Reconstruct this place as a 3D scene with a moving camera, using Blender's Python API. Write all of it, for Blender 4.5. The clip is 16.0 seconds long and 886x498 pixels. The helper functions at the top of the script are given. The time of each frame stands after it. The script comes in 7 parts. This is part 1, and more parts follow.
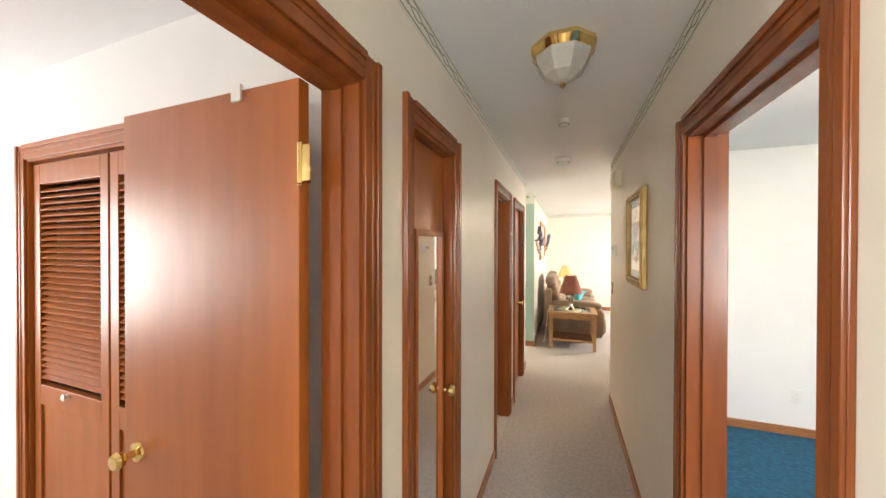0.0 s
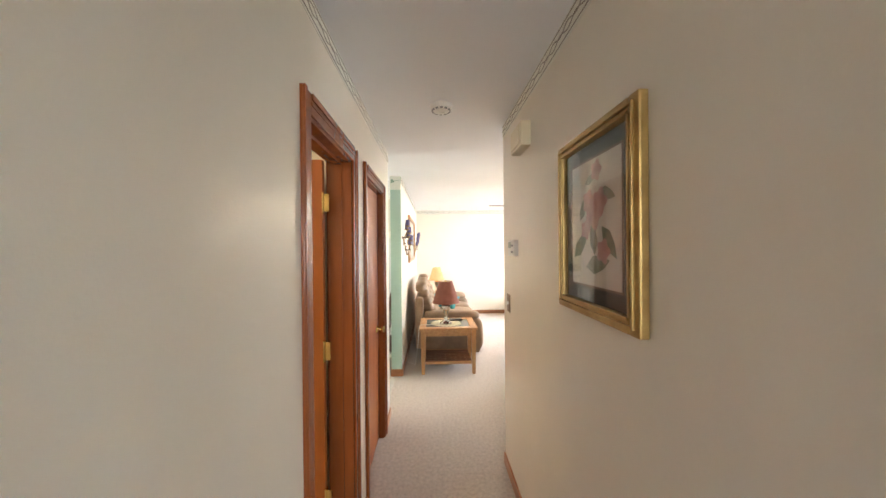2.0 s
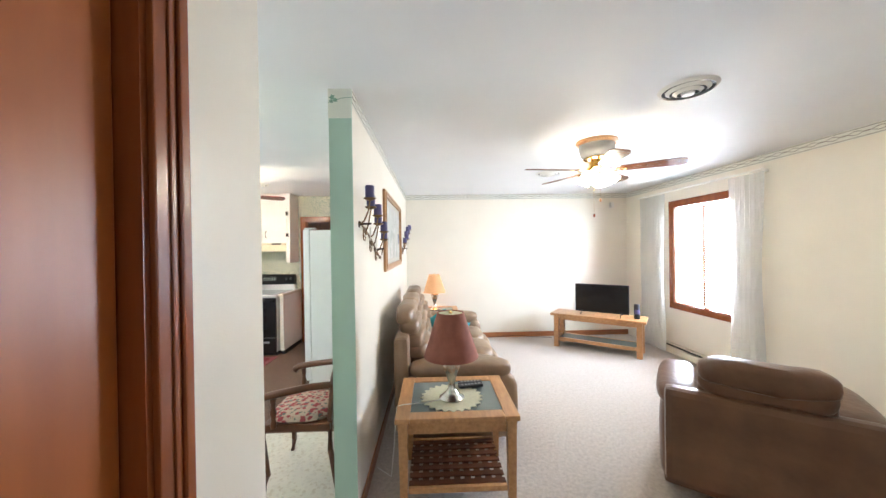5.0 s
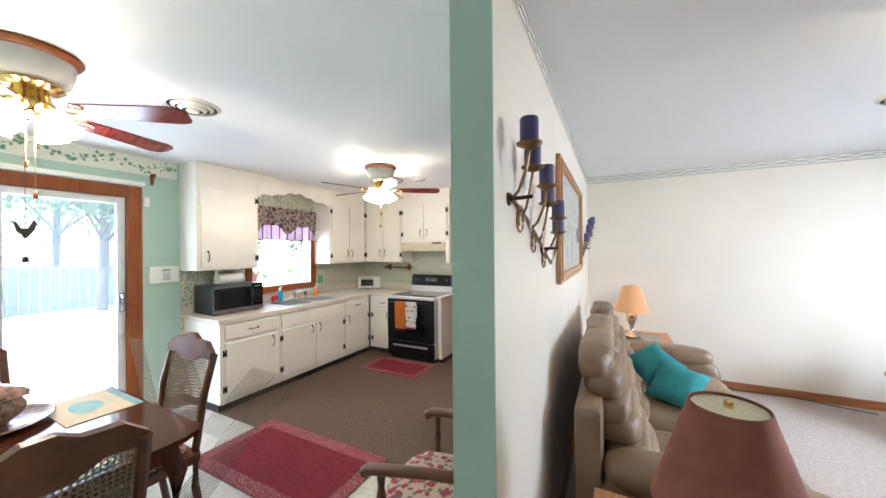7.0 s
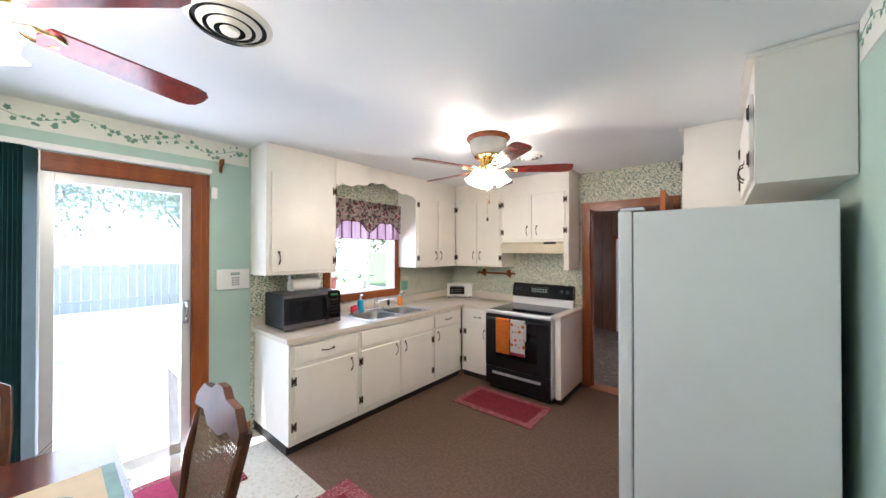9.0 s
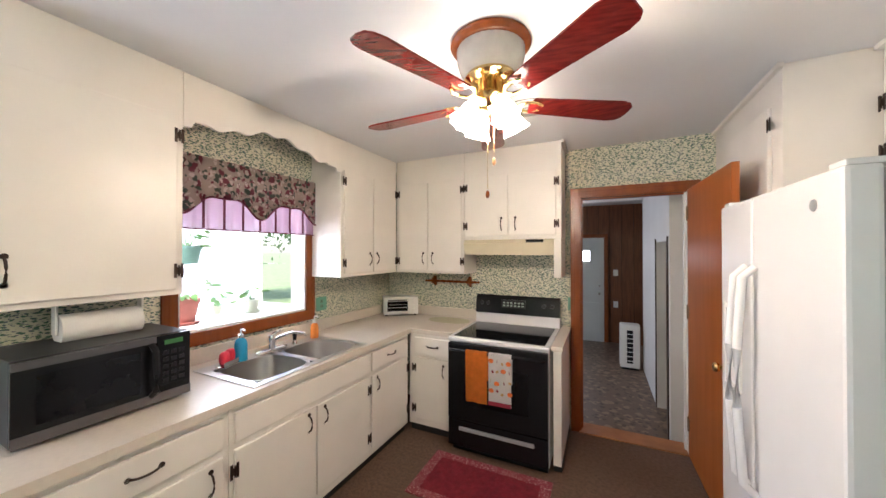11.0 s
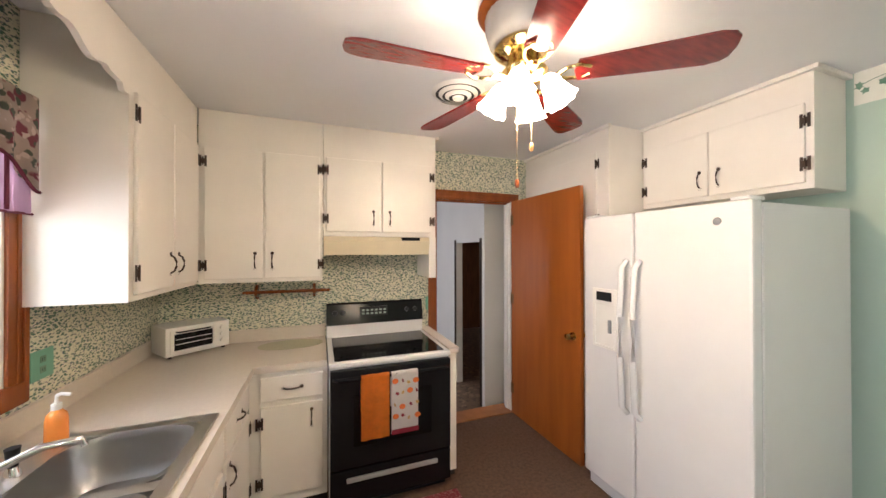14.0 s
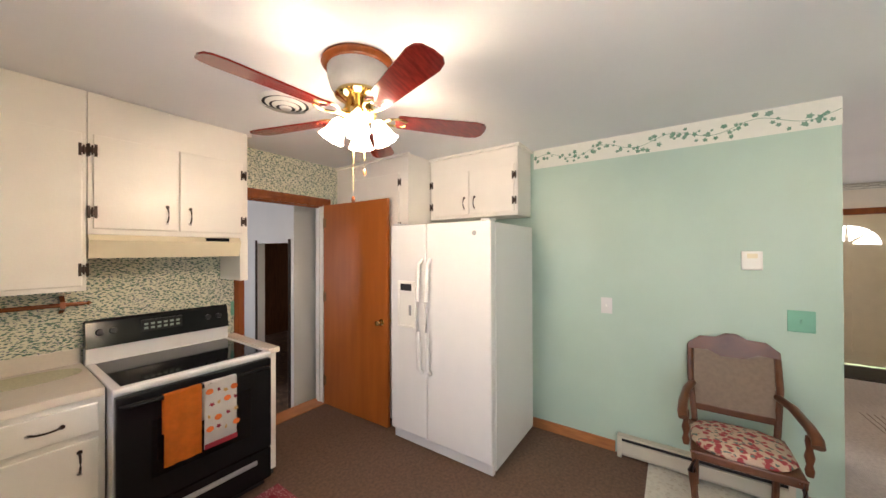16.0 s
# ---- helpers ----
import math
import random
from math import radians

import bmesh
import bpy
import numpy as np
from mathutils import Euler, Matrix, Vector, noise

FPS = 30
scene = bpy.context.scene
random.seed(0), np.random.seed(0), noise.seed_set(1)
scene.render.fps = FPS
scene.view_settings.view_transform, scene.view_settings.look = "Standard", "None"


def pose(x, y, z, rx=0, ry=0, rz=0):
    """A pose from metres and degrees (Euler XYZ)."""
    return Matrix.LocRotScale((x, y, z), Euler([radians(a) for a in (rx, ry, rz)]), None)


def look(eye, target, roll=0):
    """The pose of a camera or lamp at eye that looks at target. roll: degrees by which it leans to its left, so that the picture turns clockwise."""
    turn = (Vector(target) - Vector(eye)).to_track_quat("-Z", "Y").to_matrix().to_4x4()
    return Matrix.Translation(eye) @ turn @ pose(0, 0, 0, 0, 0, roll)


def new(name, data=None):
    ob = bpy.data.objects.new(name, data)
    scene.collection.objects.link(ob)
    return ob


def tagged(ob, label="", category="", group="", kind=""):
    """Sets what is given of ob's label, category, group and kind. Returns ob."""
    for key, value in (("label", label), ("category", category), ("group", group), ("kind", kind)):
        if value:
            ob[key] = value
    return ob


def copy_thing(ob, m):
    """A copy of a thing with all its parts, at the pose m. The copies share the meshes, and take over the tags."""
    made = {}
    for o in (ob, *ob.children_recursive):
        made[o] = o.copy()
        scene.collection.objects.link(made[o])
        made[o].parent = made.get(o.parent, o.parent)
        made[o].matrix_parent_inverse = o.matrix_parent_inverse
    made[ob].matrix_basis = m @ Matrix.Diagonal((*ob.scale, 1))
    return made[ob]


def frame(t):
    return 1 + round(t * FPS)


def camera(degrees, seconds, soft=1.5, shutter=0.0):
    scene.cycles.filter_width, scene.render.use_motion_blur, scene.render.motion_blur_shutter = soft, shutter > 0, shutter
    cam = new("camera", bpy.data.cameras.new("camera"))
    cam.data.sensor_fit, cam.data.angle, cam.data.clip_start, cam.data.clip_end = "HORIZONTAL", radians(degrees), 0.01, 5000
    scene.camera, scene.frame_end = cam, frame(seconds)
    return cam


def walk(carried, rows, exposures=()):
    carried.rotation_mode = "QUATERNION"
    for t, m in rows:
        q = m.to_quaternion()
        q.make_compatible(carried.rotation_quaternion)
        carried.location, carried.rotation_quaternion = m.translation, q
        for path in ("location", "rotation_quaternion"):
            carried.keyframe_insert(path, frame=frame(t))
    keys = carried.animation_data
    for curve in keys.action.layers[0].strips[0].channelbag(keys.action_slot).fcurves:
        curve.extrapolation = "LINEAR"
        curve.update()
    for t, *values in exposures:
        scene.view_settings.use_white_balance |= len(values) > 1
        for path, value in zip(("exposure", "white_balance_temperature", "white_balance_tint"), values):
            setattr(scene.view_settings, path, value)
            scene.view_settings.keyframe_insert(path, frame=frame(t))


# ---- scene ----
cam = camera(106.6, 16.0)
PATH = [
    (0, (0.949, 0.389, 1.591), (0.253, 2.264, 1.578), 0.1),
    (0.5, (0.917, 0.718, 1.595), (0.509, 2.676, 1.587), 0.2),
    (1, (0.872, 1.062, 1.595), (0.729, 3.057, 1.589), -0.0),
    (1.5, (0.864, 1.415, 1.571), (0.888, 3.415, 1.566), -0.1),
    (2, (0.867, 1.779, 1.571), (0.928, 3.778, 1.563), -0.5),
    (2.5, (0.85, 2.143, 1.56), (0.935, 4.141, 1.554), -0.5),
    (3, (0.859, 2.507, 1.544), (0.983, 4.503, 1.534), -1.1),
    (3.5, (0.889, 2.844, 1.554), (1.036, 4.839, 1.542), -1.6),
    (3.7, (0.897, 2.995, 1.557), (1.05, 4.989, 1.536), -1.3),
    (5.8, (0.921, 4.44, 1.539), (0.735, 6.431, 1.544), -0.4),
    (6, (0.903, 4.533, 1.537), (0.612, 6.512, 1.543), -0.3),
    (6.5, (0.876, 4.743, 1.538), (0.262, 6.646, 1.551), -0.4),
    (7, (0.765, 4.977, 1.544), (-0.148, 6.756, 1.549), -0.5),
    (7.5, (0.614, 5.188, 1.542), (-0.528, 6.83, 1.557), -0.5),
    (8, (0.439, 5.354, 1.543), (-0.843, 6.89, 1.561), -0.2),
    (8.5, (0.169, 5.472, 1.545), (-1.111, 7.009, 1.564), 0.0),
    (9, (-0.073, 5.639, 1.556), (-1.358, 7.172, 1.569), 0.0),
    (11.5, (-1.271, 6.634, 1.565), (-1.942, 8.519, 1.568), -0.2),
    (12, (-1.472, 6.702, 1.588), (-1.945, 8.645, 1.572), -0.3),
    (12.5, (-1.641, 6.746, 1.581), (-1.898, 8.73, 1.563), -0.0),
    (13, (-1.85, 6.80, 1.573), (-1.745, 8.797, 1.569), -0.0),
    (13.5, (-2.024, 6.826, 1.572), (-1.619, 8.784, 1.578), -0.0),
    (14, (-2.178, 6.824, 1.56), (-1.48, 8.699, 1.57), -0.1),
    (14.5, (-2.254, 6.741, 1.574), (-1.337, 8.519, 1.576), -0.1),
    (15, (-2.353, 6.689, 1.574), (-1.19, 8.316, 1.589), -0.2),
    (15.5, (-2.44, 6.639, 1.57), (-1.032, 8.059, 1.589), -0.1),
    (16, (-2.526, 6.641, 1.567), (-0.885, 7.786, 1.576), -0.2),
]
walk(cam, [(t, look(eye, target, roll)) for t, eye, target, roll in PATH],
     [(0, 2.4, 6900, 14), (0.7, 2.45, 6900, 14), (1.5, 2.45, 6600, 14), (2.5, 2.5, 6400, 14), (3.7, 2.5, 6200, 12), (5.8, 1.65, 5500, 10), (7.0, 1.6, 5500, 11), (9.0, 1.45, 5500, 16), (12.0, 1.33, 6200, 19), (14.5, 1.3, 6400, 20), (16, 1.3, 6500, 20)])

# ---- world and light ----
world = bpy.data.worlds.new("sky")
scene.world = world
world.use_nodes = True
_n = world.node_tree.nodes
_sky = _n.new("ShaderNodeTexSky")
_sky.sky_type = "NISHITA"
_sky.sun_disc = False
_sky.sun_elevation, _sky.sun_rotation = radians(60), radians(200)
_n["Background"].inputs[1].default_value = 0.15
world.node_tree.links.new(_sky.outputs[0], _n["Background"].inputs[0])
_sun = new("sun", bpy.data.lights.new("sun", "SUN"))
_sun.data.energy, _sun.data.angle, _sun.data.color = 5.0, radians(0.6), (1, 0.95, 0.88)
_sun.matrix_basis = look((0, 0, 20), (2.2, 6, 20 - 11))


def window_light(name, eye, target, w, h, watts, color=(0.92, 0.96, 1.0)):
    ob = new(name, bpy.data.lights.new(name, "AREA"))
    ob.data.shape, ob.data.size, ob.data.size_y, ob.data.energy, ob.data.color = "RECTANGLE", w, h, watts, color
    ob.matrix_basis = look(eye, target)
    return ob


window_light("sliding_door_daylight", (-3.5, 5.62, 1.05), (0, 5.62, 0.9), 1.4, 1.9, 23)
window_light("kitchen_window_daylight", (-3.80, 7.98, 1.5), (0, 7.98, 1.0), 0.95, 0.8, 12)
window_light("living_window_daylight", (4.55, 8.0, 1.4), (0, 8.0, 1.0), 1.0, 1.4, 78)
# bedroom and left room lamps shine through windows added out of view
window_light("bedroom_unseen_window_light", (3.3, -1.5, 1.4), (3.0, 4.0, 1.1), 1.3, 1.2, 25)
window_light("left_room_unseen_window_light", (-3.5, -0.1, 1.4), (0, 0.1, 1.1), 1.3, 1.2, 20)
window_light("utility_daylight", (-3.2, 11.2, 1.2), (0, 10.9, 1.0), 0.8, 0.9, 10)
# fill lamp added behind the camera to brighten the near hallway
window_light("hall_fill_light", (1.0, -1.55, 1.7), (0.92, 4, 1.3), 0.7, 0.9, 9)


def fan_bulb(x, y, watts):
    """The bulbs of a fan's lamp cluster, just under its shades."""
    ob = new("fan_bulb", bpy.data.lights.new("fan_bulb", "POINT"))
    ob.data.energy, ob.data.color, ob.data.shadow_soft_size = watts, (1.0, 0.79, 0.54), 0.03
    ob.location = (x, y, 2.05)


fan_bulb(-1.47, 7.86, 11)
fan_bulb(-1.56, 5.45, 9)
fan_bulb(2.36, 6.79, 5)


# ---- materials ----
def mat(name, col, rough=0.5, metal=0.0, var=0.12, scale=8.0, bump=0.0, bscale=60.0, emit=None, estr=0.0, col2=None, trans=0.0, stretch=None, sheen=0.0):
    m = bpy.data.materials.new(name)
    m.use_nodes = True
    N, L = m.node_tree.nodes, m.node_tree.links
    b = N["Principled BSDF"]
    b.inputs["Roughness"].default_value, b.inputs["Metallic"].default_value = rough, metal
    b.inputs["Sheen Weight"].default_value = sheen
    b.inputs["Transmission Weight"].default_value = trans
    tc = N.new("ShaderNodeTexCoord")
    mp = N.new("ShaderNodeMapping")
    L.new(tc.outputs["Object"], mp.inputs[0])
    if stretch:
        mp.inputs["Scale"].default_value = stretch
    nz = N.new("ShaderNodeTexNoise")
    nz.inputs["Scale"].default_value, nz.inputs["Detail"].default_value = scale, 6
    L.new(mp.outputs[0], nz.inputs["Vector"])
    mx = N.new("ShaderNodeMixRGB")
    c2 = col2 or tuple(c * (1 - var) for c in col)
    mx.inputs[1].default_value, mx.inputs[2].default_value = (*col, 1), (*c2, 1)
    rp = N.new("ShaderNodeValToRGB")
    rp.color_ramp.elements[0].position, rp.color_ramp.elements[1].position = 0.35, 0.68
    L.new(nz.outputs[0], rp.inputs[0])
    L.new(rp.outputs[0], mx.inputs[0])
    L.new(mx.outputs[0], b.inputs["Base Color"])
    rm = N.new("ShaderNodeMapRange")
    rm.inputs[3].default_value, rm.inputs[4].default_value = max(0.02, rough - 0.02), min(1, rough + 0.05)
    L.new(nz.outputs[0], rm.inputs[0])
    L.new(rm.outputs[0], b.inputs["Roughness"])
    if bump:
        n2 = N.new("ShaderNodeTexNoise")
        n2.inputs["Scale"].default_value, n2.inputs["Detail"].default_value = bscale, 4
        L.new(mp.outputs[0], n2.inputs["Vector"])
        bp = N.new("ShaderNodeBump")
        bp.inputs["Strength"].default_value, bp.inputs["Distance"].default_value = bump, 0.01
        L.new(n2.outputs[0], bp.inputs["Height"])
        L.new(bp.outputs[0], b.inputs["Normal"])
    if emit:
        b.inputs["Emission Color"].default_value, b.inputs["Emission Strength"].default_value = (*emit, 1), estr
    return m


def spots(name, base, colors, scale, size, rough=0.8, stretch=None, bump=0.0):
    """Cloth or paper with small printed motifs: cells of two colours on a ground."""
    m = mat(name, base, rough, var=0.06, scale=12, bump=bump, bscale=180)
    N, L = m.node_tree.nodes, m.node_tree.links
    b = N["Principled BSDF"]
    src = b.inputs["Base Color"].links[0].from_socket
    tc = N.new("ShaderNodeTexCoord")
    mp = N.new("ShaderNodeMapping")
    L.new(tc.outputs["Object"], mp.inputs[0])
    if stretch:
        mp.inputs["Scale"].default_value = stretch
    ns = N.new("ShaderNodeTexNoise")
    ns.inputs["Scale"].default_value = scale * 1.3
    L.new(mp.outputs[0], ns.inputs["Vector"])
    ad = N.new("ShaderNodeMixRGB")
    ad.blend_type, ad.inputs[0].default_value = "ADD", 0.9 / scale
    L.new(mp.outputs[0], ad.inputs[1])
    L.new(ns.outputs["Color"], ad.inputs[2])
    for k, (c, sz) in enumerate(zip(colors, size)):
        v = N.new("ShaderNodeTexVoronoi")
        v.inputs["Scale"].default_value = scale * (1 + 0.23 * k)
        L.new(ad.outputs[0], v.inputs["Vector"])
        lt = N.new("ShaderNodeMapRange")
        lt.inputs[1].default_value, lt.inputs[2].default_value = sz, sz * 0.8
        L.new(v.outputs["Distance"], lt.inputs[0])
        mx = N.new("ShaderNodeMixRGB")
        mx.inputs[2].default_value = (*c, 1)
        L.new(lt.outputs[0], mx.inputs[0])
        L.new(src, mx.inputs[1])
        src = mx.outputs[0]
    L.new(src, b.inputs["Base Color"])
    return m


def pane_mat(name, tint=(1, 1, 1)):
    m = bpy.data.materials.new(name)
    m.use_nodes = True
    N, L = m.node_tree.nodes, m.node_tree.links
    N.remove(N["Principled BSDF"])
    tr, gl, lw, mx = N.new("ShaderNodeBsdfTransparent"), N.new("ShaderNodeBsdfGlossy"), N.new("ShaderNodeLayerWeight"), N.new("ShaderNodeMixShader")
    pw, fr = N.new("ShaderNodeMath"), N.new("ShaderNodeMath")
    pw.operation, pw.inputs[1].default_value = "POWER", 3.5
    fr.operation, fr.inputs[1].default_value, fr.inputs[2].default_value = "MULTIPLY_ADD", 0.8, 0.05
    lw.inputs[0].default_value = 0.5
    L.new(lw.outputs["Facing"], pw.inputs[0])
    L.new(pw.outputs[0], fr.inputs[0])
    tr.inputs[0].default_value = (*tint, 1)
    gl.inputs["Roughness"].default_value = 0.02
    L.new(fr.outputs[0], mx.inputs[0])
    L.new(tr.outputs[0], mx.inputs[1])
    L.new(gl.outputs[0], mx.inputs[2])
    L.new(mx.outputs[0], N["Material Output"].inputs[0])
    return m


M_CREAM = mat("cream_wall_paint", (0.80, 0.75, 0.64), 0.36, var=0.04, scale=2.5, bump=0.05, bscale=140)
M_WHITEWALL = mat("white_wall_paint", (0.82, 0.81, 0.78), 0.5, var=0.04, scale=2.5, bump=0.05, bscale=140)
M_GREEN = mat("mint_green_wall_paint", (0.41, 0.545, 0.465), 0.4, var=0.06, scale=2.5, bump=0.05, bscale=140)
M_CEIL = mat("ceiling_paint", (0.78, 0.79, 0.80), 0.6, var=0.04, scale=1.5, bump=0.08, bscale=220)
M_TRIMW = mat("white_trim_paint", (0.80, 0.78, 0.72), 0.35, var=0.05, scale=6)
M_CAB = mat("ivory_cabinet_paint", (0.83, 0.79, 0.72), 0.32, var=0.05, scale=4, bump=0.04, bscale=90)
M_WOOD = mat("orange_stained_door_wood", (0.38, 0.108, 0.017), 0.36, col2=(0.32, 0.086, 0.013), scale=3, stretch=(5, 5, 0.5))
M_TRIM = mat("reddish_stained_trim_wood", (0.26, 0.069, 0.015), 0.24, col2=(0.20, 0.051, 0.011), scale=4, stretch=(5, 5, 0.6))
M_BASEB = mat("baseboard_wood", (0.42, 0.17, 0.06), 0.35, col2=(0.30, 0.11, 0.04), scale=6, stretch=(1, 1, 8))
M_OAK = mat("honey_oak_wood", (0.50, 0.27, 0.11), 0.35, col2=(0.36, 0.18, 0.07), scale=6, stretch=(6, 1.2, 6))
M_CHERRY = mat("dark_cherry_wood", (0.10, 0.026, 0.012), 0.10, col2=(0.055, 0.014, 0.008), scale=7, stretch=(2, 8, 2))
M_CHAIRW = mat("brown_chair_wood", (0.13, 0.045, 0.018), 0.3, col2=(0.07, 0.024, 0.01), scale=10)
M_PANEL = mat("dark_wood_paneling", (0.20, 0.075, 0.028), 0.35, col2=(0.12, 0.04, 0.015), scale=6, stretch=(8, 8, 0.6))
M_BLADE = mat("mahogany_fan_blade", (0.20, 0.018, 0.014), 0.14, col2=(0.11, 0.010, 0.009), scale=9, stretch=(1.5, 7, 3))
M_BLADE2 = mat("walnut_fan_blade", (0.22, 0.085, 0.04), 0.25, col2=(0.13, 0.05, 0.022), scale=9, stretch=(1.5, 7, 3))
M_CARPET = mat("beige_carpet", (0.60, 0.53, 0.46), 0.95, col2=(0.45, 0.39, 0.335), scale=42, bump=0.9, bscale=230, sheen=0.3)
M_BROWN = mat("brown_kitchen_carpet", (0.15, 0.088, 0.058), 0.9, col2=(0.10, 0.060, 0.040), scale=45, bump=0.5, bscale=260)
M_VINYL = spots("pale_vinyl_floor", (0.62, 0.60, 0.53), [(0.50, 0.46, 0.38), (0.55, 0.53, 0.47)], 26, [0.35, 0.42], 0.35)
M_BLUE = spots("blue_patterned_carpet", (0.012, 0.115, 0.22), [(0.010, 0.085, 0.17), (0.018, 0.15, 0.27)], 17, [0.5, 0.35], 0.95, stretch=(1, 2.2, 1), bump=0.6)
M_UTILF = spots("patchwork_vinyl_floor", (0.17, 0.115, 0.08), [(0.28, 0.20, 0.13), (0.09, 0.06, 0.045)], 11, [0.42, 0.35], 0.4)
M_PAPER = spots("sprigged_wallpaper", (0.72, 0.70, 0.54), [(0.075, 0.17, 0.115), (0.11, 0.13, 0.19)], 56, [0.45, 0.31], 0.6, stretch=(0.8, 0.8, 1.9))
M_BORDER = mat("cream_border_paper", (0.74, 0.74, 0.66), 0.6, var=0.04, scale=20)
M_IVY = mat("ivy_green_print", (0.10, 0.23, 0.155), 0.6, col2=(0.20, 0.33, 0.24), scale=22)
M_LINE = mat("grey_border_print", (0.33, 0.31, 0.26), 0.6, var=0.2)
M_COUNTER = mat("beige_laminate", (0.66, 0.59, 0.50), 0.28, var=0.05, scale=60)
M_STEEL = mat("brushed_steel", (0.66, 0.65, 0.63), 0.32, 1.0, var=0.06, scale=5)
M_DSTEEL = mat("dark_brushed_steel", (0.16, 0.15, 0.15), 0.35, 0.9, var=0.1)
M_CHROME = mat("chrome", (0.80, 0.80, 0.80), 0.08, 1.0, var=0.03)
M_BRASS = mat("polished_brass", (0.83, 0.60, 0.24), 0.14, 1.0, var=0.12)
M_ABRASS = mat("antique_brass", (0.26, 0.17, 0.09), 0.35, 1.0, var=0.3, scale=30)
M_BRONZE = mat("dark_bronze", (0.06, 0.04, 0.03), 0.4, 0.8, var=0.2)
M_BLACK = mat("black_enamel", (0.010, 0.010, 0.011), 0.12, var=0.1)
M_BLACKGL = mat("black_glass", (0.006, 0.006, 0.007), 0.05, var=0.1)
M_BLKPL = mat("black_plastic", (0.02, 0.02, 0.022), 0.35, var=0.15)
M_TOE = mat("black_rubber_base", (0.015, 0.014, 0.013), 0.5)
M_WHITEAP = mat("white_appliance_enamel", (0.76, 0.76, 0.75), 0.22, var=0.02, bump=0.05, bscale=300)
M_WPLAS = mat("white_plastic", (0.80, 0.79, 0.74), 0.4, var=0.04)
M_ALMOND = mat("almond_enamel", (0.74, 0.66, 0.47), 0.35, var=0.05)
M_GREYPL = mat("grey_plastic", (0.30, 0.31, 0.31), 0.4, var=0.1)
M_ALU = mat("white_aluminium", (0.72, 0.73, 0.73), 0.35, 0.3, var=0.06)
M_LEATHER = mat("tan_leather", (0.27, 0.18, 0.105), 0.42, col2=(0.19, 0.12, 0.07), scale=5, bump=0.35, bscale=28)
M_LEATHER2 = mat("brown_leather", (0.15, 0.075, 0.038), 0.32, col2=(0.09, 0.045, 0.024), scale=5, bump=0.3, bscale=30)
M_TEAL = mat("teal_cushion_fabric", (0.045, 0.30, 0.33), 0.85, var=0.2, scale=20, bump=0.2, bscale=160)
M_SHADE = mat("rust_lamp_shade_fabric", (0.28, 0.095, 0.06), 0.8, col2=(0.22, 0.07, 0.045), scale=14, bump=0.15, bscale=180)
M_SHADELIT = mat("lit_lamp_shade_fabric", (0.5, 0.26, 0.12), 0.8, emit=(1.0, 0.50, 0.20), estr=0.12)
M_GLOW = mat("lit_frosted_glass", (0.9, 0.88, 0.8), 0.3, emit=(1.0, 0.86, 0.64), estr=10.5)
M_GLOWSOFT = mat("lit_bath_globe", (0.9, 0.88, 0.8), 0.3, emit=(1.0, 0.80, 0.50), estr=11.0)
M_FROST = mat("ribbed_clear_glass", (0.70, 0.68, 0.62), 0.18, var=0.15, scale=14, trans=0.35)
M_MIRROR = mat("mirror", (0.93, 0.93, 0.93), 0.01, 1.0, var=0.0)
M_GOLD = mat("gold_picture_frame", (0.52, 0.36, 0.13), 0.38, 0.55, col2=(0.36, 0.23, 0.08), scale=14)
M_MATB = mat("dark_green_mat_board", (0.055, 0.075, 0.062), 0.8)
M_PRINT = mat("print_paper", (0.66, 0.64, 0.56), 0.8, var=0.1, scale=6)
M_PINKP = mat("faded_pink_print", (0.44, 0.23, 0.20), 0.8, col2=(0.55, 0.38, 0.33), scale=20)
M_LEAFP = mat("grey_green_print", (0.14, 0.19, 0.13), 0.8, col2=(0.24, 0.27, 0.20), scale=20)
M_LAND = spots("blue_grey_landscape_print", (0.58, 0.62, 0.62), [(0.30, 0.38, 0.36), (0.75, 0.78, 0.80)], 5, [0.4, 0.35], 0.4)
M_CANDLE = mat("purple_candle_wax", (0.075, 0.065, 0.17), 0.4, var=0.15)
M_BLIND = mat("dark_green_blind_vane", (0.006, 0.045, 0.048), 0.45, var=0.2, scale=12)
M_VALF = spots("floral_valance_fabric", (0.42, 0.34, 0.29), [(0.20, 0.05, 0.07), (0.08, 0.10, 0.08), (0.58, 0.48, 0.43)], 19, [0.46, 0.42, 0.36], 0.85)
for _m in (M_BLACK, M_BLKPL, M_BLACKGL):
    _m.node_tree.nodes["Principled BSDF"].inputs["Specular IOR Level"].default_value = 0.22
M_WINE = mat("wine_red_piping", (0.13, 0.012, 0.03), 0.8)
M_RED = mat("red_rug_pile", (0.22, 0.012, 0.026), 0.95, col2=(0.15, 0.008, 0.018), scale=30, bump=0.6, bscale=300)
M_REDB = spots("woven_red_rug_border", (0.24, 0.035, 0.05), [(0.50, 0.33, 0.30), (0.12, 0.01, 0.02)], 95, [0.36, 0.25], 0.95, bump=0.5)
M_PINKR = mat("pink_red_mat", (0.36, 0.03, 0.085), 0.95, var=0.2, scale=30, bump=0.5, bscale=300)
M_CANE = mat("woven_cane", (0.22, 0.16, 0.115), 0.6, col2=(0.12, 0.08, 0.055), scale=160)
M_UPH = spots("diamond_upholstery", (0.50, 0.38, 0.29), [(0.30, 0.045, 0.055), (0.10, 0.14, 0.13)], 24, [0.48, 0.34], 0.9, bump=0.3)
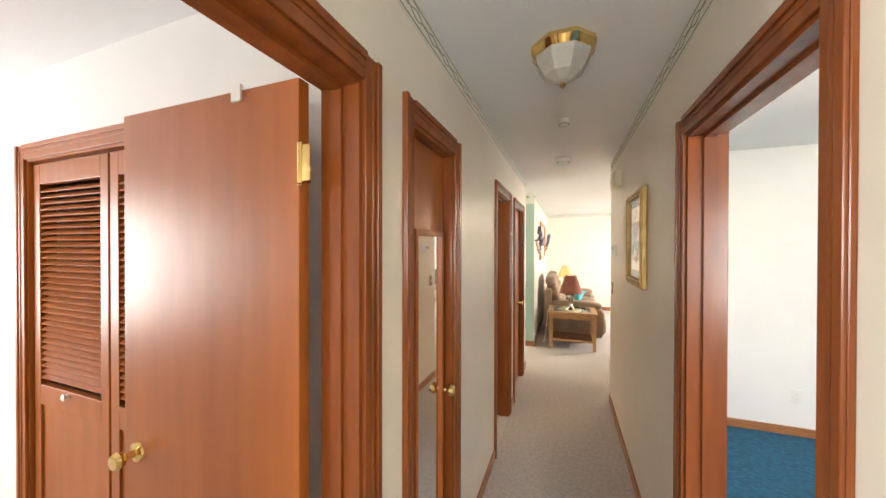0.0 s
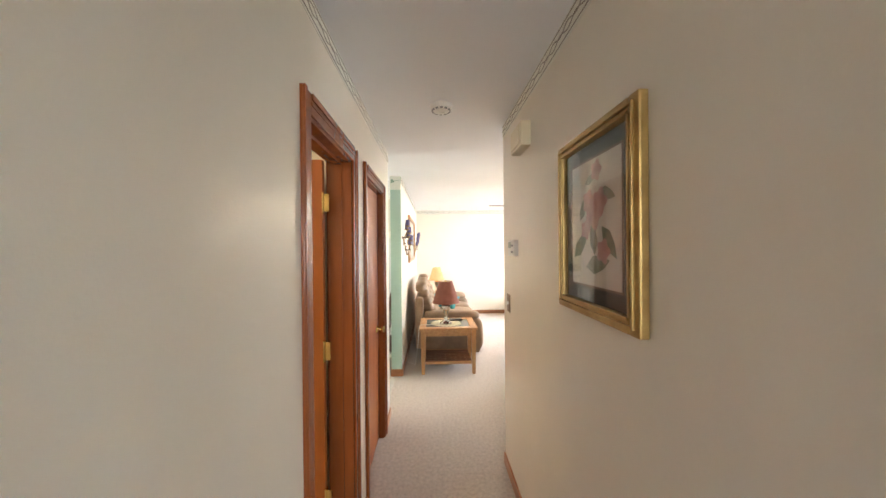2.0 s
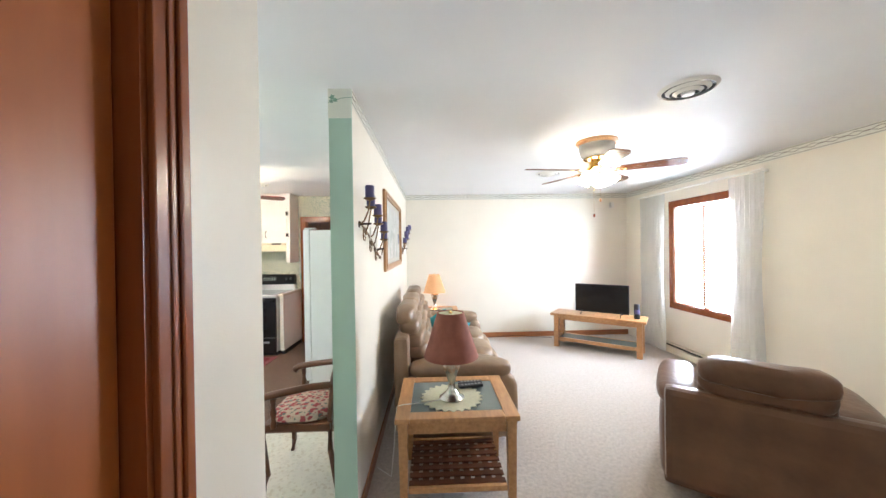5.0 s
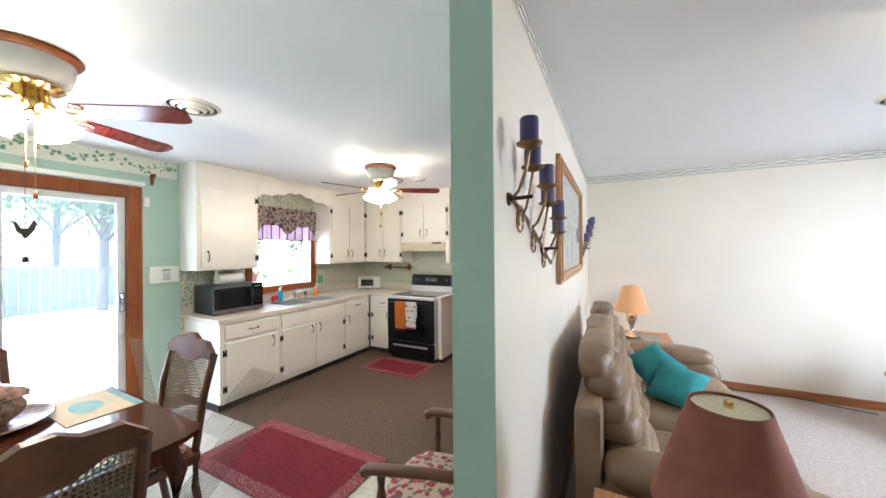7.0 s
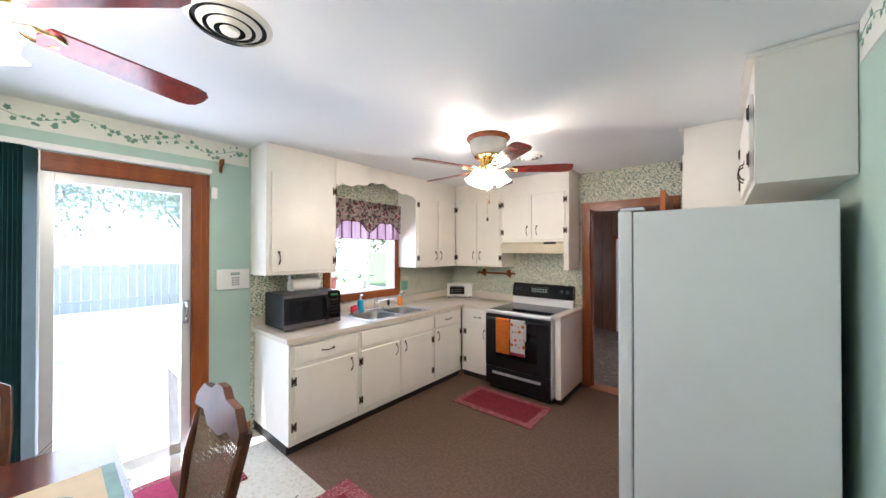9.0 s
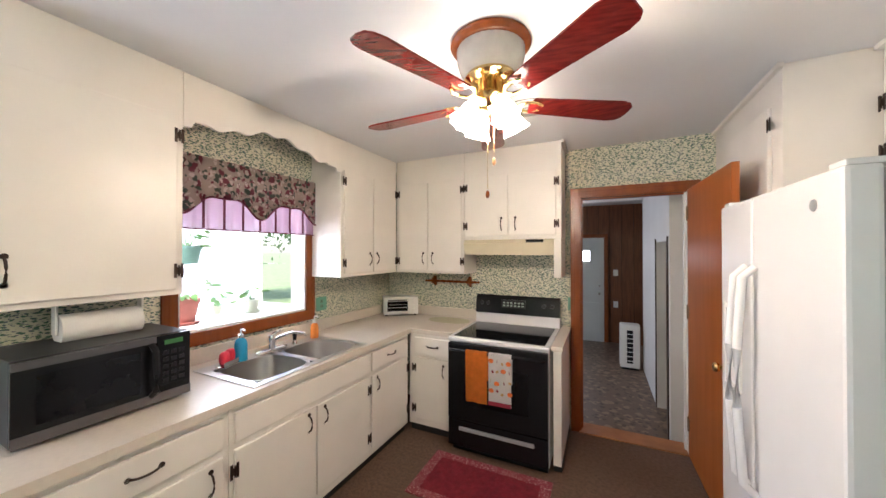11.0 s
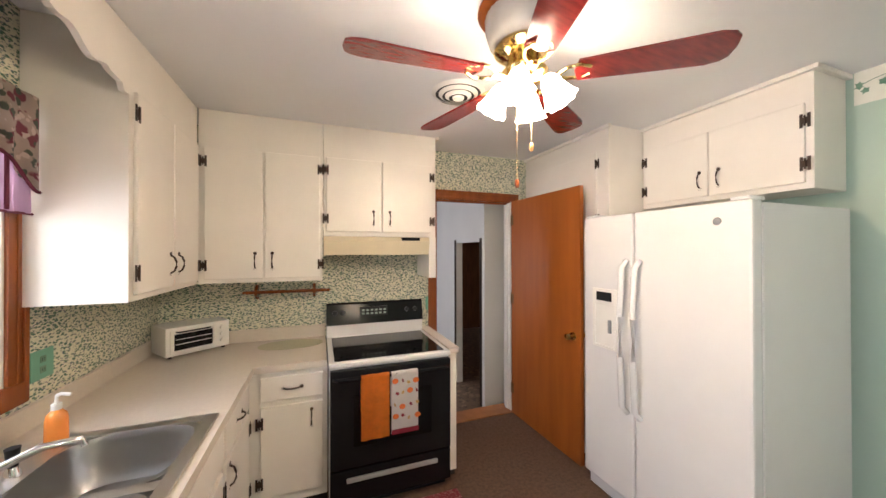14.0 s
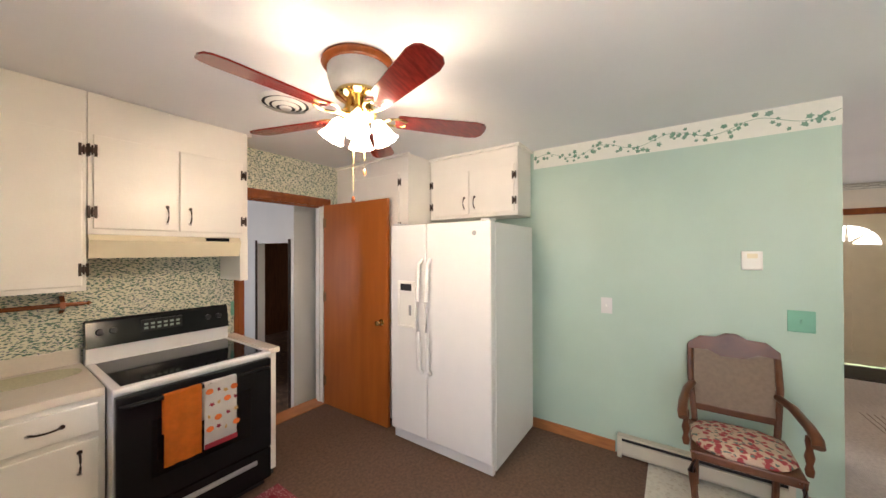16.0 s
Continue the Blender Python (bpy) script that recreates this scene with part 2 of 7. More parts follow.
M_GREYUPH = mat("taupe_back_upholstery", (0.22, 0.17, 0.13), 0.9, var=0.15, scale=40, bump=0.3, bscale=200)
M_ORANGE = mat("orange_terry_towel", (0.85, 0.22, 0.02), 0.95, var=0.15, scale=25, bump=0.6, bscale=240)
M_TOWELW = mat("white_terry_towel", (0.82, 0.80, 0.76), 0.95, var=0.05, bump=0.4, bscale=240)
M_PUMP = mat("pumpkin_print", (0.75, 0.17, 0.03), 0.9, var=0.2)
M_MAROON = mat("maroon_print", (0.24, 0.015, 0.03), 0.9)
M_MUSTARD = mat("mustard_print", (0.62, 0.40, 0.14), 0.9)
M_DOILY = mat("cream_crochet", (0.62, 0.60, 0.42), 0.95, var=0.15, scale=70, bump=0.6, bscale=240)
M_CERAM = mat("pink_brown_ceramic", (0.30, 0.17, 0.12), 0.15, col2=(0.13, 0.075, 0.055), scale=30, bump=0.3, bscale=25)
M_ROSE = mat("red_ceramic_rose", (0.34, 0.05, 0.05), 0.25, var=0.2)
M_TERRA = mat("pink_terracotta", (0.42, 0.15, 0.12), 0.6, var=0.12, scale=12)
M_POTW = mat("white_ceramic_pot", (0.62, 0.66, 0.55), 0.3, var=0.1)
M_POTG = mat("jade_pot", (0.22, 0.42, 0.36), 0.3, var=0.25, scale=8)
M_LEAF = mat("green_leaves", (0.075, 0.20, 0.035), 0.5, col2=(0.13, 0.28, 0.06), scale=9)
M_TREE = mat("tree_foliage", (0.10, 0.17, 0.06), 0.7, col2=(0.16, 0.24, 0.09), scale=0.8)
M_BARK = mat("bark", (0.12, 0.09, 0.065), 0.9, var=0.3, scale=8, bump=0.6, bscale=20)
M_GRASS = mat("lawn_grass", (0.16, 0.22, 0.09), 0.95, col2=(0.22, 0.27, 0.13), scale=3, bump=0.6, bscale=60)
M_FENCE = mat("weathered_fence_wood", (0.40, 0.38, 0.36), 0.85, var=0.3, scale=5, stretch=(6, 6, 0.8))
M_CONC = mat("pale_concrete", (0.62, 0.61, 0.59), 0.85, var=0.12, scale=4, bump=0.2, bscale=80)
M_GLASS = pane_mat("clear_glass")


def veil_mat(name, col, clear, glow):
    """Thin woven or plastic sheet, or glass veiled by glare: part see-through, part light let through."""
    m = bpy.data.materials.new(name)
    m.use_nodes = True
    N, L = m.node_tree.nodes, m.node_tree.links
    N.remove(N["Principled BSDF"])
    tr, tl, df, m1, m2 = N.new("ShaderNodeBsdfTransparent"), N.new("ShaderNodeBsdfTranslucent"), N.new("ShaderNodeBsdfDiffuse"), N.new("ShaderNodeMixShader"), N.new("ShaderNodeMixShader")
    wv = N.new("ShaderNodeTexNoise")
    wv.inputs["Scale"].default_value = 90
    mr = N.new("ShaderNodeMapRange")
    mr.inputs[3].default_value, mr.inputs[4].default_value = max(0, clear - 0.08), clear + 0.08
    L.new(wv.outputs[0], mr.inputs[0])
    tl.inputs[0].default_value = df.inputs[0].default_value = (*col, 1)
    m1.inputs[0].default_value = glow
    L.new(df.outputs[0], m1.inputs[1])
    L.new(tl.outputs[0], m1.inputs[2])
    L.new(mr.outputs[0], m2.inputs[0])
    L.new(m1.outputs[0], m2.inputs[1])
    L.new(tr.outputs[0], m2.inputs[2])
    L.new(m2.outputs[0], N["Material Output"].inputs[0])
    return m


M_SHEER = veil_mat("white_sheer_curtain", (0.9, 0.9, 0.88), 0.35, 0.6)
M_SLATW = veil_mat("white_blind_slat", (0.9, 0.9, 0.89), 0.0, 0.55)
M_MAUVE = veil_mat("mauve_sheer_ruffle", (0.52, 0.36, 0.46), 0.08, 0.35)
# glare of the bright outdoors put into the door glass as a pale veil
M_GLARE = veil_mat("glare_veiled_door_glass", (0.62, 0.72, 0.74), 0.80, 0.5)
# stronger veil: the garden window's white-out is put into its panes
M_GLARE2 = veil_mat("glare_whitened_window_glass", (0.85, 0.88, 0.9), 0.62, 0.5)
M_TGLASS = mat("grey_table_glass", (0.16, 0.19, 0.18), 0.06, var=0.1)
M_PICGL = pane_mat("picture_glass")
M_SOAPB = mat("blue_dish_soap", (0.03, 0.35, 0.62), 0.15, var=0.1)
M_SOAPO = mat("orange_hand_soap", (0.90, 0.30, 0.06), 0.2, var=0.15)
M_REDS = mat("red_sponge", (0.72, 0.03, 0.06), 0.7, var=0.15, scale=30)
M_PAPERT = mat("paper_towel", (0.82, 0.80, 0.76), 0.9, var=0.04)
M_PM = mat("cream_placemat", (0.58, 0.46, 0.28), 0.6, var=0.12, scale=8)
M_PMB = mat("blue_green_placemat_print", (0.20, 0.34, 0.33), 0.6, var=0.2, scale=20)
M_SCREEN = mat("dark_screen", (0.008, 0.010, 0.013), 0.10)
M_LCD = mat("pale_lcd", (0.35, 0.42, 0.36), 0.3)
M_GRNLED = mat("green_led", (0.01, 0.05, 0.012), 0.4, emit=(0.2, 1.0, 0.2), estr=0.03)
M_DOORW = mat("pale_green_white_door_paint", (0.66, 0.68, 0.62), 0.45, var=0.05, scale=3)
M_HEAT = mat("beige_heater_enamel", (0.56, 0.52, 0.42), 0.4, var=0.06)
M_PLUG = mat("green_switch_plate", (0.16, 0.42, 0.30), 0.35)


# ---- mesh helpers ----
def bx(bm, a, b, bev=0.0, m=None):
    """A box from corner a to corner b, with its edges rounded by bev."""
    lo, hi = [min(p, q) for p, q in zip(a, b)], [max(p, q) for p, q in zip(a, b)]
    v = [bm.verts.new((x, y, z)) for x in (lo[0], hi[0]) for y in (lo[1], hi[1]) for z in (lo[2], hi[2])]
    f = [bm.faces.new([v[i] for i in q]) for q in ((0, 1, 3, 2), (4, 6, 7, 5), (0, 4, 5, 1), (2, 3, 7, 6), (0, 2, 6, 4), (1, 5, 7, 3))]
    out = v
    if bev > 0:
        e = list({e for x in f for e in x.edges})
        r = bmesh.ops.bevel(bm, geom=e, offset=bev, segments=2, profile=0.6, affect="EDGES", clamp_overlap=True)
        out = list({x for x in v if x.is_valid} | set(r["verts"]))
    if m is not None:
        bmesh.ops.transform(bm, matrix=m, verts=out)
    return out


def lathe(bm, prof, m=None, seg=20, caps=True):
    """A turned shape from (radius, height) pairs round z."""
    rings, made = [], []
    for r, z in prof:
        if r < 1e-5:
            ring = [bm.verts.new((0, 0, z))]
        else:
            ring = [bm.verts.new((r * math.cos(2 * math.pi * k / seg), r * math.sin(2 * math.pi * k / seg), z)) for k in range(seg)]
        rings.append(ring)
        made += ring
    for a, b in zip(rings, rings[1:]):
        for k in range(seg):
            q = [a[k % len(a)], a[(k + 1) % len(a)], b[(k + 1) % len(b)], b[k % len(b)]]
            u = []
            for x in q:
                if x not in u:
                    u.append(x)
            if len(u) > 2:
                bm.faces.new(u)
    for ring, flip in ((rings[0], True), (rings[-1], False)):
        if len(ring) > 2 and caps:
            bm.faces.new(ring[::-1] if flip else ring)
    if m is not None:
        bmesh.ops.transform(bm, matrix=m, verts=made)
    return made


def tube(bm, pts, r, seg=8, taper=1.0):
    pts = [Vector(p) for p in pts]
    rings = []
    for i, p in enumerate(pts):
        d = (pts[min(i + 1, len(pts) - 1)] - pts[max(i - 1, 0)]).normalized()
        q = d.to_track_quat("Z", "Y").to_matrix()
        rr = r * (1 + (taper - 1) * i / max(1, len(pts) - 1))
        rings.append([bm.verts.new(p + q @ Vector((rr * math.cos(2 * math.pi * k / seg), rr * math.sin(2 * math.pi * k / seg), 0))) for k in range(seg)])
    for a, b in zip(rings, rings[1:]):
        for k in range(seg):
            bm.faces.new((a[k], a[(k + 1) % seg], b[(k + 1) % seg], b[k]))
    bm.faces.new(rings[0][::-1])
    bm.faces.new(rings[-1])


def prism(bm, outline, h, m=None):
    """A flat outline in x, y, given thickness h upwards."""
    a = [bm.verts.new((x, y, 0)) for x, y in outline]
    b = [bm.verts.new((x, y, h)) for x, y in outline]
    bm.faces.new(a[::-1])
    bm.faces.new(b)
    for k in range(len(a)):
        bm.faces.new((a[k], a[(k + 1) % len(a)], b[(k + 1) % len(a)], b[k]))
    if m is not None:
        bmesh.ops.transform(bm, matrix=m, verts=a + b)
    return a + b


def blob(bm, c, size, m=None, sub=2, power=0.65):
    """A plump cushion shape: a ball pressed towards a box."""
    v = bmesh.ops.create_icosphere(bm, subdivisions=sub, radius=1)["verts"]
    for x in v:
        x.co = Vector([math.copysign(abs(t) ** power, t) * s + o for t, s, o in zip(x.co, size, c)])
    if m is not None:
        bmesh.ops.transform(bm, matrix=m, verts=v)
    return v


PLACES = {}


def thing(name, label, category, m=None, group="", kind=""):
    ob = tagged(new(name), label, category, group, kind)
    ob.empty_display_size = 0.1
    ob.matrix_basis = m or Matrix.Identity(4)
    PLACES[ob] = ob.matrix_basis.copy()
    return ob


def part(name, bm, material, parent=None, label="", smooth=False, world=False):
    if world and parent in PLACES:
        bmesh.ops.transform(bm, matrix=PLACES[parent].inverted(), verts=bm.verts)
    bmesh.ops.recalc_face_normals(bm, faces=bm.faces)
    me = bpy.data.meshes.new(name)
    if smooth:
        for f in bm.faces:
            f.smooth = True
    bm.to_mesh(me)
    bm.free()
    me.materials.append(material)
    if smooth:
        me.set_sharp_from_angle(angle=radians(42))
    ob = new(name, me)
    if parent is not None:
        ob.parent = parent
        PLACES[ob] = PLACES.get(parent, Matrix.Identity(4))
    if label:
        ob["label"] = label
    return ob


def boxpart(name, a, b, material, parent=None, bev=0.0, label="", world=False):
    bm = bmesh.new()
    if material in (M_GLASS, M_PICGL, M_GLARE, M_GLARE2):
        # a pane is a single sheet in the middle of its thickness
        k = min(range(3), key=lambda i: abs(b[i] - a[i]))
        u, v = [i for i in range(3) if i != k]
        ring = []
        for s, t in ((0, 0), (1, 0), (1, 1), (0, 1)):
            p = [0.0, 0.0, 0.0]
            p[k], p[u], p[v] = (a[k] + b[k]) / 2, (a, b)[s][u], (a, b)[t][v]
            ring.append(bm.verts.new(p))
        bm.faces.new(ring)
    else:
        bx(bm, a, b, bev)
    return part(name, bm, material, parent, label, world=world)


def lathepart(name, prof, material, parent=None, m=None, seg=20, label="", world=False, caps=True):
    bm = bmesh.new()
    lathe(bm, prof, m, seg, caps)
    return part(name, bm, material, parent, label, True, world)


def tubepart(name, pts, r, material, parent=None, seg=8, taper=1.0, label="", world=False):
    bm = bmesh.new()
    tube(bm, pts, r, seg, taper)
    return part(name, bm, material, parent, label, True, world)


def structure(name, a, b, material, label):
    bm = bmesh.new()
    bx(bm, a, b)
    return tagged(part(name, bm, material), label, "structure", kind="structure")


def wall(name, a, b, material, label, holes=()):
    """A wall between two corners with openings: holes are (from, to, sill, head) along its length."""
    bm = bmesh.new()
    along = 0 if abs(b[0] - a[0]) > abs(b[1] - a[1]) else 1
    lo, hi = list(a), list(b)
    at = lo[along]
    for h0, h1, s, t in sorted(holes):
        p, q = list(lo), list(hi)
        p[along], q[along] = at, h0
        bx(bm, p, q)
        for z0, z1 in ((lo[2], s), (t, hi[2])):
            if z1 - z0 > 0.005:
                p, q = list(lo), list(hi)
                p[along], q[along], p[2], q[2] = h0, h1, z0, z1
                bx(bm, p, q)
        at = h1
    p, q = list(lo), list(hi)
    p[along] = at
    bx(bm, p, q)
    return tagged(part(name, bm, material), label, "wall", kind="structure")


# ---- structure ----
H = 2.45
wall("wall_hall_left", (0.33, -1.2, 0), (0.45, 4.89, H), M_CREAM, "cream painted hallway wall with wooden doors",
     [(0.37, 1.13, 0, 2.03), (1.415, 1.877, 0, 2.03), (2.90, 3.51, 0, 2.03), (3.845, 4.535, 0, 2.03)])
wall("wall_hall_right", (1.385, -1.2, 0), (1.505, 4.17, H), M_CREAM, "cream painted hallway wall with a framed print", [(1.175, 1.915, 0, 2.03)])
# the hole is an added, unseen opening for the hall fill lamp
wall("wall_hall_end", (0.33, -1.32, 0), (1.505, -1.2, H), M_CREAM, "cream wall closing the hallway", [(0.6, 1.3, 1.2, 2.05)])
wall("wall_living_south", (1.505, 4.05, 0), (4.45, 4.17, H), M_CREAM, "cream wall between bedroom and living room")
wall("wall_living_east", (4.3, 4.17, 0), (4.45, 9.72, H), M_CREAM, "cream living room wall with window and front door",
     [(4.25, 5.15, 0, 2.05), (7.56, 8.48, 0.72, 2.08)])
wall("wall_living_north", (0.414, 9.6, 0), (4.3, 9.72, H), M_CREAM, "plain cream living room wall")
wall("wall_partition_living", (0.414, 5.846, 0), (0.478, 9.6, H), M_CREAM, "cream living room side of the partition wall")
wall("wall_partition_kitchen", (0.35, 5.846, 0), (0.414, 9.6, H), M_GREEN, "mint green kitchen side of the partition wall")
structure("wall_partition_end", (0.35, 5.84, 0), (0.478, 5.846, H), M_GREEN, "mint green end of the partition wall")
wall("wall_dining_south", (-3.36, 4.73, 0), (0.33, 4.85, H), M_GREEN, "mint green dining room wall")
wall("wall_dining_west", (-3.36, 4.85, 0), (-3.21, 6.77, H), M_GREEN, "mint green wall with the sliding glass door", [(4.87, 6.37, 0, 2.07)])
wall("wall_kitchen_west", (-3.36, 6.77, 0), (-3.21, 9.72, H), M_PAPER, "kitchen wall with sprigged wallpaper", [(7.53, 8.44, 1.08, 2.0)])
wall("wall_kitchen_north", (-3.21, 9.6, 0), (0.35, 9.72, H), M_PAPER, "kitchen wall with small green sprigged wallpaper", [(-1.222, -0.43, 0, 2.04)])
wall("wall_left_room_north", (-3.2, 1.22, 0), (0.33, 1.32, H), M_WHITEWALL, "white wall of the side room with a closet", [(-1.60, -0.25, 0, 2.03)])
wall("wall_left_room_south", (-3.2, -1.32, 0), (0.33, -1.2, H), M_WHITEWALL, "white side room wall")
wall("wall_left_room_west", (-3.32, -1.32, 0), (-3.2, 4.65, H), M_WHITEWALL, "white outer wall of the side rooms", [(-0.75, 0.55, 0.8, 2.0)])
structure("wall_closet_back", (-3.2, 1.9, 0), (0.33, 1.96, H), M_WHITEWALL, "plain white wall behind the closets")
structure("wall_bath_north", (-1.8, 3.62, 0), (0.33, 3.70, H), M_CREAM, "cream bathroom wall behind the open door")
structure("wall_bath_west", (-1.9, 1.96, 0), (-1.8, 3.70, H), M_CREAM, "cream bathroom wall")
structure("wall_bedroom_east", (4.3, -1.32, 0), (4.45, 4.05, H), M_WHITEWALL, "plain white bedroom wall")
# window added out of view, placed so its light reaches the hall
wall("wall_bedroom_south", (1.505, -1.32, 0), (4.3, -1.2, H), M_WHITEWALL, "white bedroom wall with an added, unseen window", [(2.6, 4.0, 0.8, 2.0)])
structure("wall_bedroom_north", (1.505, 4.044, 0), (4.3, 4.05, H), M_WHITEWALL, "white bedroom wall with outlets")
tagged(boxpart("ceiling", (-3.36, -1.32, H), (4.45, 9.72, H + 0.12), M_CEIL), "smooth white painted ceiling", "ceiling", kind="structure")

structure("floor_hall", (0.45, -1.2, -0.1), (1.385, 4.17, 0), M_CARPET, "beige cut pile hallway carpet")
structure("floor_living", (0.40, 4.17, -0.1), (4.3, 9.6, 0), M_CARPET, "beige cut pile living room carpet")
structure("floor_dining", (-3.21, 4.85, -0.1), (0.40, 6.80, 0), M_VINYL, "pale mottled vinyl dining floor")
structure("floor_kitchen", (-3.21, 6.80, -0.1), (0.40, 9.72, 0.002), M_BROWN, "flat brown kitchen carpet")
structure("floor_bedroom", (1.385, -1.2, -0.1), (4.3, 4.05, 0), M_BLUE, "bright blue patterned bedroom carpet")
structure("floor_side_room", (-3.2, -1.2, -0.1), (0.45, 1.9, -0.001), M_CARPET, "beige side room carpet")
structure("floor_bath", (-1.8, 1.96, -0.1), (0.45, 3.62, -0.001), M_VINYL, "pale bathroom floor")
structure("floor_closet", (-1.8, 3.70, -0.1), (0.45, 4.65, -0.001), M_CARPET, "closet floor carpet")

# utility room behind the kitchen
structure("floor_utility", (-3.2, 9.72, -0.30), (1.6, 13.6, -0.18), M_UTILF, "brown patchwork vinyl utility room floor")
structure("wall_utility_north", (-3.2, 13.6, -0.18), (1.6, 13.72, H), M_PANEL, "dark wood paneled utility room wall")
wall("wall_utility_west", (-3.32, 9.72, -0.18), (-3.2, 13.72, H), M_PANEL, "dark wood paneled wall", [(10.8, 11.6, 0.8, 1.7)])
structure("wall_utility_east", (1.6, 9.72, -0.18), (1.72, 13.72, H), M_PANEL, "dark wood paneled wall")
wall("wall_utility_white", (-0.49, 10.06, -0.18), (-0.40, 12.2, H), M_WHITEWALL, "white partition with a dark doorway", [(10.16, 10.86, -0.18, 1.66)])
structure("wall_utility_stub", (-0.40, 10.06, -0.18), (1.6, 10.14, H), M_WHITEWALL, "white utility room partition")
structure("ceiling_utility", (-3.2, 9.72, H), (1.6, 13.6, H + 0.1), M_WHITEWALL, "white utility room ceiling")
structure("threshold", (-1.222, 9.575, -0.18), (-0.43, 9.76, 0.012), M_BASEB, "worn wooden door threshold")
structure("trim_utility_doorway", (-0.50, 10.12, -0.18), (-0.49, 10.16, 1.70), M_BRONZE, "dark doorway trim")
structure("trim_utility_doorway_far", (-0.50, 10.86, -0.18), (-0.49, 10.90, 1.70), M_BRONZE, "dark doorway trim")
structure("trim_utility_beam", (-3.2, 12.0, 2.30), (-0.5, 12.1, H), M_TRIMW, "white ceiling beam")


def door_frame(name, m, w, h, d, label, casing=0.065, material=M_TRIM, back=True, sill=None, jamb=None, far_jamb=None):
    """Jambs and stepped casing of an opening; x along the wall, y through it."""
    t = thing(name, label, "door frame", m, kind="structure")
    z0 = 0.0 if sill is None else sill
    for nm, a, b in (("jamb", (0, 0, z0), (0.018, d, h)), ("jamb", (w - 0.018, 0, z0), (w, d, h)), ("head_jamb", (0.018, 0, h - 0.018), (w - 0.018, d, h))):
        boxpart(nm, a, b, (far_jamb if a[0] > 0.1 else None) or jamb or material, t)
    if sill is None:
        for nm, a, b in (("door_stop", (0.018, d * 0.4, 0), (0.03, d * 0.4 + 0.035, h - 0.018)), ("door_stop", (w - 0.03, d * 0.4, 0), (w - 0.018, d * 0.4 + 0.035, h - 0.018)),
                         ("door_stop", (0.03, d * 0.4, h - 0.03), (w - 0.03, d * 0.4 + 0.035, h - 0.018))):
            boxpart(nm, a, b, (far_jamb if a[0] > 0.1 else None) or jamb or material, t)
    c = casing
    for front in ((True, False) if back else (True,)):
        for nm, x0, x1, s0, s1 in (("casing", -c, 0.006, z0, h + c), ("casing", w - 0.006, w + c, z0, h + c), ("head_casing", 0.006, w - 0.006, h - 0.006, h + c)):
            bm = bmesh.new()
            y0, y1, y2 = (-0.012, -0.020, 0.0) if front else (d + 0.012, d + 0.020, d)
            bx(bm, (x0, y2, s0), (x1, y0, s1), 0.003)
            if nm == "casing":
                outer = (x0, x0 + 0.022) if x0 < 0 else (x1 - 0.022, x1)
                bx(bm, (outer[0], y0, s0), (outer[1], y1, s1), 0.003)
                mid = (x0 + x1) / 2
                bx(bm, (mid - 0.006, y0, s0), (mid + 0.006, (y0 + y1) / 2, s1 - 0.03), 0.002)
            else:
                bx(bm, (x0, y0, s1 - 0.022), (x1, y1, s1), 0.003)
                bx(bm, (x0, y0, (s0 + s1) / 2 - 0.006), (x1, (y0 + y1) / 2, (s0 + s1) / 2 + 0.006), 0.002)
            part(nm, bm, material, t)
    if sill is not None:
        boxpart("sill_casing", (-c, -0.02, sill - c), (w + c, 0.0, sill + 0.006), material, t, 0.004)
        boxpart("sill", (0.018, 0, sill), (w - 0.018, d, sill + 0.018), jamb or material, t)
    return t


door_frame("door_1", pose(0.45, 0.37, 0, 0, 0, 90), 0.76, 2.03, 0.12, "glossy reddish-brown wooden door frame to the side room")
door_frame("door_2", pose(0.45, 1.415, 0, 0, 0, 90), 0.462, 2.03, 0.12, "glossy reddish-brown wooden frame of the narrow closet", back=False)
door_frame("door_3", pose(0.45, 2.90, 0, 0, 0, 90), 0.61, 2.03, 0.12, "glossy reddish-brown wooden bathroom door frame")
door_frame("door_4", pose(0.45, 3.845, 0, 0, 0, 90), 0.69, 2.03, 0.12, "glossy reddish-brown wooden closet door frame", back=False)
door_frame("door_5", pose(1.385, 1.915, 0, 0, 0, -90), 0.74, 2.03, 0.12, "glossy reddish-brown wooden bedroom door frame")
door_frame("door_6", pose(-1.222, 9.6, 0), 0.792, 2.04, 0.12, "reddish-brown wooden kitchen door frame", far_jamb=M_TRIMW)
door_frame("door_7", pose(-1.60, 1.22, 0), 1.35, 2.03, 0.10, "wooden closet frame in the side room", material=M_WOOD, back=False)
door_frame("door_8", pose(4.3, 5.15, 0, 0, 0, -90), 0.90, 2.05, 0.15, "brown wooden front door frame", back=False)


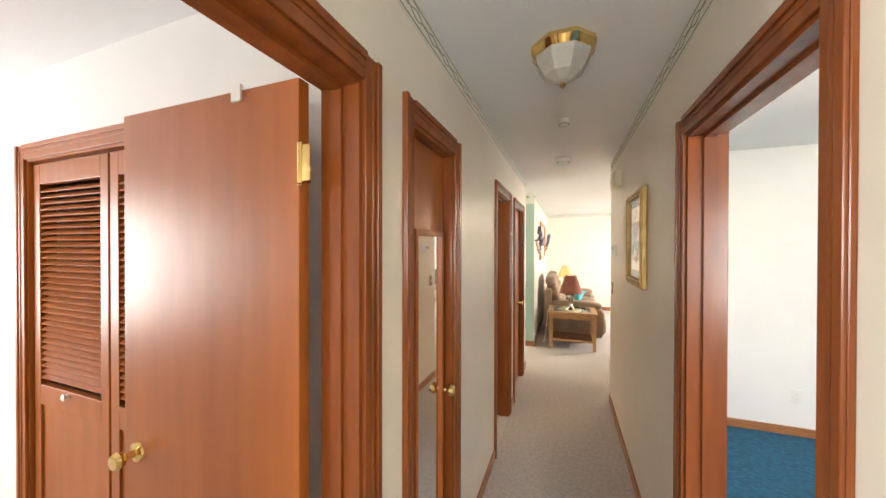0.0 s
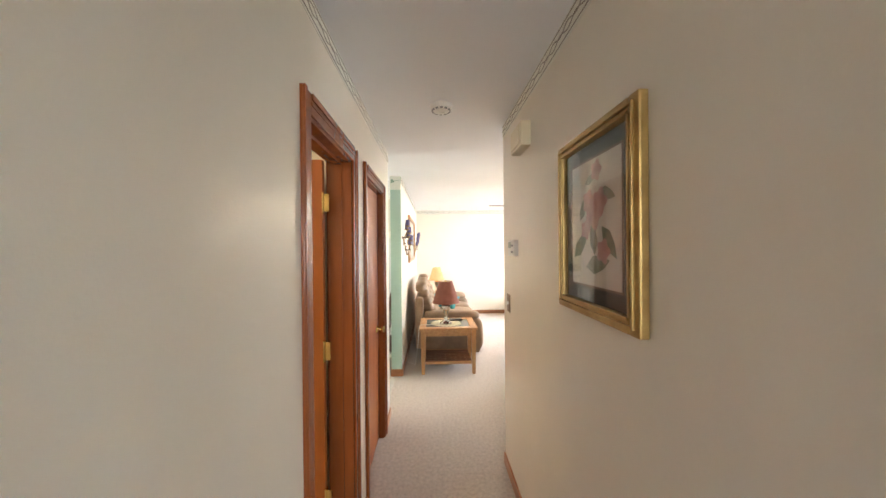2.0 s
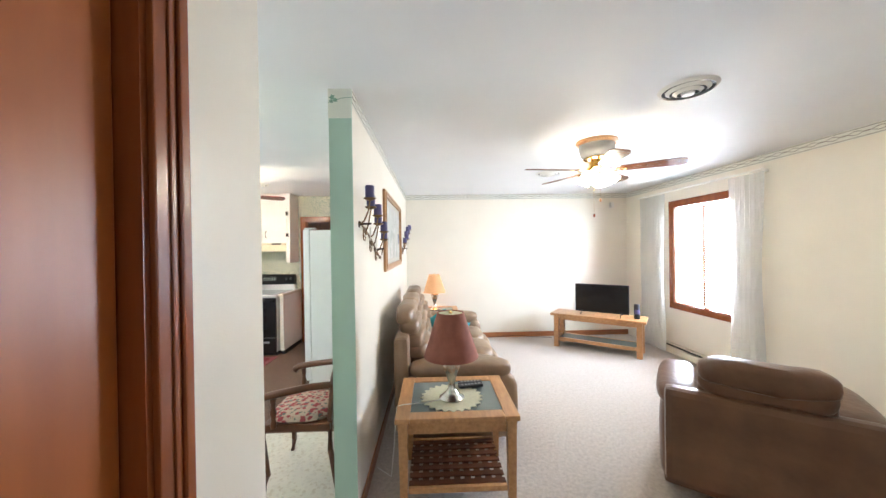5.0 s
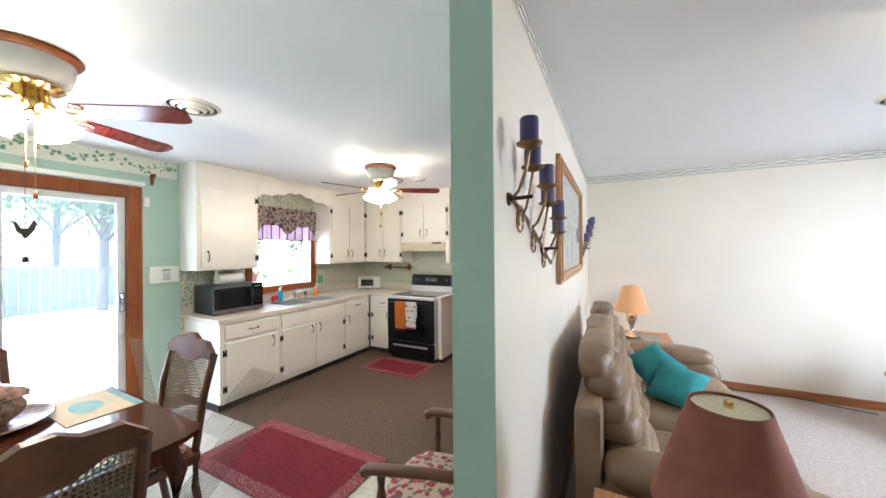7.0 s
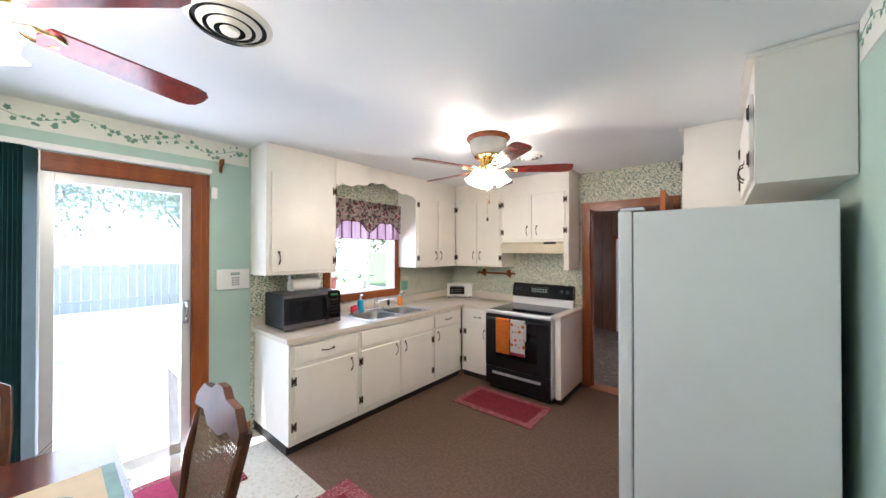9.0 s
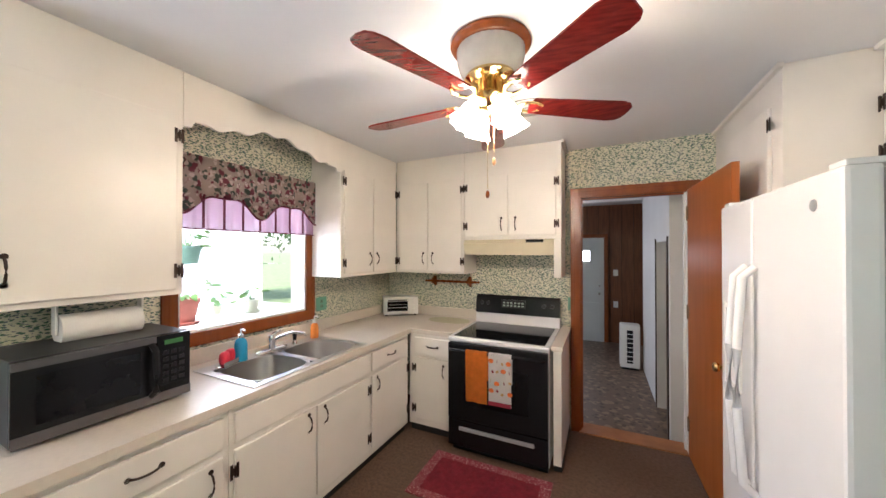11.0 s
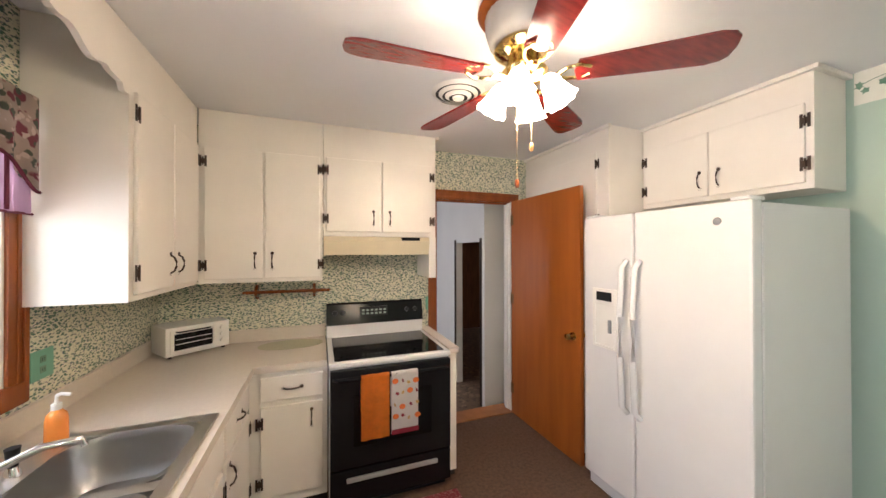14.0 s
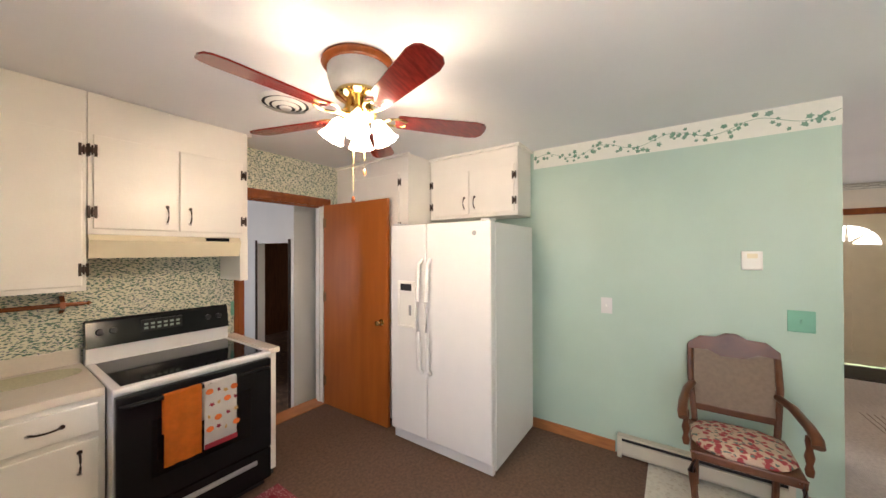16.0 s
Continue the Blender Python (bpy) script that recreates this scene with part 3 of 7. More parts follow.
def door_leaf(name, m, w, h, label, material=M_WOOD, knob=None, hinges=(0.25, 1.8), flip=False, bothknobs=True, inset=0.07):
    t = thing(name, label, "door", m)
    boxpart("leaf", (0.003, 0, 0.012), (w - 0.003, 0.035, h), material, t, 0.003)
    for z in hinges:
        bm = bmesh.new()
        y = 0.035 if flip else 0.0
        lathe(bm, [(0.0, -0.05), (0.007, -0.05), (0.007, 0.05), (0.0, 0.05)], pose(0, y, z), 10)
        for k in (-0.056, 0.05):
            lathe(bm, [(0.0, 0), (0.005, 0.0), (0.006, 0.003), (0.0, 0.007)], pose(0, y, z + k), 8)
        s = 1 if flip else -1
        if not flip:
            bx(bm, (0.0, y, z - 0.045), (0.035, y + s * 0.002, z + 0.045))
        bx(bm, (-0.002, y - s * 0.035, z - 0.045), (0.001, y, z + 0.045))
        if flip:
            bx(bm, (-0.032, y - 0.0015, z - 0.045), (0.0, y + 0.0015, z + 0.045), 0.001)
        part("hinge", bm, M_BRASS if flip else M_ABRASS, t, "brass hinge" if flip else "aged brass hinge", True)
    if knob:
        for side in ((1, -1) if bothknobs else (-1 if not flip else 1,)):
            mm = pose(w - inset, 0.035 if side > 0 else 0, knob) @ pose(0, 0, 0, -90 * side, 0, 0)
            lathepart("door_knob", [(0.0, 0.0), (0.032, 0.0), (0.030, 0.006), (0.012, 0.010), (0.010, 0.03), (0.022, 0.04), (0.027, 0.052), (0.022, 0.064), (0.0, 0.068)], M_BRASS, t, mm, 18, "polished brass knob")
    return t


d1 = door_leaf("bedroom_door", pose(0.325, 1.075, 0, 0, 0, 180), 0.735, 2.015, "flush orange-stained wooden door standing open into the side room", knob=0.93, flip=True)
boxpart("over_door_hook", (0.20, 0.030, 1.985), (0.235, 0.040, 2.03), M_WPLAS, d1, label="white over-the-door hook")
d2 = door_leaf("linen_closet_door", pose(0.405, 1.433, 0, 0, 0, 90), 0.426, 2.01, "closed narrow wooden closet door with a long mirror", knob=0.93, bothknobs=False, inset=0.034)
boxpart("mirror_glass", (0.11, -0.008, 0.20), (0.362, -0.004, 1.635), M_MIRROR, d2, label="long wall mirror")
for a, b in (((0.085, -0.018, 0.175), (0.11, 0, 1.66)), ((0.362, -0.018, 0.175), (0.387, 0, 1.66)), ((0.11, -0.018, 1.635), (0.362, 0, 1.66)), ((0.11, -0.018, 0.175), (0.362, 0, 0.2))):
    boxpart("mirror_frame", a, b, M_WOOD, d2, 0.004)
door_leaf("bathroom_door", pose(0.322, 3.475, 0, 0, 0, 180), 0.585, 2.015, "flush reddish wooden bathroom door standing open", knob=0.93, flip=True, hinges=(0.32, 1.06, 1.80))
door_leaf("closet_door", pose(0.410, 3.863, 0, 0, 0, 90), 0.654, 2.01, "closed flush reddish wooden closet door", knob=0.92, bothknobs=False, hinges=(0.3, 1.08, 1.82))
door_leaf("kitchen_door", pose(-0.452, 9.575, 0, 0, 0, -88.5), 0.875, 2.03, "flush orange-brown wooden kitchen door standing open", knob=0.93, hinges=(0.25, 1.1, 1.85))

# louvered closet doors of the side room
for k in range(2):
    t = thing("louvered_door", "orange-stained louvered bifold closet door", "door", pose(-1.575 + 0.66 * k, 1.235, 0), "bifold closet doors")
    for a, b in (((0, 0, 0.01), (0.06, 0.03, 2.0)), ((0.585, 0, 0.01), (0.645, 0.03, 2.0)), ((0.06, 0, 1.9), (0.585, 0.03, 2.0)), ((0.06, 0, 0.01), (0.585, 0.03, 0.14)), ((0.06, 0, 0.80), (0.585, 0.03, 0.90))):
        boxpart("stile", a, b, M_WOOD, t, 0.003)
    for j in range(32):
        z = 0.94 + j * 0.030
        bm = bmesh.new()
        bx(bm, (0.06, -0.016, -0.003), (0.585, 0.016, 0.003), 0, pose(0, 0.016, z, 38, 0, 0))
        part("slat", bm, M_WOOD, t)
    boxpart("lower_panel", (0.06, 0.010, 0.14), (0.585, 0.022, 0.80), M_WOOD, t)
    lathepart("pull_knob", [(0, 0), (0.012, 0), (0.009, 0.012), (0.017, 0.02), (0.0, 0.03)], M_WPLAS, t, pose(0.32, 0, 0.88, 90, 0, 0), 12)

# baseboards
for k, (a, b) in enumerate([((1.373, 1.985, 0), (1.385, 4.17, 0.075)), ((1.373, -1.2, 0), (1.385, 1.105, 0.075)), ((0.45, 1.945, 0), (0.462, 2.832, 0.075)), ((0.45, 3.578, 0), (0.462, 3.777, 0.075)), ((0.45, 4.605, 0), (0.462, 4.89, 0.075)),
                            ((0.49, 9.588, 0), (4.3, 9.6, 0.085)), ((0.478, 5.84, 0), (0.49, 9.6, 0.085)), ((0.345, 5.828, 0), (0.483, 5.84, 0.085)), ((0.338, 7.02, 0), (0.35, 9.6, 0.085)), ((0.338, 5.84, 0), (0.35, 5.99, 0.085)),
                            ((1.505, 4.03, 0), (4.3, 4.043, 0.07)), ((1.385, 4.17, 0), (4.3, 4.182, 0.085)), ((-3.21, 6.48, 0), (-3.198, 6.77, 0.085)), ((4.288, 5.22, 0), (4.3, 5.9, 0.085))]):
    structure("baseboard_%d" % (k + 1), a, b, M_BASEB, "varnished wooden baseboard")


# wallpaper borders
def leaf_outline(s):
    return [(s * x, s * y) for x, y in ((0, -1), (0.45, -0.55), (1, -0.35), (0.55, 0.05), (0.6, 0.65), (0, 0.35), (-0.6, 0.65), (-0.55, 0.05), (-1, -0.35), (-0.45, -0.55))]


def ivy_border(name, origin, length, turn):
    """Pale paper strip at the ceiling with a trailing ivy print."""
    t = thing(name, "pale wallpaper border with a green ivy print", "wall border", pose(*origin, 0, 0, turn), kind="structure")
    boxpart("paper_strip", (0, -0.003, 0), (length, 0, 0.165), M_BORDER, t)
    rng = random.Random(int(length * 1000))
    bm = bmesh.new()
    x = 0.03
    while x < length - 0.03:
        cz = 0.085 + 0.030 * math.sin(x * 14)
        for _ in range(rng.choice((3, 4, 5))):
            s = rng.uniform(0.009, 0.021)
            px, pz = min(max(x + rng.uniform(-0.045, 0.045), 0.02), length - 0.02), min(max(cz + rng.uniform(-0.04, 0.04), 0.022), 0.145)
            prism(bm, leaf_outline(s), 0.0008, pose(px, -0.003 - rng.uniform(0.0002, 0.0012), pz) @ pose(0, 0, 0, 90, 0, 0) @ pose(0, 0, 0, 0, 0, rng.uniform(-80, 80)))
        x += rng.uniform(0.05, 0.085)
    part("ivy_print", bm, M_IVY, t)
    bm = bmesh.new()
    tube(bm, [(length * k / 120, -0.0035, 0.085 + 0.030 * math.sin(length * k / 120 * 14)) for k in range(121)], 0.0016, 4)
    part("vine_print", bm, M_IVY, t)


ivy_border("trim_ivy_partition", (0.35, 7.658, 2.285), 1.818, -90)
ivy_border("trim_ivy_end", (0.349, 5.84, 2.285), 0.128, 0)
ivy_border("trim_ivy_west", (-3.21, 4.78, 2.285), 1.97, 90)


def scroll_border(name, origin, length, turn):
    t = thing(name, "narrow cream wallpaper border with grey scroll lines", "wall border", pose(*origin, 0, 0, turn), kind="structure")
    boxpart("paper_strip", (0, -0.003, 0), (length, 0, 0.088), M_BORDER, t)
    n = int(length / 0.02)
    for z0, amp in ((0.012, 0.0), (0.040, 0.010), (0.052, -0.010), (0.078, 0.0)):
        bm = bmesh.new()
        tube(bm, [(length * k / n, -0.003, z0 + amp * math.sin(length * k / n * 42)) for k in range(n + 1)], 0.0028, 4)
        part("printed_line", bm, M_LINE, t)


scroll_border("trim_scroll_left", (0.45, -1.2, 2.362), 6.09, 90)
scroll_border("trim_scroll_right", (1.385, 4.17, 2.362), 5.37, -90)
scroll_border("trim_scroll_living_north", (0.49, 9.6, 2.362), 3.80, 0)
scroll_border("trim_scroll_partition", (0.478, 5.846, 2.362), 3.74, 90)
scroll_border("trim_scroll_east", (4.3, 9.59, 2.362), 5.4, -90)

# ---- windows and sliding door ----
sd = door_frame("sliding_door_frame", pose(-3.21, 4.86, 0, 0, 0, 90), 1.51, 2.07, 0.15, "stained wooden casing round the sliding glass door", casing=0.09, back=False)


def glazed_panel(name, m, w, h, label, stile=0.06, material=M_ALU, handle=False, group=""):
    t = thing(name, label, "glass door", m, group)
    for a, b in (((0, 0, 0), (stile, 0.035, h)), ((w - stile, 0, 0), (w, 0.035, h)), ((stile, 0, h - stile), (w - stile, 0.035, h)), ((stile, 0, 0), (w - stile, 0.035, stile * 1.3))):
        boxpart("frame_rail", a, b, material, t, 0.003)
    # pane material carries the outdoor glare as a pale haze
    g = boxpart("glass_pane", (stile, 0.015, stile * 1.3), (w - stile, 0.019, h - stile), M_GLARE, t)
    g.visible_shadow = False
    if handle:
        bm = bmesh.new()
        bx(bm, (w - 0.052, -0.012, 0.98), (w - 0.012, 0, 1.16), 0.004)
        tube(bm, [(w - 0.032, -0.01, 1.0), (w - 0.032, -0.04, 1.03), (w - 0.032, -0.04, 1.11), (w - 0.032, -0.01, 1.14)], 0.008)
        part("handle", bm, M_GREYPL, t, "grey metal pull handle", True)
    return t


glazed_panel("sliding_door_panel", pose(-3.235, 5.60, 0.02, 0, 0, 90), 0.75, 2.03, "sliding glass door panel in a white aluminium frame", handle=True, group="sliding door panels")
glazed_panel("sliding_door_panel", pose(-3.29, 4.88, 0.02, 0, 0, 90), 0.75, 2.03, "fixed glass door panel in a white aluminium frame", group="sliding door panels")
bl = thing("vertical_blind", "dark green vertical blind drawn open beside the glass door", "blind", pose(-3.15, 4.80, 0, 0, 0, 90))
boxpart("head_rail", (0.0, -0.02, 2.165), (1.66, 0.03, 2.20), M_WPLAS, bl, 0.004, label="white head rail")
for k in range(14):
    x = 0.10 + 0.075 * k if k < 8 else 0.68 + 0.017 * (k - 8)
    bm = bmesh.new()
    a = 84 if k < 8 else 55
    bx(bm, (-0.044, -0.0012, 0.05), (0.044, 0.0012, 2.165), 0, pose(x, 0, 0, 0, 0, a))
    part("vane", bm, M_BLIND, bl)
tubepart("pull_wand", [(0.80, -0.05, 2.15), (0.80, -0.05, 1.0)], 0.004, M_WPLAS, bl)

# garden window over the sink
kw = door_frame("window_1", pose(-3.21, 7.53, 0, 0, 0, 90), 0.91, 2.0, 0.15, "stained wooden kitchen window casing", casing=0.075, back=False, sill=1.08, jamb=M_TRIMW)
gw = thing("window_2", "projecting garden window with a white shelf and clear panes", "window", pose(-3.36, 7.53, 1.06, 0, 0, 90), kind="structure")
boxpart("shelf", (0, 0, 0), (0.91, 0.42, 0.03), M_TRIMW, gw, 0.004)
boxpart("top_board", (0, 0, 0.93), (0.91, 0.42, 0.96), M_TRIMW, gw)
for a, b in (((0, 0.38, 0.03), (0.04, 0.42, 0.93)), ((0.87, 0.38, 0.03), (0.91, 0.42, 0.93)), ((0.44, 0.38, 0.03), (0.47, 0.42, 0.93)), ((0.04, 0.39, 0.52), (0.44, 0.41, 0.54))):
    boxpart("mullion", a, b, M_TRIMW, gw)
# panes whitened by their material to stand for daylight glare
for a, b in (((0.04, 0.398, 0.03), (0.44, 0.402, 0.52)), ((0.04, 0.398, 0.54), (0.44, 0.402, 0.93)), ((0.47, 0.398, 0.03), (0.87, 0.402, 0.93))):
    boxpart("pane", a, b, M_GLARE2, gw).visible_shadow = False
boxpart("glass_shelf", (0.03, 0.03, 0.40), (0.88, 0.36, 0.408), M_GLASS, gw).visible_shadow = False

# living room window
lw = door_frame("window_3", pose(4.3, 8.48, 0, 0, 0, -90), 0.92, 2.08, 0.15, "reddish wooden living room window casing", casing=0.07, back=False, sill=0.72)
boxpart("mullion", (0.44, 0.05, 0.738), (0.48, 0.10, 2.06), M_TRIM, lw)
for x0, x1 in ((0.02, 0.44), (0.48, 0.90)):
    boxpart("pane", (x0, 0.08, 0.74), (x1, 0.084, 2.06), M_GLASS, lw).visible_shadow = False
    boxpart("meeting_rail", (x0, 0.06, 1.40), (x1, 0.10, 1.44), M_ALU, lw)
for x0, x1 in ((0.025, 0.435), (0.485, 0.895)):
    b = thing("window_blind", "white horizontal mini blind, lowered with open slats", "blind", PLACES[lw], "mini blinds")
    boxpart("head_rail", (x0, 0.02, 2.03), (x1, 0.045, 2.06), M_SLATW, b)
    for k in range(46):
        bm = bmesh.new()
        bx(bm, (x0, -0.011, -0.0006), (x1, 0.011, 0.0006), 0, pose(0, 0.032, 0.76 + k * 0.0275, 22, 0, 0))
        part("slat", bm, M_SLATW, b)


def curtain(name, m, w, h, label, material, waves=9, amp=0.03):
    bm = bmesh.new()
    n, rows = waves * 8, 14
    grid = []
    for j in range(rows + 1):
        z = h * j / rows
        pinch = 1 - 0.10 * math.sin(math.pi * j / rows)
        grid.append([bm.verts.new((w / 2 + (w * i / n - w / 2) * pinch, amp * (0.5 + 0.6 * (1 - j / rows)) * math.sin(2 * math.pi * waves * i / n + 0.5 * math.sin(j * 0.6)), z)) for i in range(n + 1)])
    for a, b in zip(grid, grid[1:]):
        for i in range(n):
            bm.faces.new((a[i], a[i + 1], b[i + 1], b[i]))
    bmesh.ops.solidify(bm, geom=bm.faces[:], thickness=0.0015)
    t = thing(name, label, "curtain", m)
    part("panel", bm, material, t, smooth=True)
    return t


c1 = curtain("sheer_curtain", pose(4.20, 9.08, 0.04, 0, 0, -90), 0.56, 2.22, "floor-length white sheer curtain beside the window", M_SHEER)
tubepart("curtain_rod", [(-0.05, 0, 2.24), (1.95, 0, 2.24)], 0.012, M_TRIMW, c1, label="white curtain rod")
for x in (0.0, 1.9):
    boxpart("rod_bracket", (x - 0.01, 0, 2.22), (x + 0.01, 0.10, 2.25), M_TRIMW, c1)
curtain("sheer_curtain", pose(4.20, 7.52, 0.04, 0, 0, -90), 0.40, 2.22, "floor-length white sheer curtain by the window", M_SHEER, 7)
# unseen windows that let the light in
for k, (m, w) in enumerate(((pose(4.0, -1.2, 0, 0, 0, 180), 1.4), (pose(-3.2, -0.75, 0, 0, 0, 90), 1.3))):
    t = door_frame("window_%d" % (k + 4), m, w, 2.0, 0.12, "wooden casing of an added, unseen window", back=False, sill=0.8)
    boxpart("pane", (0.02, 0.06, 0.82), (w - 0.02, 0.064, 1.98), M_GLASS, t).visible_shadow = False

# front door
fd = thing("front_door", "cream paneled front door with an arched fanlight", "door", pose(4.33, 5.13, 0, 0, 0, -90))
boxpart("leaf", (0, 0, 0.01), (0.86, 0.04, 2.03), M_ALMOND, fd, 0.003)
for x0, x1 in ((0.10, 0.39), (0.47, 0.76)):
    for z0, z1 in ((0.18, 0.75), (0.85, 1.45)):
        boxpart("panel", (x0, -0.012, z0), (x1, 0, z1), M_ALMOND, fd, 0.008)
# emission stands for daylight behind the fanlight; the leaf itself is solid
M_FAN = mat("fanlight_daylight_glow", (0.8, 0.85, 0.9), 0.1, emit=(0.92, 0.96, 1.0), estr=3.0)
for k in range(4):
    a0, a1 = math.pi * k / 4 + 0.04, math.pi * (k + 1) / 4 - 0.04
    ol = [(0.06 * math.cos((a0 + a1) / 2), 0.06 * math.sin((a0 + a1) / 2))] + [(0.30 * math.cos(a0 + (a1 - a0) * j / 8), 0.26 * math.sin(a0 + (a1 - a0) * j / 8)) for j in range(9)]
    bm = bmesh.new()
    prism(bm, ol, 0.006, pose(0.43, -0.002, 1.62) @ pose(0, 0, 0, 90, 0, 0))
    part("fanlight_pane", bm, M_FAN, fd, "arched fanlight pane")
tagged(boxpart("door_mat", (3.55, 4.30, 0.0), (4.20, 5.10, 0.014), M_BLKPL, bev=0.005), "dark doormat on the carpet by the front door", "mat")

# ---- garden ----
structure("ground", (-300, -300, -0.75), (300, 300, -0.45), M_GRASS, "mown green lawn")
structure("pavement", (-13.5, -3.0, -0.45), (-3.36, 14.0, -0.14), M_CONC, "wide pale concrete patio outside the glass door")
fence = thing("fence", "weathered grey board fence across the lawn", "fence", pose(-15, 0, -0.45))
rng = random.Random(4)
for k in range(110):
    boxpart("board", (rng.uniform(-0.01, 0.01), -8 + 0.21 * k, 0.02), (0.03, -8 + 0.21 * k + 0.185, 1.55 + rng.uniform(-0.05, 0.05)), M_FENCE, fence)
for z in (0.4, 1.25):
    boxpart("rail", (0.03, -8, z), (0.08, 15.1, z + 0.09), M_FENCE, fence)


def tree(x, y, h, spread, seed, label):
    t = thing("tree", label, "tree", pose(x, y, -0.45), "garden trees")
    r = random.Random(seed)
    bm = bmesh.new()
    tube(bm, [(0, 0, 0), (0.05, 0.03, h * 0.3), (-0.04, 0.08, h * 0.62)], 0.16, 10, 0.55)
    tips = []
    for k in range(9):
        a, z = r.uniform(0, 6.28), h * r.uniform(0.3, 0.6)
        e = Vector((math.cos(a) * spread * r.uniform(0.5, 0.9), math.sin(a) * spread * r.uniform(0.5, 0.9), z + h * r.uniform(0.12, 0.35)))
        tube(bm, [(0, 0.04, z), tuple(e * 0.5 + Vector((0, 0, z * 0.55))), tuple(e)], 0.05, 6, 0.3)
        tips.append(e)
    part("trunk", bm, M_BARK, t, smooth=True)
    vs, fs = [], []
    for e in tips + [Vector((0, 0, h * 0.8))] * 3:
        for _ in range(420):
            c = e + Vector((r.gauss(0, 0.42), r.gauss(0, 0.42), r.gauss(0, 0.34))) * spread * 0.55
            q = Euler((r.uniform(0, 6), r.uniform(0, 6), r.uniform(0, 6))).to_matrix()
            s = r.uniform(0.06, 0.13)
            n = len(vs)
            vs += [c + q @ Vector(p) for p in ((-s, 0, 0), (0, -s * 0.5, 0), (s, 0, 0), (0, s * 0.5, 0))]
            fs.append((n, n + 1, n + 2, n + 3))
    me = bpy.data.meshes.new("crown")
    me.from_pydata(vs, [], fs)
    me.materials.append(M_TREE)
    new("crown", me).parent = t


for k, (x, y, h, sp) in enumerate(((-12.5, 9.0, 5.2, 2.2), (-17.5, 4.0, 7.5, 3.2), (-18.5, 9.5, 8.0, 3.4), (-17.0, 14.5, 6.5, 3.0), (-17.5, -0.5, 7.0, 3.0), (-9.0, 3.0, 4.8, 1.9), (-11, 17.5, 6.0, 2.6))):
    tree(x, y, h, sp, k, "leafy green garden tree with a dense crown")


# ---- kitchen cabinets ----
def pull(bm, x, z, upright=True, s=1.0):
    """An arched colonial pull with spade ends, on the face y = 0."""
    pts = [(0, 0.0, -0.045), (0, -0.016, -0.034), (0, -0.024, -0.012), (0, -0.024, 0.012), (0, -0.016, 0.034), (0, 0.0, 0.045)]
    if not upright:
        pts = [(p[2], p[1], p[0]) for p in pts]
    tube(bm, [(x + p[0] * s, p[1], z + p[2] * s) for p in pts], 0.0045, 6)
    for k in (-1, 1):
        c = (x, z + k * 0.050 * s) if upright else (x + k * 0.050 * s, z)
        prism(bm, [(0.011 * math.cos(a), 0.011 * math.sin(a)) for a in (0.4, 1.2, 1.57, 1.95, 2.75, 3.7, 4.71, 5.7)], 0.003, pose(c[0], 0, c[1], 90, 0, 0 if k > 0 else 180))


def h_hinge(bm, x, z):
    for dx in (-0.014, 0.014):
        bx(bm, (x + dx - 0.006, -0.0035, z - 0.034), (x + dx + 0.006, 0, z + 0.034), 0.001)
    bx(bm, (x - 0.010, -0.0035, z - 0.016), (x + 0.010, 0, z + 0.016))
    lathe(bm, [(0, -0.026), (0.004, -0.026), (0.004, 0.026), (0, 0.026)], pose(x, -0.005, z), 8)


def cabinet(label, m, w, h, d, fronts, toe=0.0, group="kitchen cabinets", hollow=None):
    """fronts: (kind, x0, x1, z0, z1, pull (x, z) or None, hinge x or None)."""
    t = thing("cabinet", label, "cabinet", m, group)
    bm = bmesh.new()
    top = h if hollow is None else hollow
    bx(bm, (0.001, 0.0, toe), (w - 0.001, d, top), 0.002)
    if hollow is not None:
        bx(bm, (0.001, 0.0, top), (w - 0.001, 0.02, h))
    part("body", bm, M_CAB, t)
    if toe:
        boxpart("toe_kick", (0.0, 0.035, 0.003), (w, d, toe), M_TOE, t, label="black toe kick")
    for kind, x0, x1, z0, z1, p, hx in fronts:
        f = boxpart(kind, (x0, -0.018, z0), (x1, -0.0005, z1), M_CAB, t, 0.006)
        if p:
            bm = bmesh.new()
            pull(bm, p[0], p[1], kind == "door")
            bmesh.ops.transform(bm, matrix=pose(0, -0.018, 0), verts=bm.verts)
            part("handle", bm, M_BRONZE, f, "dark bronze handle", True)
        if hx is not None:
            for z in (z0 + 0.09, z1 - 0.09):
                bm = bmesh.new()
                h_hinge(bm, hx, z)
                bmesh.ops.transform(bm, matrix=pose(0, -0.018, 0), verts=bm.verts)
                part("hinge", bm, M_BRONZE, f, "dark bronze hinge")
    return t


BW = lambda y: pose(-2.565, y, 0, 0, 0, 90)
cabinet("ivory painted base cabinet with a drawer over one door", BW(6.80), 0.63, 0.855, 0.64,
        [("drawer", 0.04, 0.60, 0.685, 0.825, (0.32, 0.755), None), ("door", 0.04, 0.60, 0.13, 0.655, (0.545, 0.57), 0.035)], 0.075)
cabinet("ivory painted sink cabinet with two doors", BW(7.43), 1.00, 0.855, 0.64,
        [("false_front", 0.02, 0.98, 0.685, 0.825, None, None), ("door", 0.02, 0.495, 0.13, 0.655, (0.44, 0.58), 0.016), ("door", 0.505, 0.98, 0.13, 0.655, (0.56, 0.58), 0.984)], 0.075, hollow=0.68)
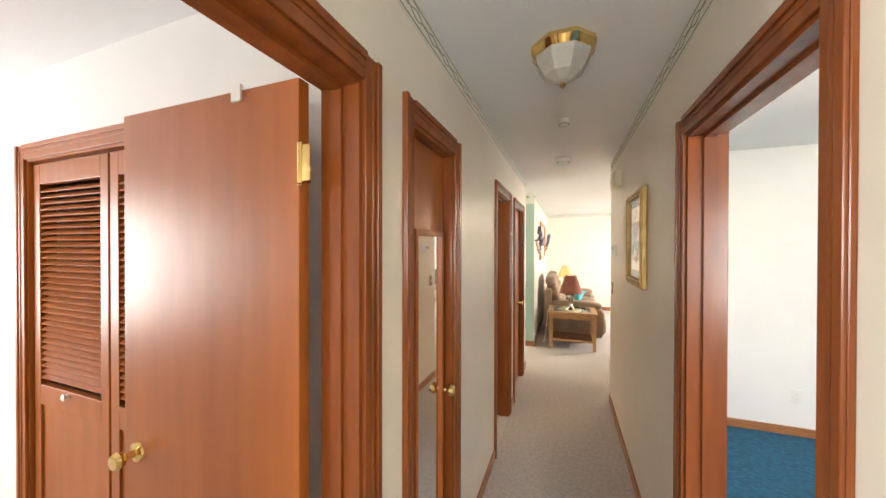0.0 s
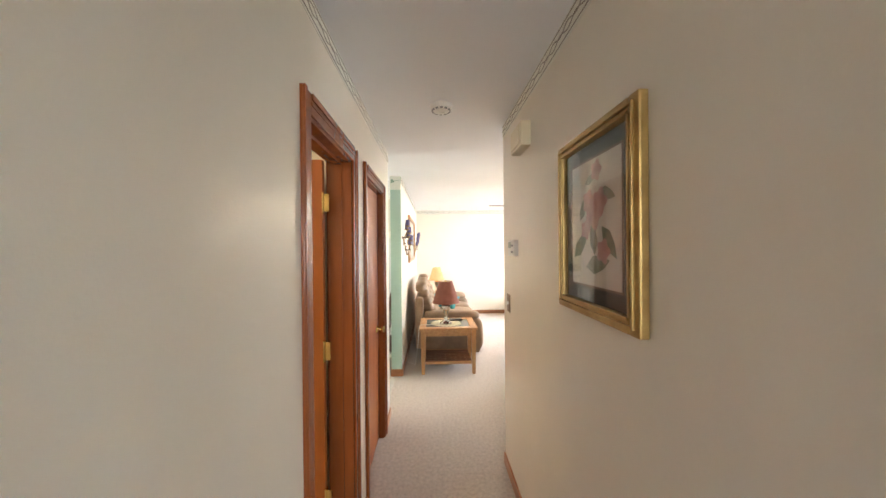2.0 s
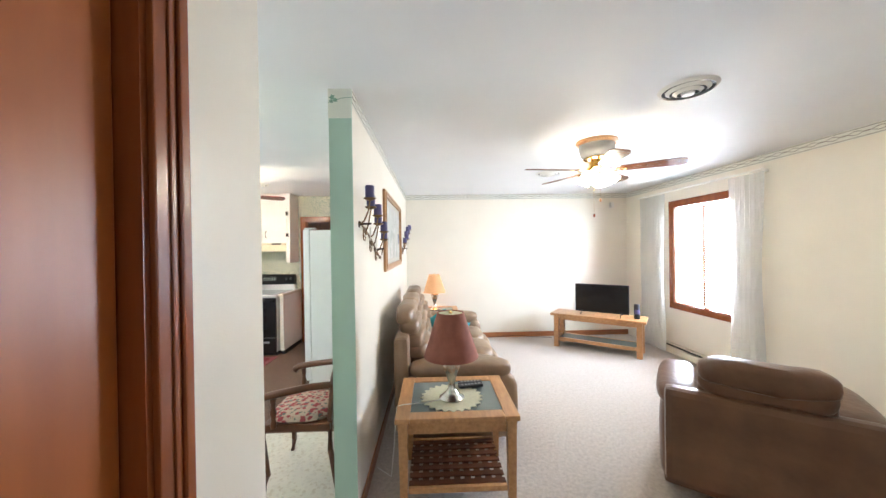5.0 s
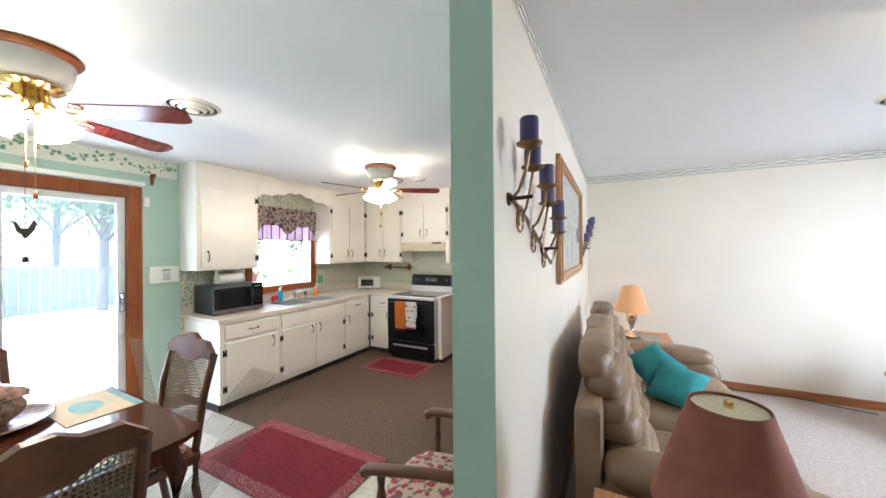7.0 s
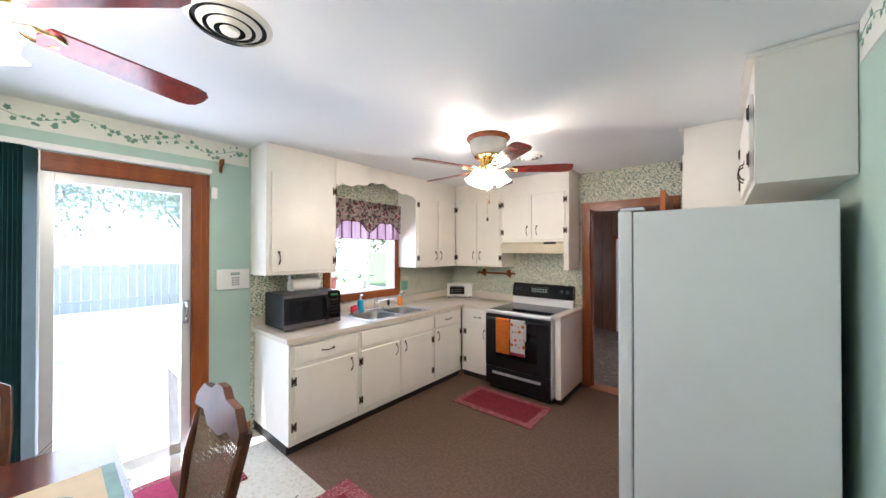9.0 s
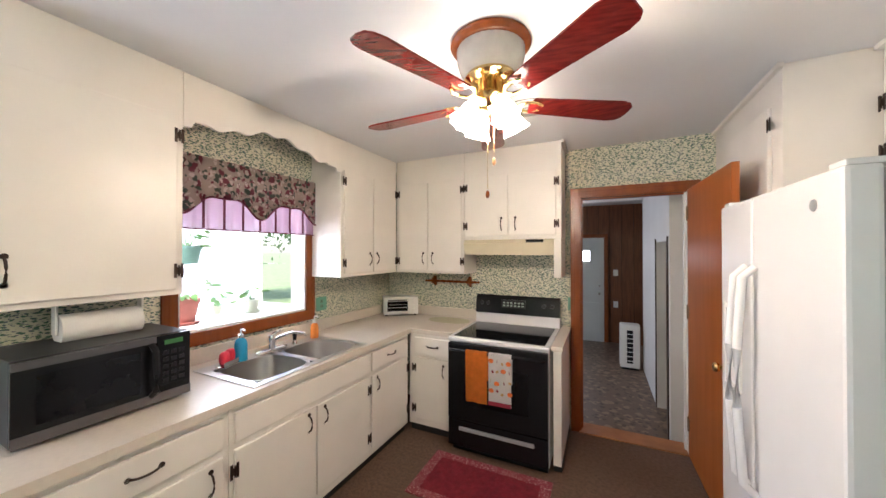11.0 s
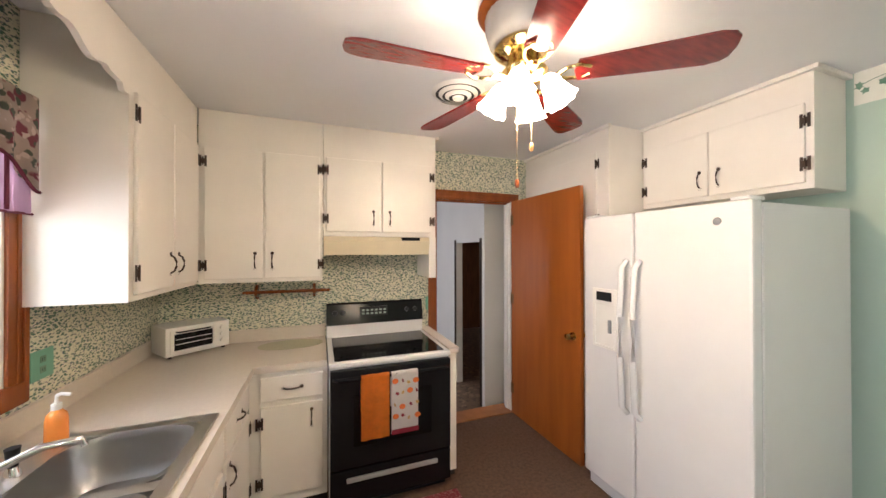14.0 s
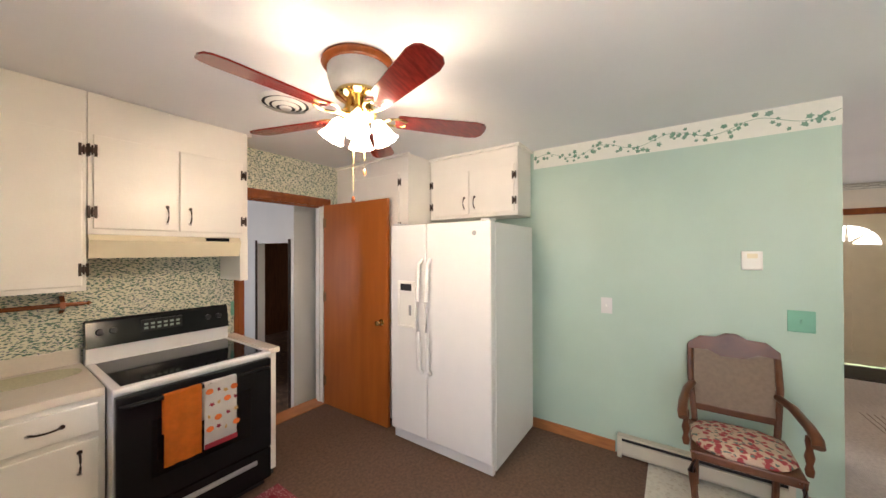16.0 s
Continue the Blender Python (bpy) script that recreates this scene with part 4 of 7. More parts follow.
cabinet("ivory painted base cabinet with a drawer in the corner", BW(8.43), 0.53, 0.855, 0.64,
        [("drawer", 0.02, 0.50, 0.685, 0.825, (0.26, 0.755), None), ("door", 0.02, 0.50, 0.13, 0.655, (0.075, 0.58), 0.504)], 0.075)
cabinet("ivory painted narrow base cabinet beside the stove", pose(-2.56, 8.985, 0), 0.425, 0.855, 0.61,
        [("drawer", 0.06, 0.40, 0.685, 0.825, (0.23, 0.755), None), ("door", 0.06, 0.40, 0.13, 0.655, (0.335, 0.56), 0.056)], 0.075)
cabinet("narrow ivory filler cabinet at the stove's side", pose(-1.352, 8.93, 0), 0.055, 0.865, 0.66, [], 0.06)
UW = lambda y: pose(-2.892, y, 1.355, 0, 0, 90)
cabinet("ivory painted wall cabinet with one tall door", UW(6.765), 0.64, 1.093, 0.316, [("door", 0.04, 0.61, 0.025, 0.855, (0.10, 0.14), 0.615)], group="wall cabinets")
cabinet("ivory painted wall cabinet with two doors in the corner", UW(8.49), 0.78, 1.093, 0.316,
        [("door", 0.03, 0.39, 0.025, 0.855, (0.345, 0.14), 0.026), ("door", 0.40, 0.75, 0.025, 0.855, (0.445, 0.14), 0.754)], group="wall cabinets")
cabinet("ivory painted wall cabinet with two doors", pose(-2.888, 9.272, 1.355), 0.728, 1.093, 0.326,
        [("door", 0.035, 0.36, 0.025, 0.855, (0.315, 0.14), 0.031), ("door", 0.37, 0.71, 0.025, 0.855, (0.415, 0.14), 0.714)], group="wall cabinets")
hc = cabinet("ivory painted cabinet with two short doors over the range hood", pose(-2.158, 9.272, 1.665), 0.83, 0.783, 0.326,
        [("door", 0.02, 0.40, 0.03, 0.55, (0.345, 0.13), 0.016), ("door", 0.41, 0.79, 0.03, 0.55, (0.465, 0.13), 0.794)], group="wall cabinets")
boxpart("side_panel", (-1.386, 9.262, 1.35), (-1.33, 9.598, 1.664), M_CAB, hc, 0.002, world=True)
cabinet("ivory painted cabinet with two doors over the refrigerator", pose(0.05, 8.585, 1.86, 0, 0, -90), 0.90, 0.588, 0.298,
        [("door", 0.03, 0.44, 0.03, 0.42, (0.395, 0.13), 0.026), ("door", 0.455, 0.87, 0.03, 0.42, (0.50, 0.13), 0.874)], group="wall cabinets")
cabinet("tall ivory painted pantry cupboard behind the open door", pose(-0.27, 9.598, 0, 0, 0, -90), 1.005, 2.448, 0.615,
        [("door", 0.08, 0.90, 1.70, 2.28, None, 0.915), ("door", 0.08, 0.90, 0.12, 1.66, (0.16, 1.1), None)])
t = thing("crown_moulding", "white painted crown moulding along the cupboards", "moulding", kind="structure")
for a, b in (((0.02, 7.68, 2.425), (0.049, 8.585, 2.448)), ((0.02, 7.66, 2.425), (0.349, 7.684, 2.448)), ((-0.297, 8.57, 2.425), (-0.271, 9.598, 2.448)), ((-1.330, 9.25, 2.425), (-1.305, 9.6, 2.448))):
    boxpart("strip", a, b, M_CAB, t, 0.004)

# scalloped board over the sink window
ol = [(0.0, 1.09)]
n = 60
for k in range(n + 1):
    u = k / n
    c = abs(u - 0.5) * 2
    z = 0.86 - 0.012 * math.cos(u * 40) * (0.3 if c > 0.75 else 1) + (0.075 * (0.5 + 0.5 * math.cos(min(1, c / 0.72) * math.pi)) if c < 0.72 else 0)
    ol.append((1.088 * u, z - (0.03 if c > 0.9 else 0)))
ol.append((1.088, 1.09))
bm = bmesh.new()
prism(bm, ol, 0.02, pose(-2.892, 7.405, 1.355, 0, 0, 90) @ pose(0, 0.018, 0, 90, 0, 0))
tagged(part("scalloped_board", bm, M_CAB), "ivory painted scalloped board joining the wall cabinets", "valance board")

# worktop
t = thing("worktop", "beige laminate L-shaped worktop with a low backsplash", "worktop", pose(-3.2, 6.78, 0.855))
for a, b in (((-3.205, 6.775, 0.856), (-2.535, 7.572, 0.895)), ((-3.205, 7.572, 0.856), (-3.03, 8.39, 0.895)), ((-2.59, 7.572, 0.856), (-2.535, 8.39, 0.895)), ((-3.205, 8.39, 0.856), (-2.535, 9.595, 0.895)), ((-2.535, 8.962, 0.856), (-2.14, 9.595, 0.895))):
    boxpart("slab", a, b, M_COUNTER, t, 0, world=True)
for a, b in (((-3.205, 6.775, 0.895), (-3.187, 9.595, 0.985)), ((-3.187, 9.577, 0.895), (-2.14, 9.595, 0.985))):
    boxpart("backsplash", a, b, M_COUNTER, t, 0.003, world=True)
tagged(boxpart("worktop_end", (-1.362, 8.90, 0.866), (-1.285, 9.6, 0.90), M_COUNTER, bev=0.003), "narrow beige laminate strip beside the stove", "worktop")


def rounded(cx, cy, rx, ry, n=32, p=0.55):
    return [(cx + rx * math.copysign(abs(math.cos(a)) ** p, math.cos(a)), cy + ry * math.copysign(abs(math.sin(a)) ** p, math.sin(a))) for a in [2 * math.pi * k / n for k in range(n)]]


sk = thing("kitchen_sink", "stainless steel double bowl sink set in the worktop", "sink", pose(-2.83, 7.98, 0.896))
for cy in (-0.20, 0.205):
    bm = bmesh.new()
    rings = []
    for sx, z in ((1.10, 0.004), (1.0, 0.002), (0.96, -0.02), (0.93, -0.12), (0.80, -0.155), (0.3, -0.165)):
        rings.append([bm.verts.new((x, y, z)) for x, y in rounded(0.035, cy, 0.190 * sx, 0.182 * sx)])
    for a, b in zip(rings, rings[1:]):
        for k in range(32):
            bm.faces.new((a[k], a[(k + 1) % 32], b[(k + 1) % 32], b[k]))
    bm.faces.new(rings[-1])
    bmesh.ops.solidify(bm, geom=bm.faces[:], thickness=0.0015)
    part("bowl", bm, M_STEEL, sk, smooth=True)
    lathepart("drain", [(0, 0), (0.035, 0), (0.038, 0.003), (0.025, 0.004), (0, 0.001)], M_CHROME, sk, pose(0.035, cy, -0.164), 16)
bm = bmesh.new()
for a, b in (((-0.255, -0.43, 0), (-0.153, 0.43, 0.005)), ((0.223, -0.43, 0), (0.266, 0.43, 0.005)), ((-0.153, -0.43, 0), (0.223, -0.382, 0.005)), ((-0.153, 0.387, 0), (0.223, 0.43, 0.005)), ((-0.153, -0.018, 0), (0.223, 0.023, 0.005))):
    bx(bm, a, b, 0.0015)
part("rim", bm, M_STEEL, sk)
fc = thing("kitchen_faucet", "chrome single lever faucet with a swivel spout", "faucet", pose(-3.01, 7.98, 0.901))
bm = bmesh.new()
blob(bm, (0, 0, 0.012), (0.028, 0.12, 0.014))
part("base_plate", bm, M_CHROME, fc, smooth=True)
lathepart("body", [(0, 0.0), (0.024, 0.0), (0.022, 0.05), (0.026, 0.065), (0.018, 0.09), (0, 0.095)], M_CHROME, fc, pose(0, 0, 0.015))
tubepart("spout", [(0.0, 0, 0.06), (0.05, 0.03, 0.10), (0.12, 0.07, 0.125), (0.19, 0.10, 0.12), (0.195, 0.103, 0.10)], 0.011, M_CHROME, fc, 10, 0.85)
tubepart("lever", [(0, 0, 0.10), (0.03, -0.01, 0.125), (0.07, 0.01, 0.145)], 0.008, M_CHROME, fc, 8, 0.7)
sp = thing("sink_sprayer", "chrome side sprayer with a black head", "sprayer", pose(-3.02, 8.17, 0.901))
lathepart("collar", [(0, 0), (0.02, 0), (0.018, 0.015), (0.012, 0.03), (0, 0.03)], M_CHROME, sp)
lathepart("head", [(0, 0.03), (0.012, 0.03), (0.015, 0.07), (0.017, 0.085), (0, 0.09)], M_BLKPL, sp)


def pump_bottle(m, label, body, pump, h=0.13, r=0.032):
    t = thing("soap_dispenser", label, "soap bottle", m)
    lathepart("bottle", [(0, 0), (r, 0), (r, h * 0.15), (r * 0.96, h * 0.7), (r * 0.85, h * 0.85), (r * 0.4, h * 0.98), (0, h)], body, t)
    lathepart("pump_collar", [(0, h - 0.002), (r * 0.45, h - 0.002), (r * 0.45, h + 0.018), (r * 0.2, h + 0.02), (0.004, h + 0.045), (0, h + 0.045)], pump, t)
    tubepart("pump_nozzle", [(0, 0, h + 0.045), (0.012, 0, h + 0.05), (0.038, 0, h + 0.044)], 0.006, pump, t)
    return t


pump_bottle(pose(-3.02, 7.78, 0.901), "clear pump dispenser filled with blue dish soap", M_SOAPB, M_CHROME, 0.14, 0.036)
pump_bottle(pose(-3.03, 8.36, 0.897), "small orange hand soap bottle with a white pump", M_SOAPO, M_WPLAS, 0.12, 0.03)
t = thing("sponge_holder", "chrome holder with a red heart-shaped sponge", "sponge holder", pose(-2.99, 7.68, 0.901, 0, 0, 20))
boxpart("tray", (-0.03, -0.055, 0), (0.03, 0.055, 0.012), M_CHROME, t, 0.004)
boxpart("front_rail", (0.026, -0.055, 0.012), (0.03, 0.055, 0.035), M_CHROME, t, 0.001)
bm = bmesh.new()
blob(bm, (0, -0.02, 0.05), (0.02, 0.03, 0.04))
blob(bm, (0, 0.022, 0.055), (0.02, 0.03, 0.04))
part("sponge", bm, M_REDS, t, "red sponge", True)

# microwave, toaster oven, paper towels
mw = thing("microwave", "black and steel countertop microwave", "microwave", pose(-2.775, 6.86, 0.897, 0, 0, 90))
boxpart("body", (0, 0.02, 0.012), (0.52, 0.36, 0.30), M_BLKPL, mw, 0.006)
boxpart("door", (0.0, 0, 0.015), (0.39, 0.02, 0.297), M_BLACK, mw, 0.004)
boxpart("door_window", (0.055, -0.003, 0.075), (0.335, 0, 0.245), M_BLACKGL, mw)
boxpart("steel_strip", (0.0, -0.003, 0.015), (0.52, 0.0, 0.052), M_DSTEEL, mw, label="brushed steel lower strip")
boxpart("steel_strip", (0.0, -0.003, 0.27), (0.39, 0.0, 0.297), M_DSTEEL, mw)
boxpart("control_panel", (0.393, 0, 0.015), (0.52, 0.02, 0.297), M_BLACKGL, mw, 0.003)
boxpart("clock_display", (0.42, -0.0015, 0.255), (0.49, 0.0, 0.275), M_GRNLED, mw)
for r in range(5):
    for c in range(3):
        boxpart("button", (0.415 + c * 0.03, -0.0015, 0.09 + r * 0.03), (0.437 + c * 0.03, 0, 0.108 + r * 0.03), M_BLKPL, mw)
tubepart("handle", [(0.375, -0.002, 0.05), (0.375, -0.035, 0.075), (0.375, -0.04, 0.15), (0.375, -0.035, 0.24), (0.375, -0.002, 0.265)], 0.012, M_BLKPL, mw)
for x in (0.04, 0.48):
    for y in (0.06, 0.32):
        boxpart("foot", (x - 0.015, y - 0.015, 0), (x + 0.015, y + 0.015, 0.013), M_BLKPL, mw)
t = thing("paper_towel_holder", "white paper towel roll hung under the wall cabinet", "paper towels", pose(-3.03, 7.03, 1.245))
lathepart("roll", [(0.02, 0), (0.06, 0), (0.06, 0.26), (0.02, 0.26)], M_PAPERT, t, pose(0, 0, 0, -90, 0, 0), 24)
for y in (-0.012, 0.262):
    boxpart("bracket", (-0.02, y, -0.02), (0.02, y + 0.01, 0.108), M_WPLAS, t, 0.003)
to = thing("toaster_oven", "white countertop toaster oven", "toaster oven", pose(-3.045, 9.27, 0.897, 0, 0, 38))
boxpart("body", (0, 0.012, 0.012), (0.36, 0.25, 0.19), M_WPLAS, to, 0.01)
boxpart("door_frame", (0.02, 0, 0.03), (0.265, 0.012, 0.175), M_WPLAS, to, 0.004)
boxpart("door_window", (0.04, -0.003, 0.05), (0.248, 0.0, 0.15), M_BLACKGL, to)
for z in (0.085, 0.115):
    boxpart("oven_rack", (0.045, -0.004, z), (0.243, -0.003, z + 0.004), M_CHROME, to)
tubepart("handle", [(0.05, 0, 0.163), (0.06, -0.02, 0.163), (0.225, -0.02, 0.163), (0.235, 0, 0.163)], 0.005, M_BLKPL, to)
for z in (0.06, 0.10, 0.145):
    lathepart("control_knob", [(0, 0), (0.014, 0), (0.012, 0.014), (0, 0.015)], M_WPLAS, to, pose(0.31, 0.012, z, 90, 0, 0), 12)
for x in (0.03, 0.33):
    for y in (0.04, 0.22):
        lathepart("foot", [(0, 0), (0.012, 0), (0.012, 0.014), (0, 0.014)], M_BLKPL, to, pose(x, y, 0), 8)
bm = bmesh.new()
prism(bm, rounded(0, 0, 0.21, 0.12, 40, 0.9), 0.003, pose(-2.37, 9.40, 0.896))
tagged(part("counter_mat", bm, M_DOILY), "oval cream counter mat with a scalloped edge", "mat")

# electric range
st = thing("electric_range", "black and white electric range with a glass cooktop", "stove", pose(-2.132, 8.865, 0))
boxpart("body", (0.004, 0.02, 0.06), (0.761, 0.72, 0.868), M_WHITEAP, st, 0.003)
boxpart("base", (0.02, 0.05, 0.003), (0.745, 0.70, 0.06), M_BLKPL, st)
boxpart("cooktop_rim", (0, -0.005, 0.868), (0.765, 0.64, 0.896), M_WHITEAP, st, 0.008, label="white cooktop rim")
boxpart("glass_cooktop", (0.035, 0.035, 0.896), (0.73, 0.60, 0.899), M_BLACKGL, st)
boxpart("oven_door", (0.008, -0.022, 0.275), (0.757, 0.02, 0.855), M_BLACK, st, 0.006)
boxpart("oven_window", (0.14, -0.0245, 0.40), (0.625, -0.022, 0.70), M_BLACKGL, st)
tubepart("door_handle", [(0.03, -0.022, 0.81), (0.05, -0.06, 0.815), (0.38, -0.066, 0.815), (0.715, -0.06, 0.815), (0.735, -0.022, 0.81)], 0.014, M_BLACK, st, 10)
boxpart("drawer", (0.008, -0.018, 0.07), (0.757, 0.02, 0.265), M_BLACK, st, 0.006)
boxpart("drawer_grip", (0.10, -0.032, 0.195), (0.665, -0.017, 0.222), M_GREYPL, st, 0.006)
boxpart("back_riser", (0, 0.64, 0.87), (0.765, 0.725, 0.985), M_WHITEAP, st, 0.006)
bm = bmesh.new()
prism(bm, [(0, 0), (0.095, 0), (0.095, 0.15), (0.05, 0.165), (0.03, 0.15)], 0.765, pose(0, 0.63, 0.985) @ pose(0, 0, 0, 90, 0, 90))
part("control_panel", bm, M_BLACK, st)
for x in (0.06, 0.12, 0.63, 0.70):
    lathepart("burner_knob", [(0, 0), (0.020, 0), (0.017, 0.018), (0, 0.02)], M_BLKPL, st, pose(x, 0.645, 1.075, 78, 0, 0), 14)
boxpart("clock_display", (0.25, 0.638, 1.04), (0.47, 0.648, 1.115), M_BLKPL, st)
for r in range(2):
    for k in range(6):
        boxpart("button", (0.265 + k * 0.034, 0.635, 1.055 + r * 0.026), (0.285 + k * 0.034, 0.640, 1.068 + r * 0.026), M_LCD, st)


def towel(name, m, w, front, back, material, label):
    t = thing(name, label, "towel", m, "towels on the oven handle")
    bm = bmesh.new()
    pts = [(0.018, -back)] + [(0.018 * math.cos(a), 0.018 * math.sin(a)) for a in (0, 0.6, 1.2, 1.8, 2.4, 3.1)] + [(-0.020, -front * 0.4), (-0.018, -front * 0.8), (-0.014, -front)]
    n = 10
    grid = [[bm.verts.new((w * i / n, y + 0.004 * math.sin(i * 1.3 + j), z)) for i in range(n + 1)] for j, (y, z) in enumerate(pts)]
    for a, b in zip(grid, grid[1:]):
        for i in range(n):
            bm.faces.new((a[i], a[i + 1], b[i + 1], b[i]))
    bmesh.ops.solidify(bm, geom=bm.faces[:], thickness=0.005)
    part("cloth", bm, material, t, smooth=True)
    return t


towel("dish_towel", pose(-1.955, 8.800, 0.815), 0.165, 0.36, 0.20, M_ORANGE, "plain orange terry towel over the oven handle")
tw = towel("dish_towel", pose(-1.778, 8.800, 0.815), 0.165, 0.35, 0.20, M_TOWELW, "white towel printed with pumpkins and autumn leaves")
rng = random.Random(3)
for k in range(16):
    mt = (M_PUMP, M_MAROON, M_MUSTARD)[k % 3]
    x, z = 0.025 + 0.042 * (k % 4) + rng.uniform(-0.008, 0.008), -0.035 - 0.072 * (k // 4) + rng.uniform(-0.012, 0.012)
    bm = bmesh.new()
    if mt is M_PUMP:
        prism(bm, [(0.019 * math.cos(a), 0.016 * math.sin(a)) for a in [6.283 * j / 12 for j in range(12)]], 0.002, pose(x, -0.027, z, 90, 0, 0))
    else:
        prism(bm, leaf_outline(0.014), 0.002, pose(x, -0.027, z, 90, 0, rng.uniform(0, 180)))
    part("print_motif", bm, mt, tw)
boxpart("hem_stripe", (0.0, -0.026, -0.35), (0.165, -0.018, -0.325), M_MAROON, tw)

hd = thing("range_hood", "almond enamel under-cabinet range hood", "range hood", pose(-2.155, 9.275, 1.53))
bm = bmesh.new()
prism(bm, [(0.0, 0.0), (0.32, 0.0), (0.32, 0.133), (0.0, 0.133), (-0.035, 0.10)], 0.768, pose(0, 0, 0) @ pose(0, 0, 0, 90, 0, 90))
part("body", bm, M_ALMOND, hd)
boxpart("switch_plate", (0.55, -0.032, 0.105), (0.69, -0.010, 0.128), M_BLACK, hd)
pr = thing("towel_bar", "turned dark wooden paper towel bar on the wall", "towel bar", pose(-2.70, 9.597, 1.26))
lathepart("dowel", [(0, 0), (0.012, 0.006), (0.008, 0.02), (0.012, 0.03), (0.012, 0.56), (0.008, 0.575), (0.014, 0.585), (0, 0.6)], M_TRIM, pr, pose(0, -0.07, 0, 0, 90, 0), 12)
for x in (0.10, 0.49):
    bm = bmesh.new()
    prism(bm, [(0, 0.045), (0.03, 0.05), (0.085, 0.02), (0.09, -0.02), (0.06, -0.03), (0.0, -0.055)], 0.02, pose(x, 0, 0) @ pose(0, 0, 0, 90, 0, -90))
    part("bracket", bm, M_TRIM, pr)

# refrigerator
rf = thing("refrigerator", "white side-by-side refrigerator with ice dispenser", "refrigerator", pose(-0.505, 8.585, 0, 0, 0, -90))
boxpart("body", (0.0, 0.075, 0.03), (0.93, 0.80, 1.765), M_WHITEAP, rf, 0.006)
boxpart("base_grille", (0.01, 0.04, 0.012), (0.92, 0.075, 0.09), M_WHITEAP, rf)
f1 = boxpart("freezer_door", (0.0, 0.0, 0.10), (0.372, 0.07, 1.775), M_WHITEAP, rf, 0.012)
f2 = boxpart("fridge_door", (0.380, 0.0, 0.10), (0.93, 0.07, 1.775), M_WHITEAP, rf, 0.012)
for door, x in ((f1, 0.335), (f2, 0.418)):
    tubepart("handle", [(x, -0.005, 0.62), (x, -0.045, 0.66), (x, -0.062, 0.95), (x, -0.062, 1.18), (x, -0.045, 1.46), (x, -0.005, 1.50)], 0.016, M_WHITEAP, door, 10, label="long white door handle")
for a, b in (((0.085, -0.012, 0.95), (0.10, 0.0, 1.32)), ((0.255, -0.012, 0.95), (0.27, 0.0, 1.32)), ((0.10, -0.012, 1.22), (0.255, 0.0, 1.32)), ((0.10, -0.016, 0.95), (0.255, 0.0, 0.965))):
    boxpart("dispenser_frame", a, b, M_WPLAS, f1, 0.003)
boxpart("dispenser_recess", (0.10, -0.002, 0.965), (0.255, 0.0, 1.22), M_WPLAS, f1)
boxpart("dispenser_display", (0.12, -0.014, 1.245), (0.235, -0.011, 1.30), M_BLKPL, f1)
boxpart("dispenser_lever", (0.205, -0.012, 1.05), (0.225, -0.002, 1.13), M_GREYPL, f1)
lathepart("badge", [(0, 0), (0.018, 0), (0.016, 0.003), (0, 0.004)], M_GREYPL, f2, pose(0.80, 0, 1.69, 90, 0, 0), 16)
for x in (0.05, 0.88):
    boxpart("hinge_cover", (x - 0.035, 0.01, 1.776), (x + 0.035, 0.12, 1.792), M_WHITEAP, rf, 0.004)
    lathepart("leveling_foot", [(0, 0.001), (0.02, 0.001), (0.015, 0.03), (0, 0.03)], M_GREYPL, rf, pose(x, 0.1, 0), 10)


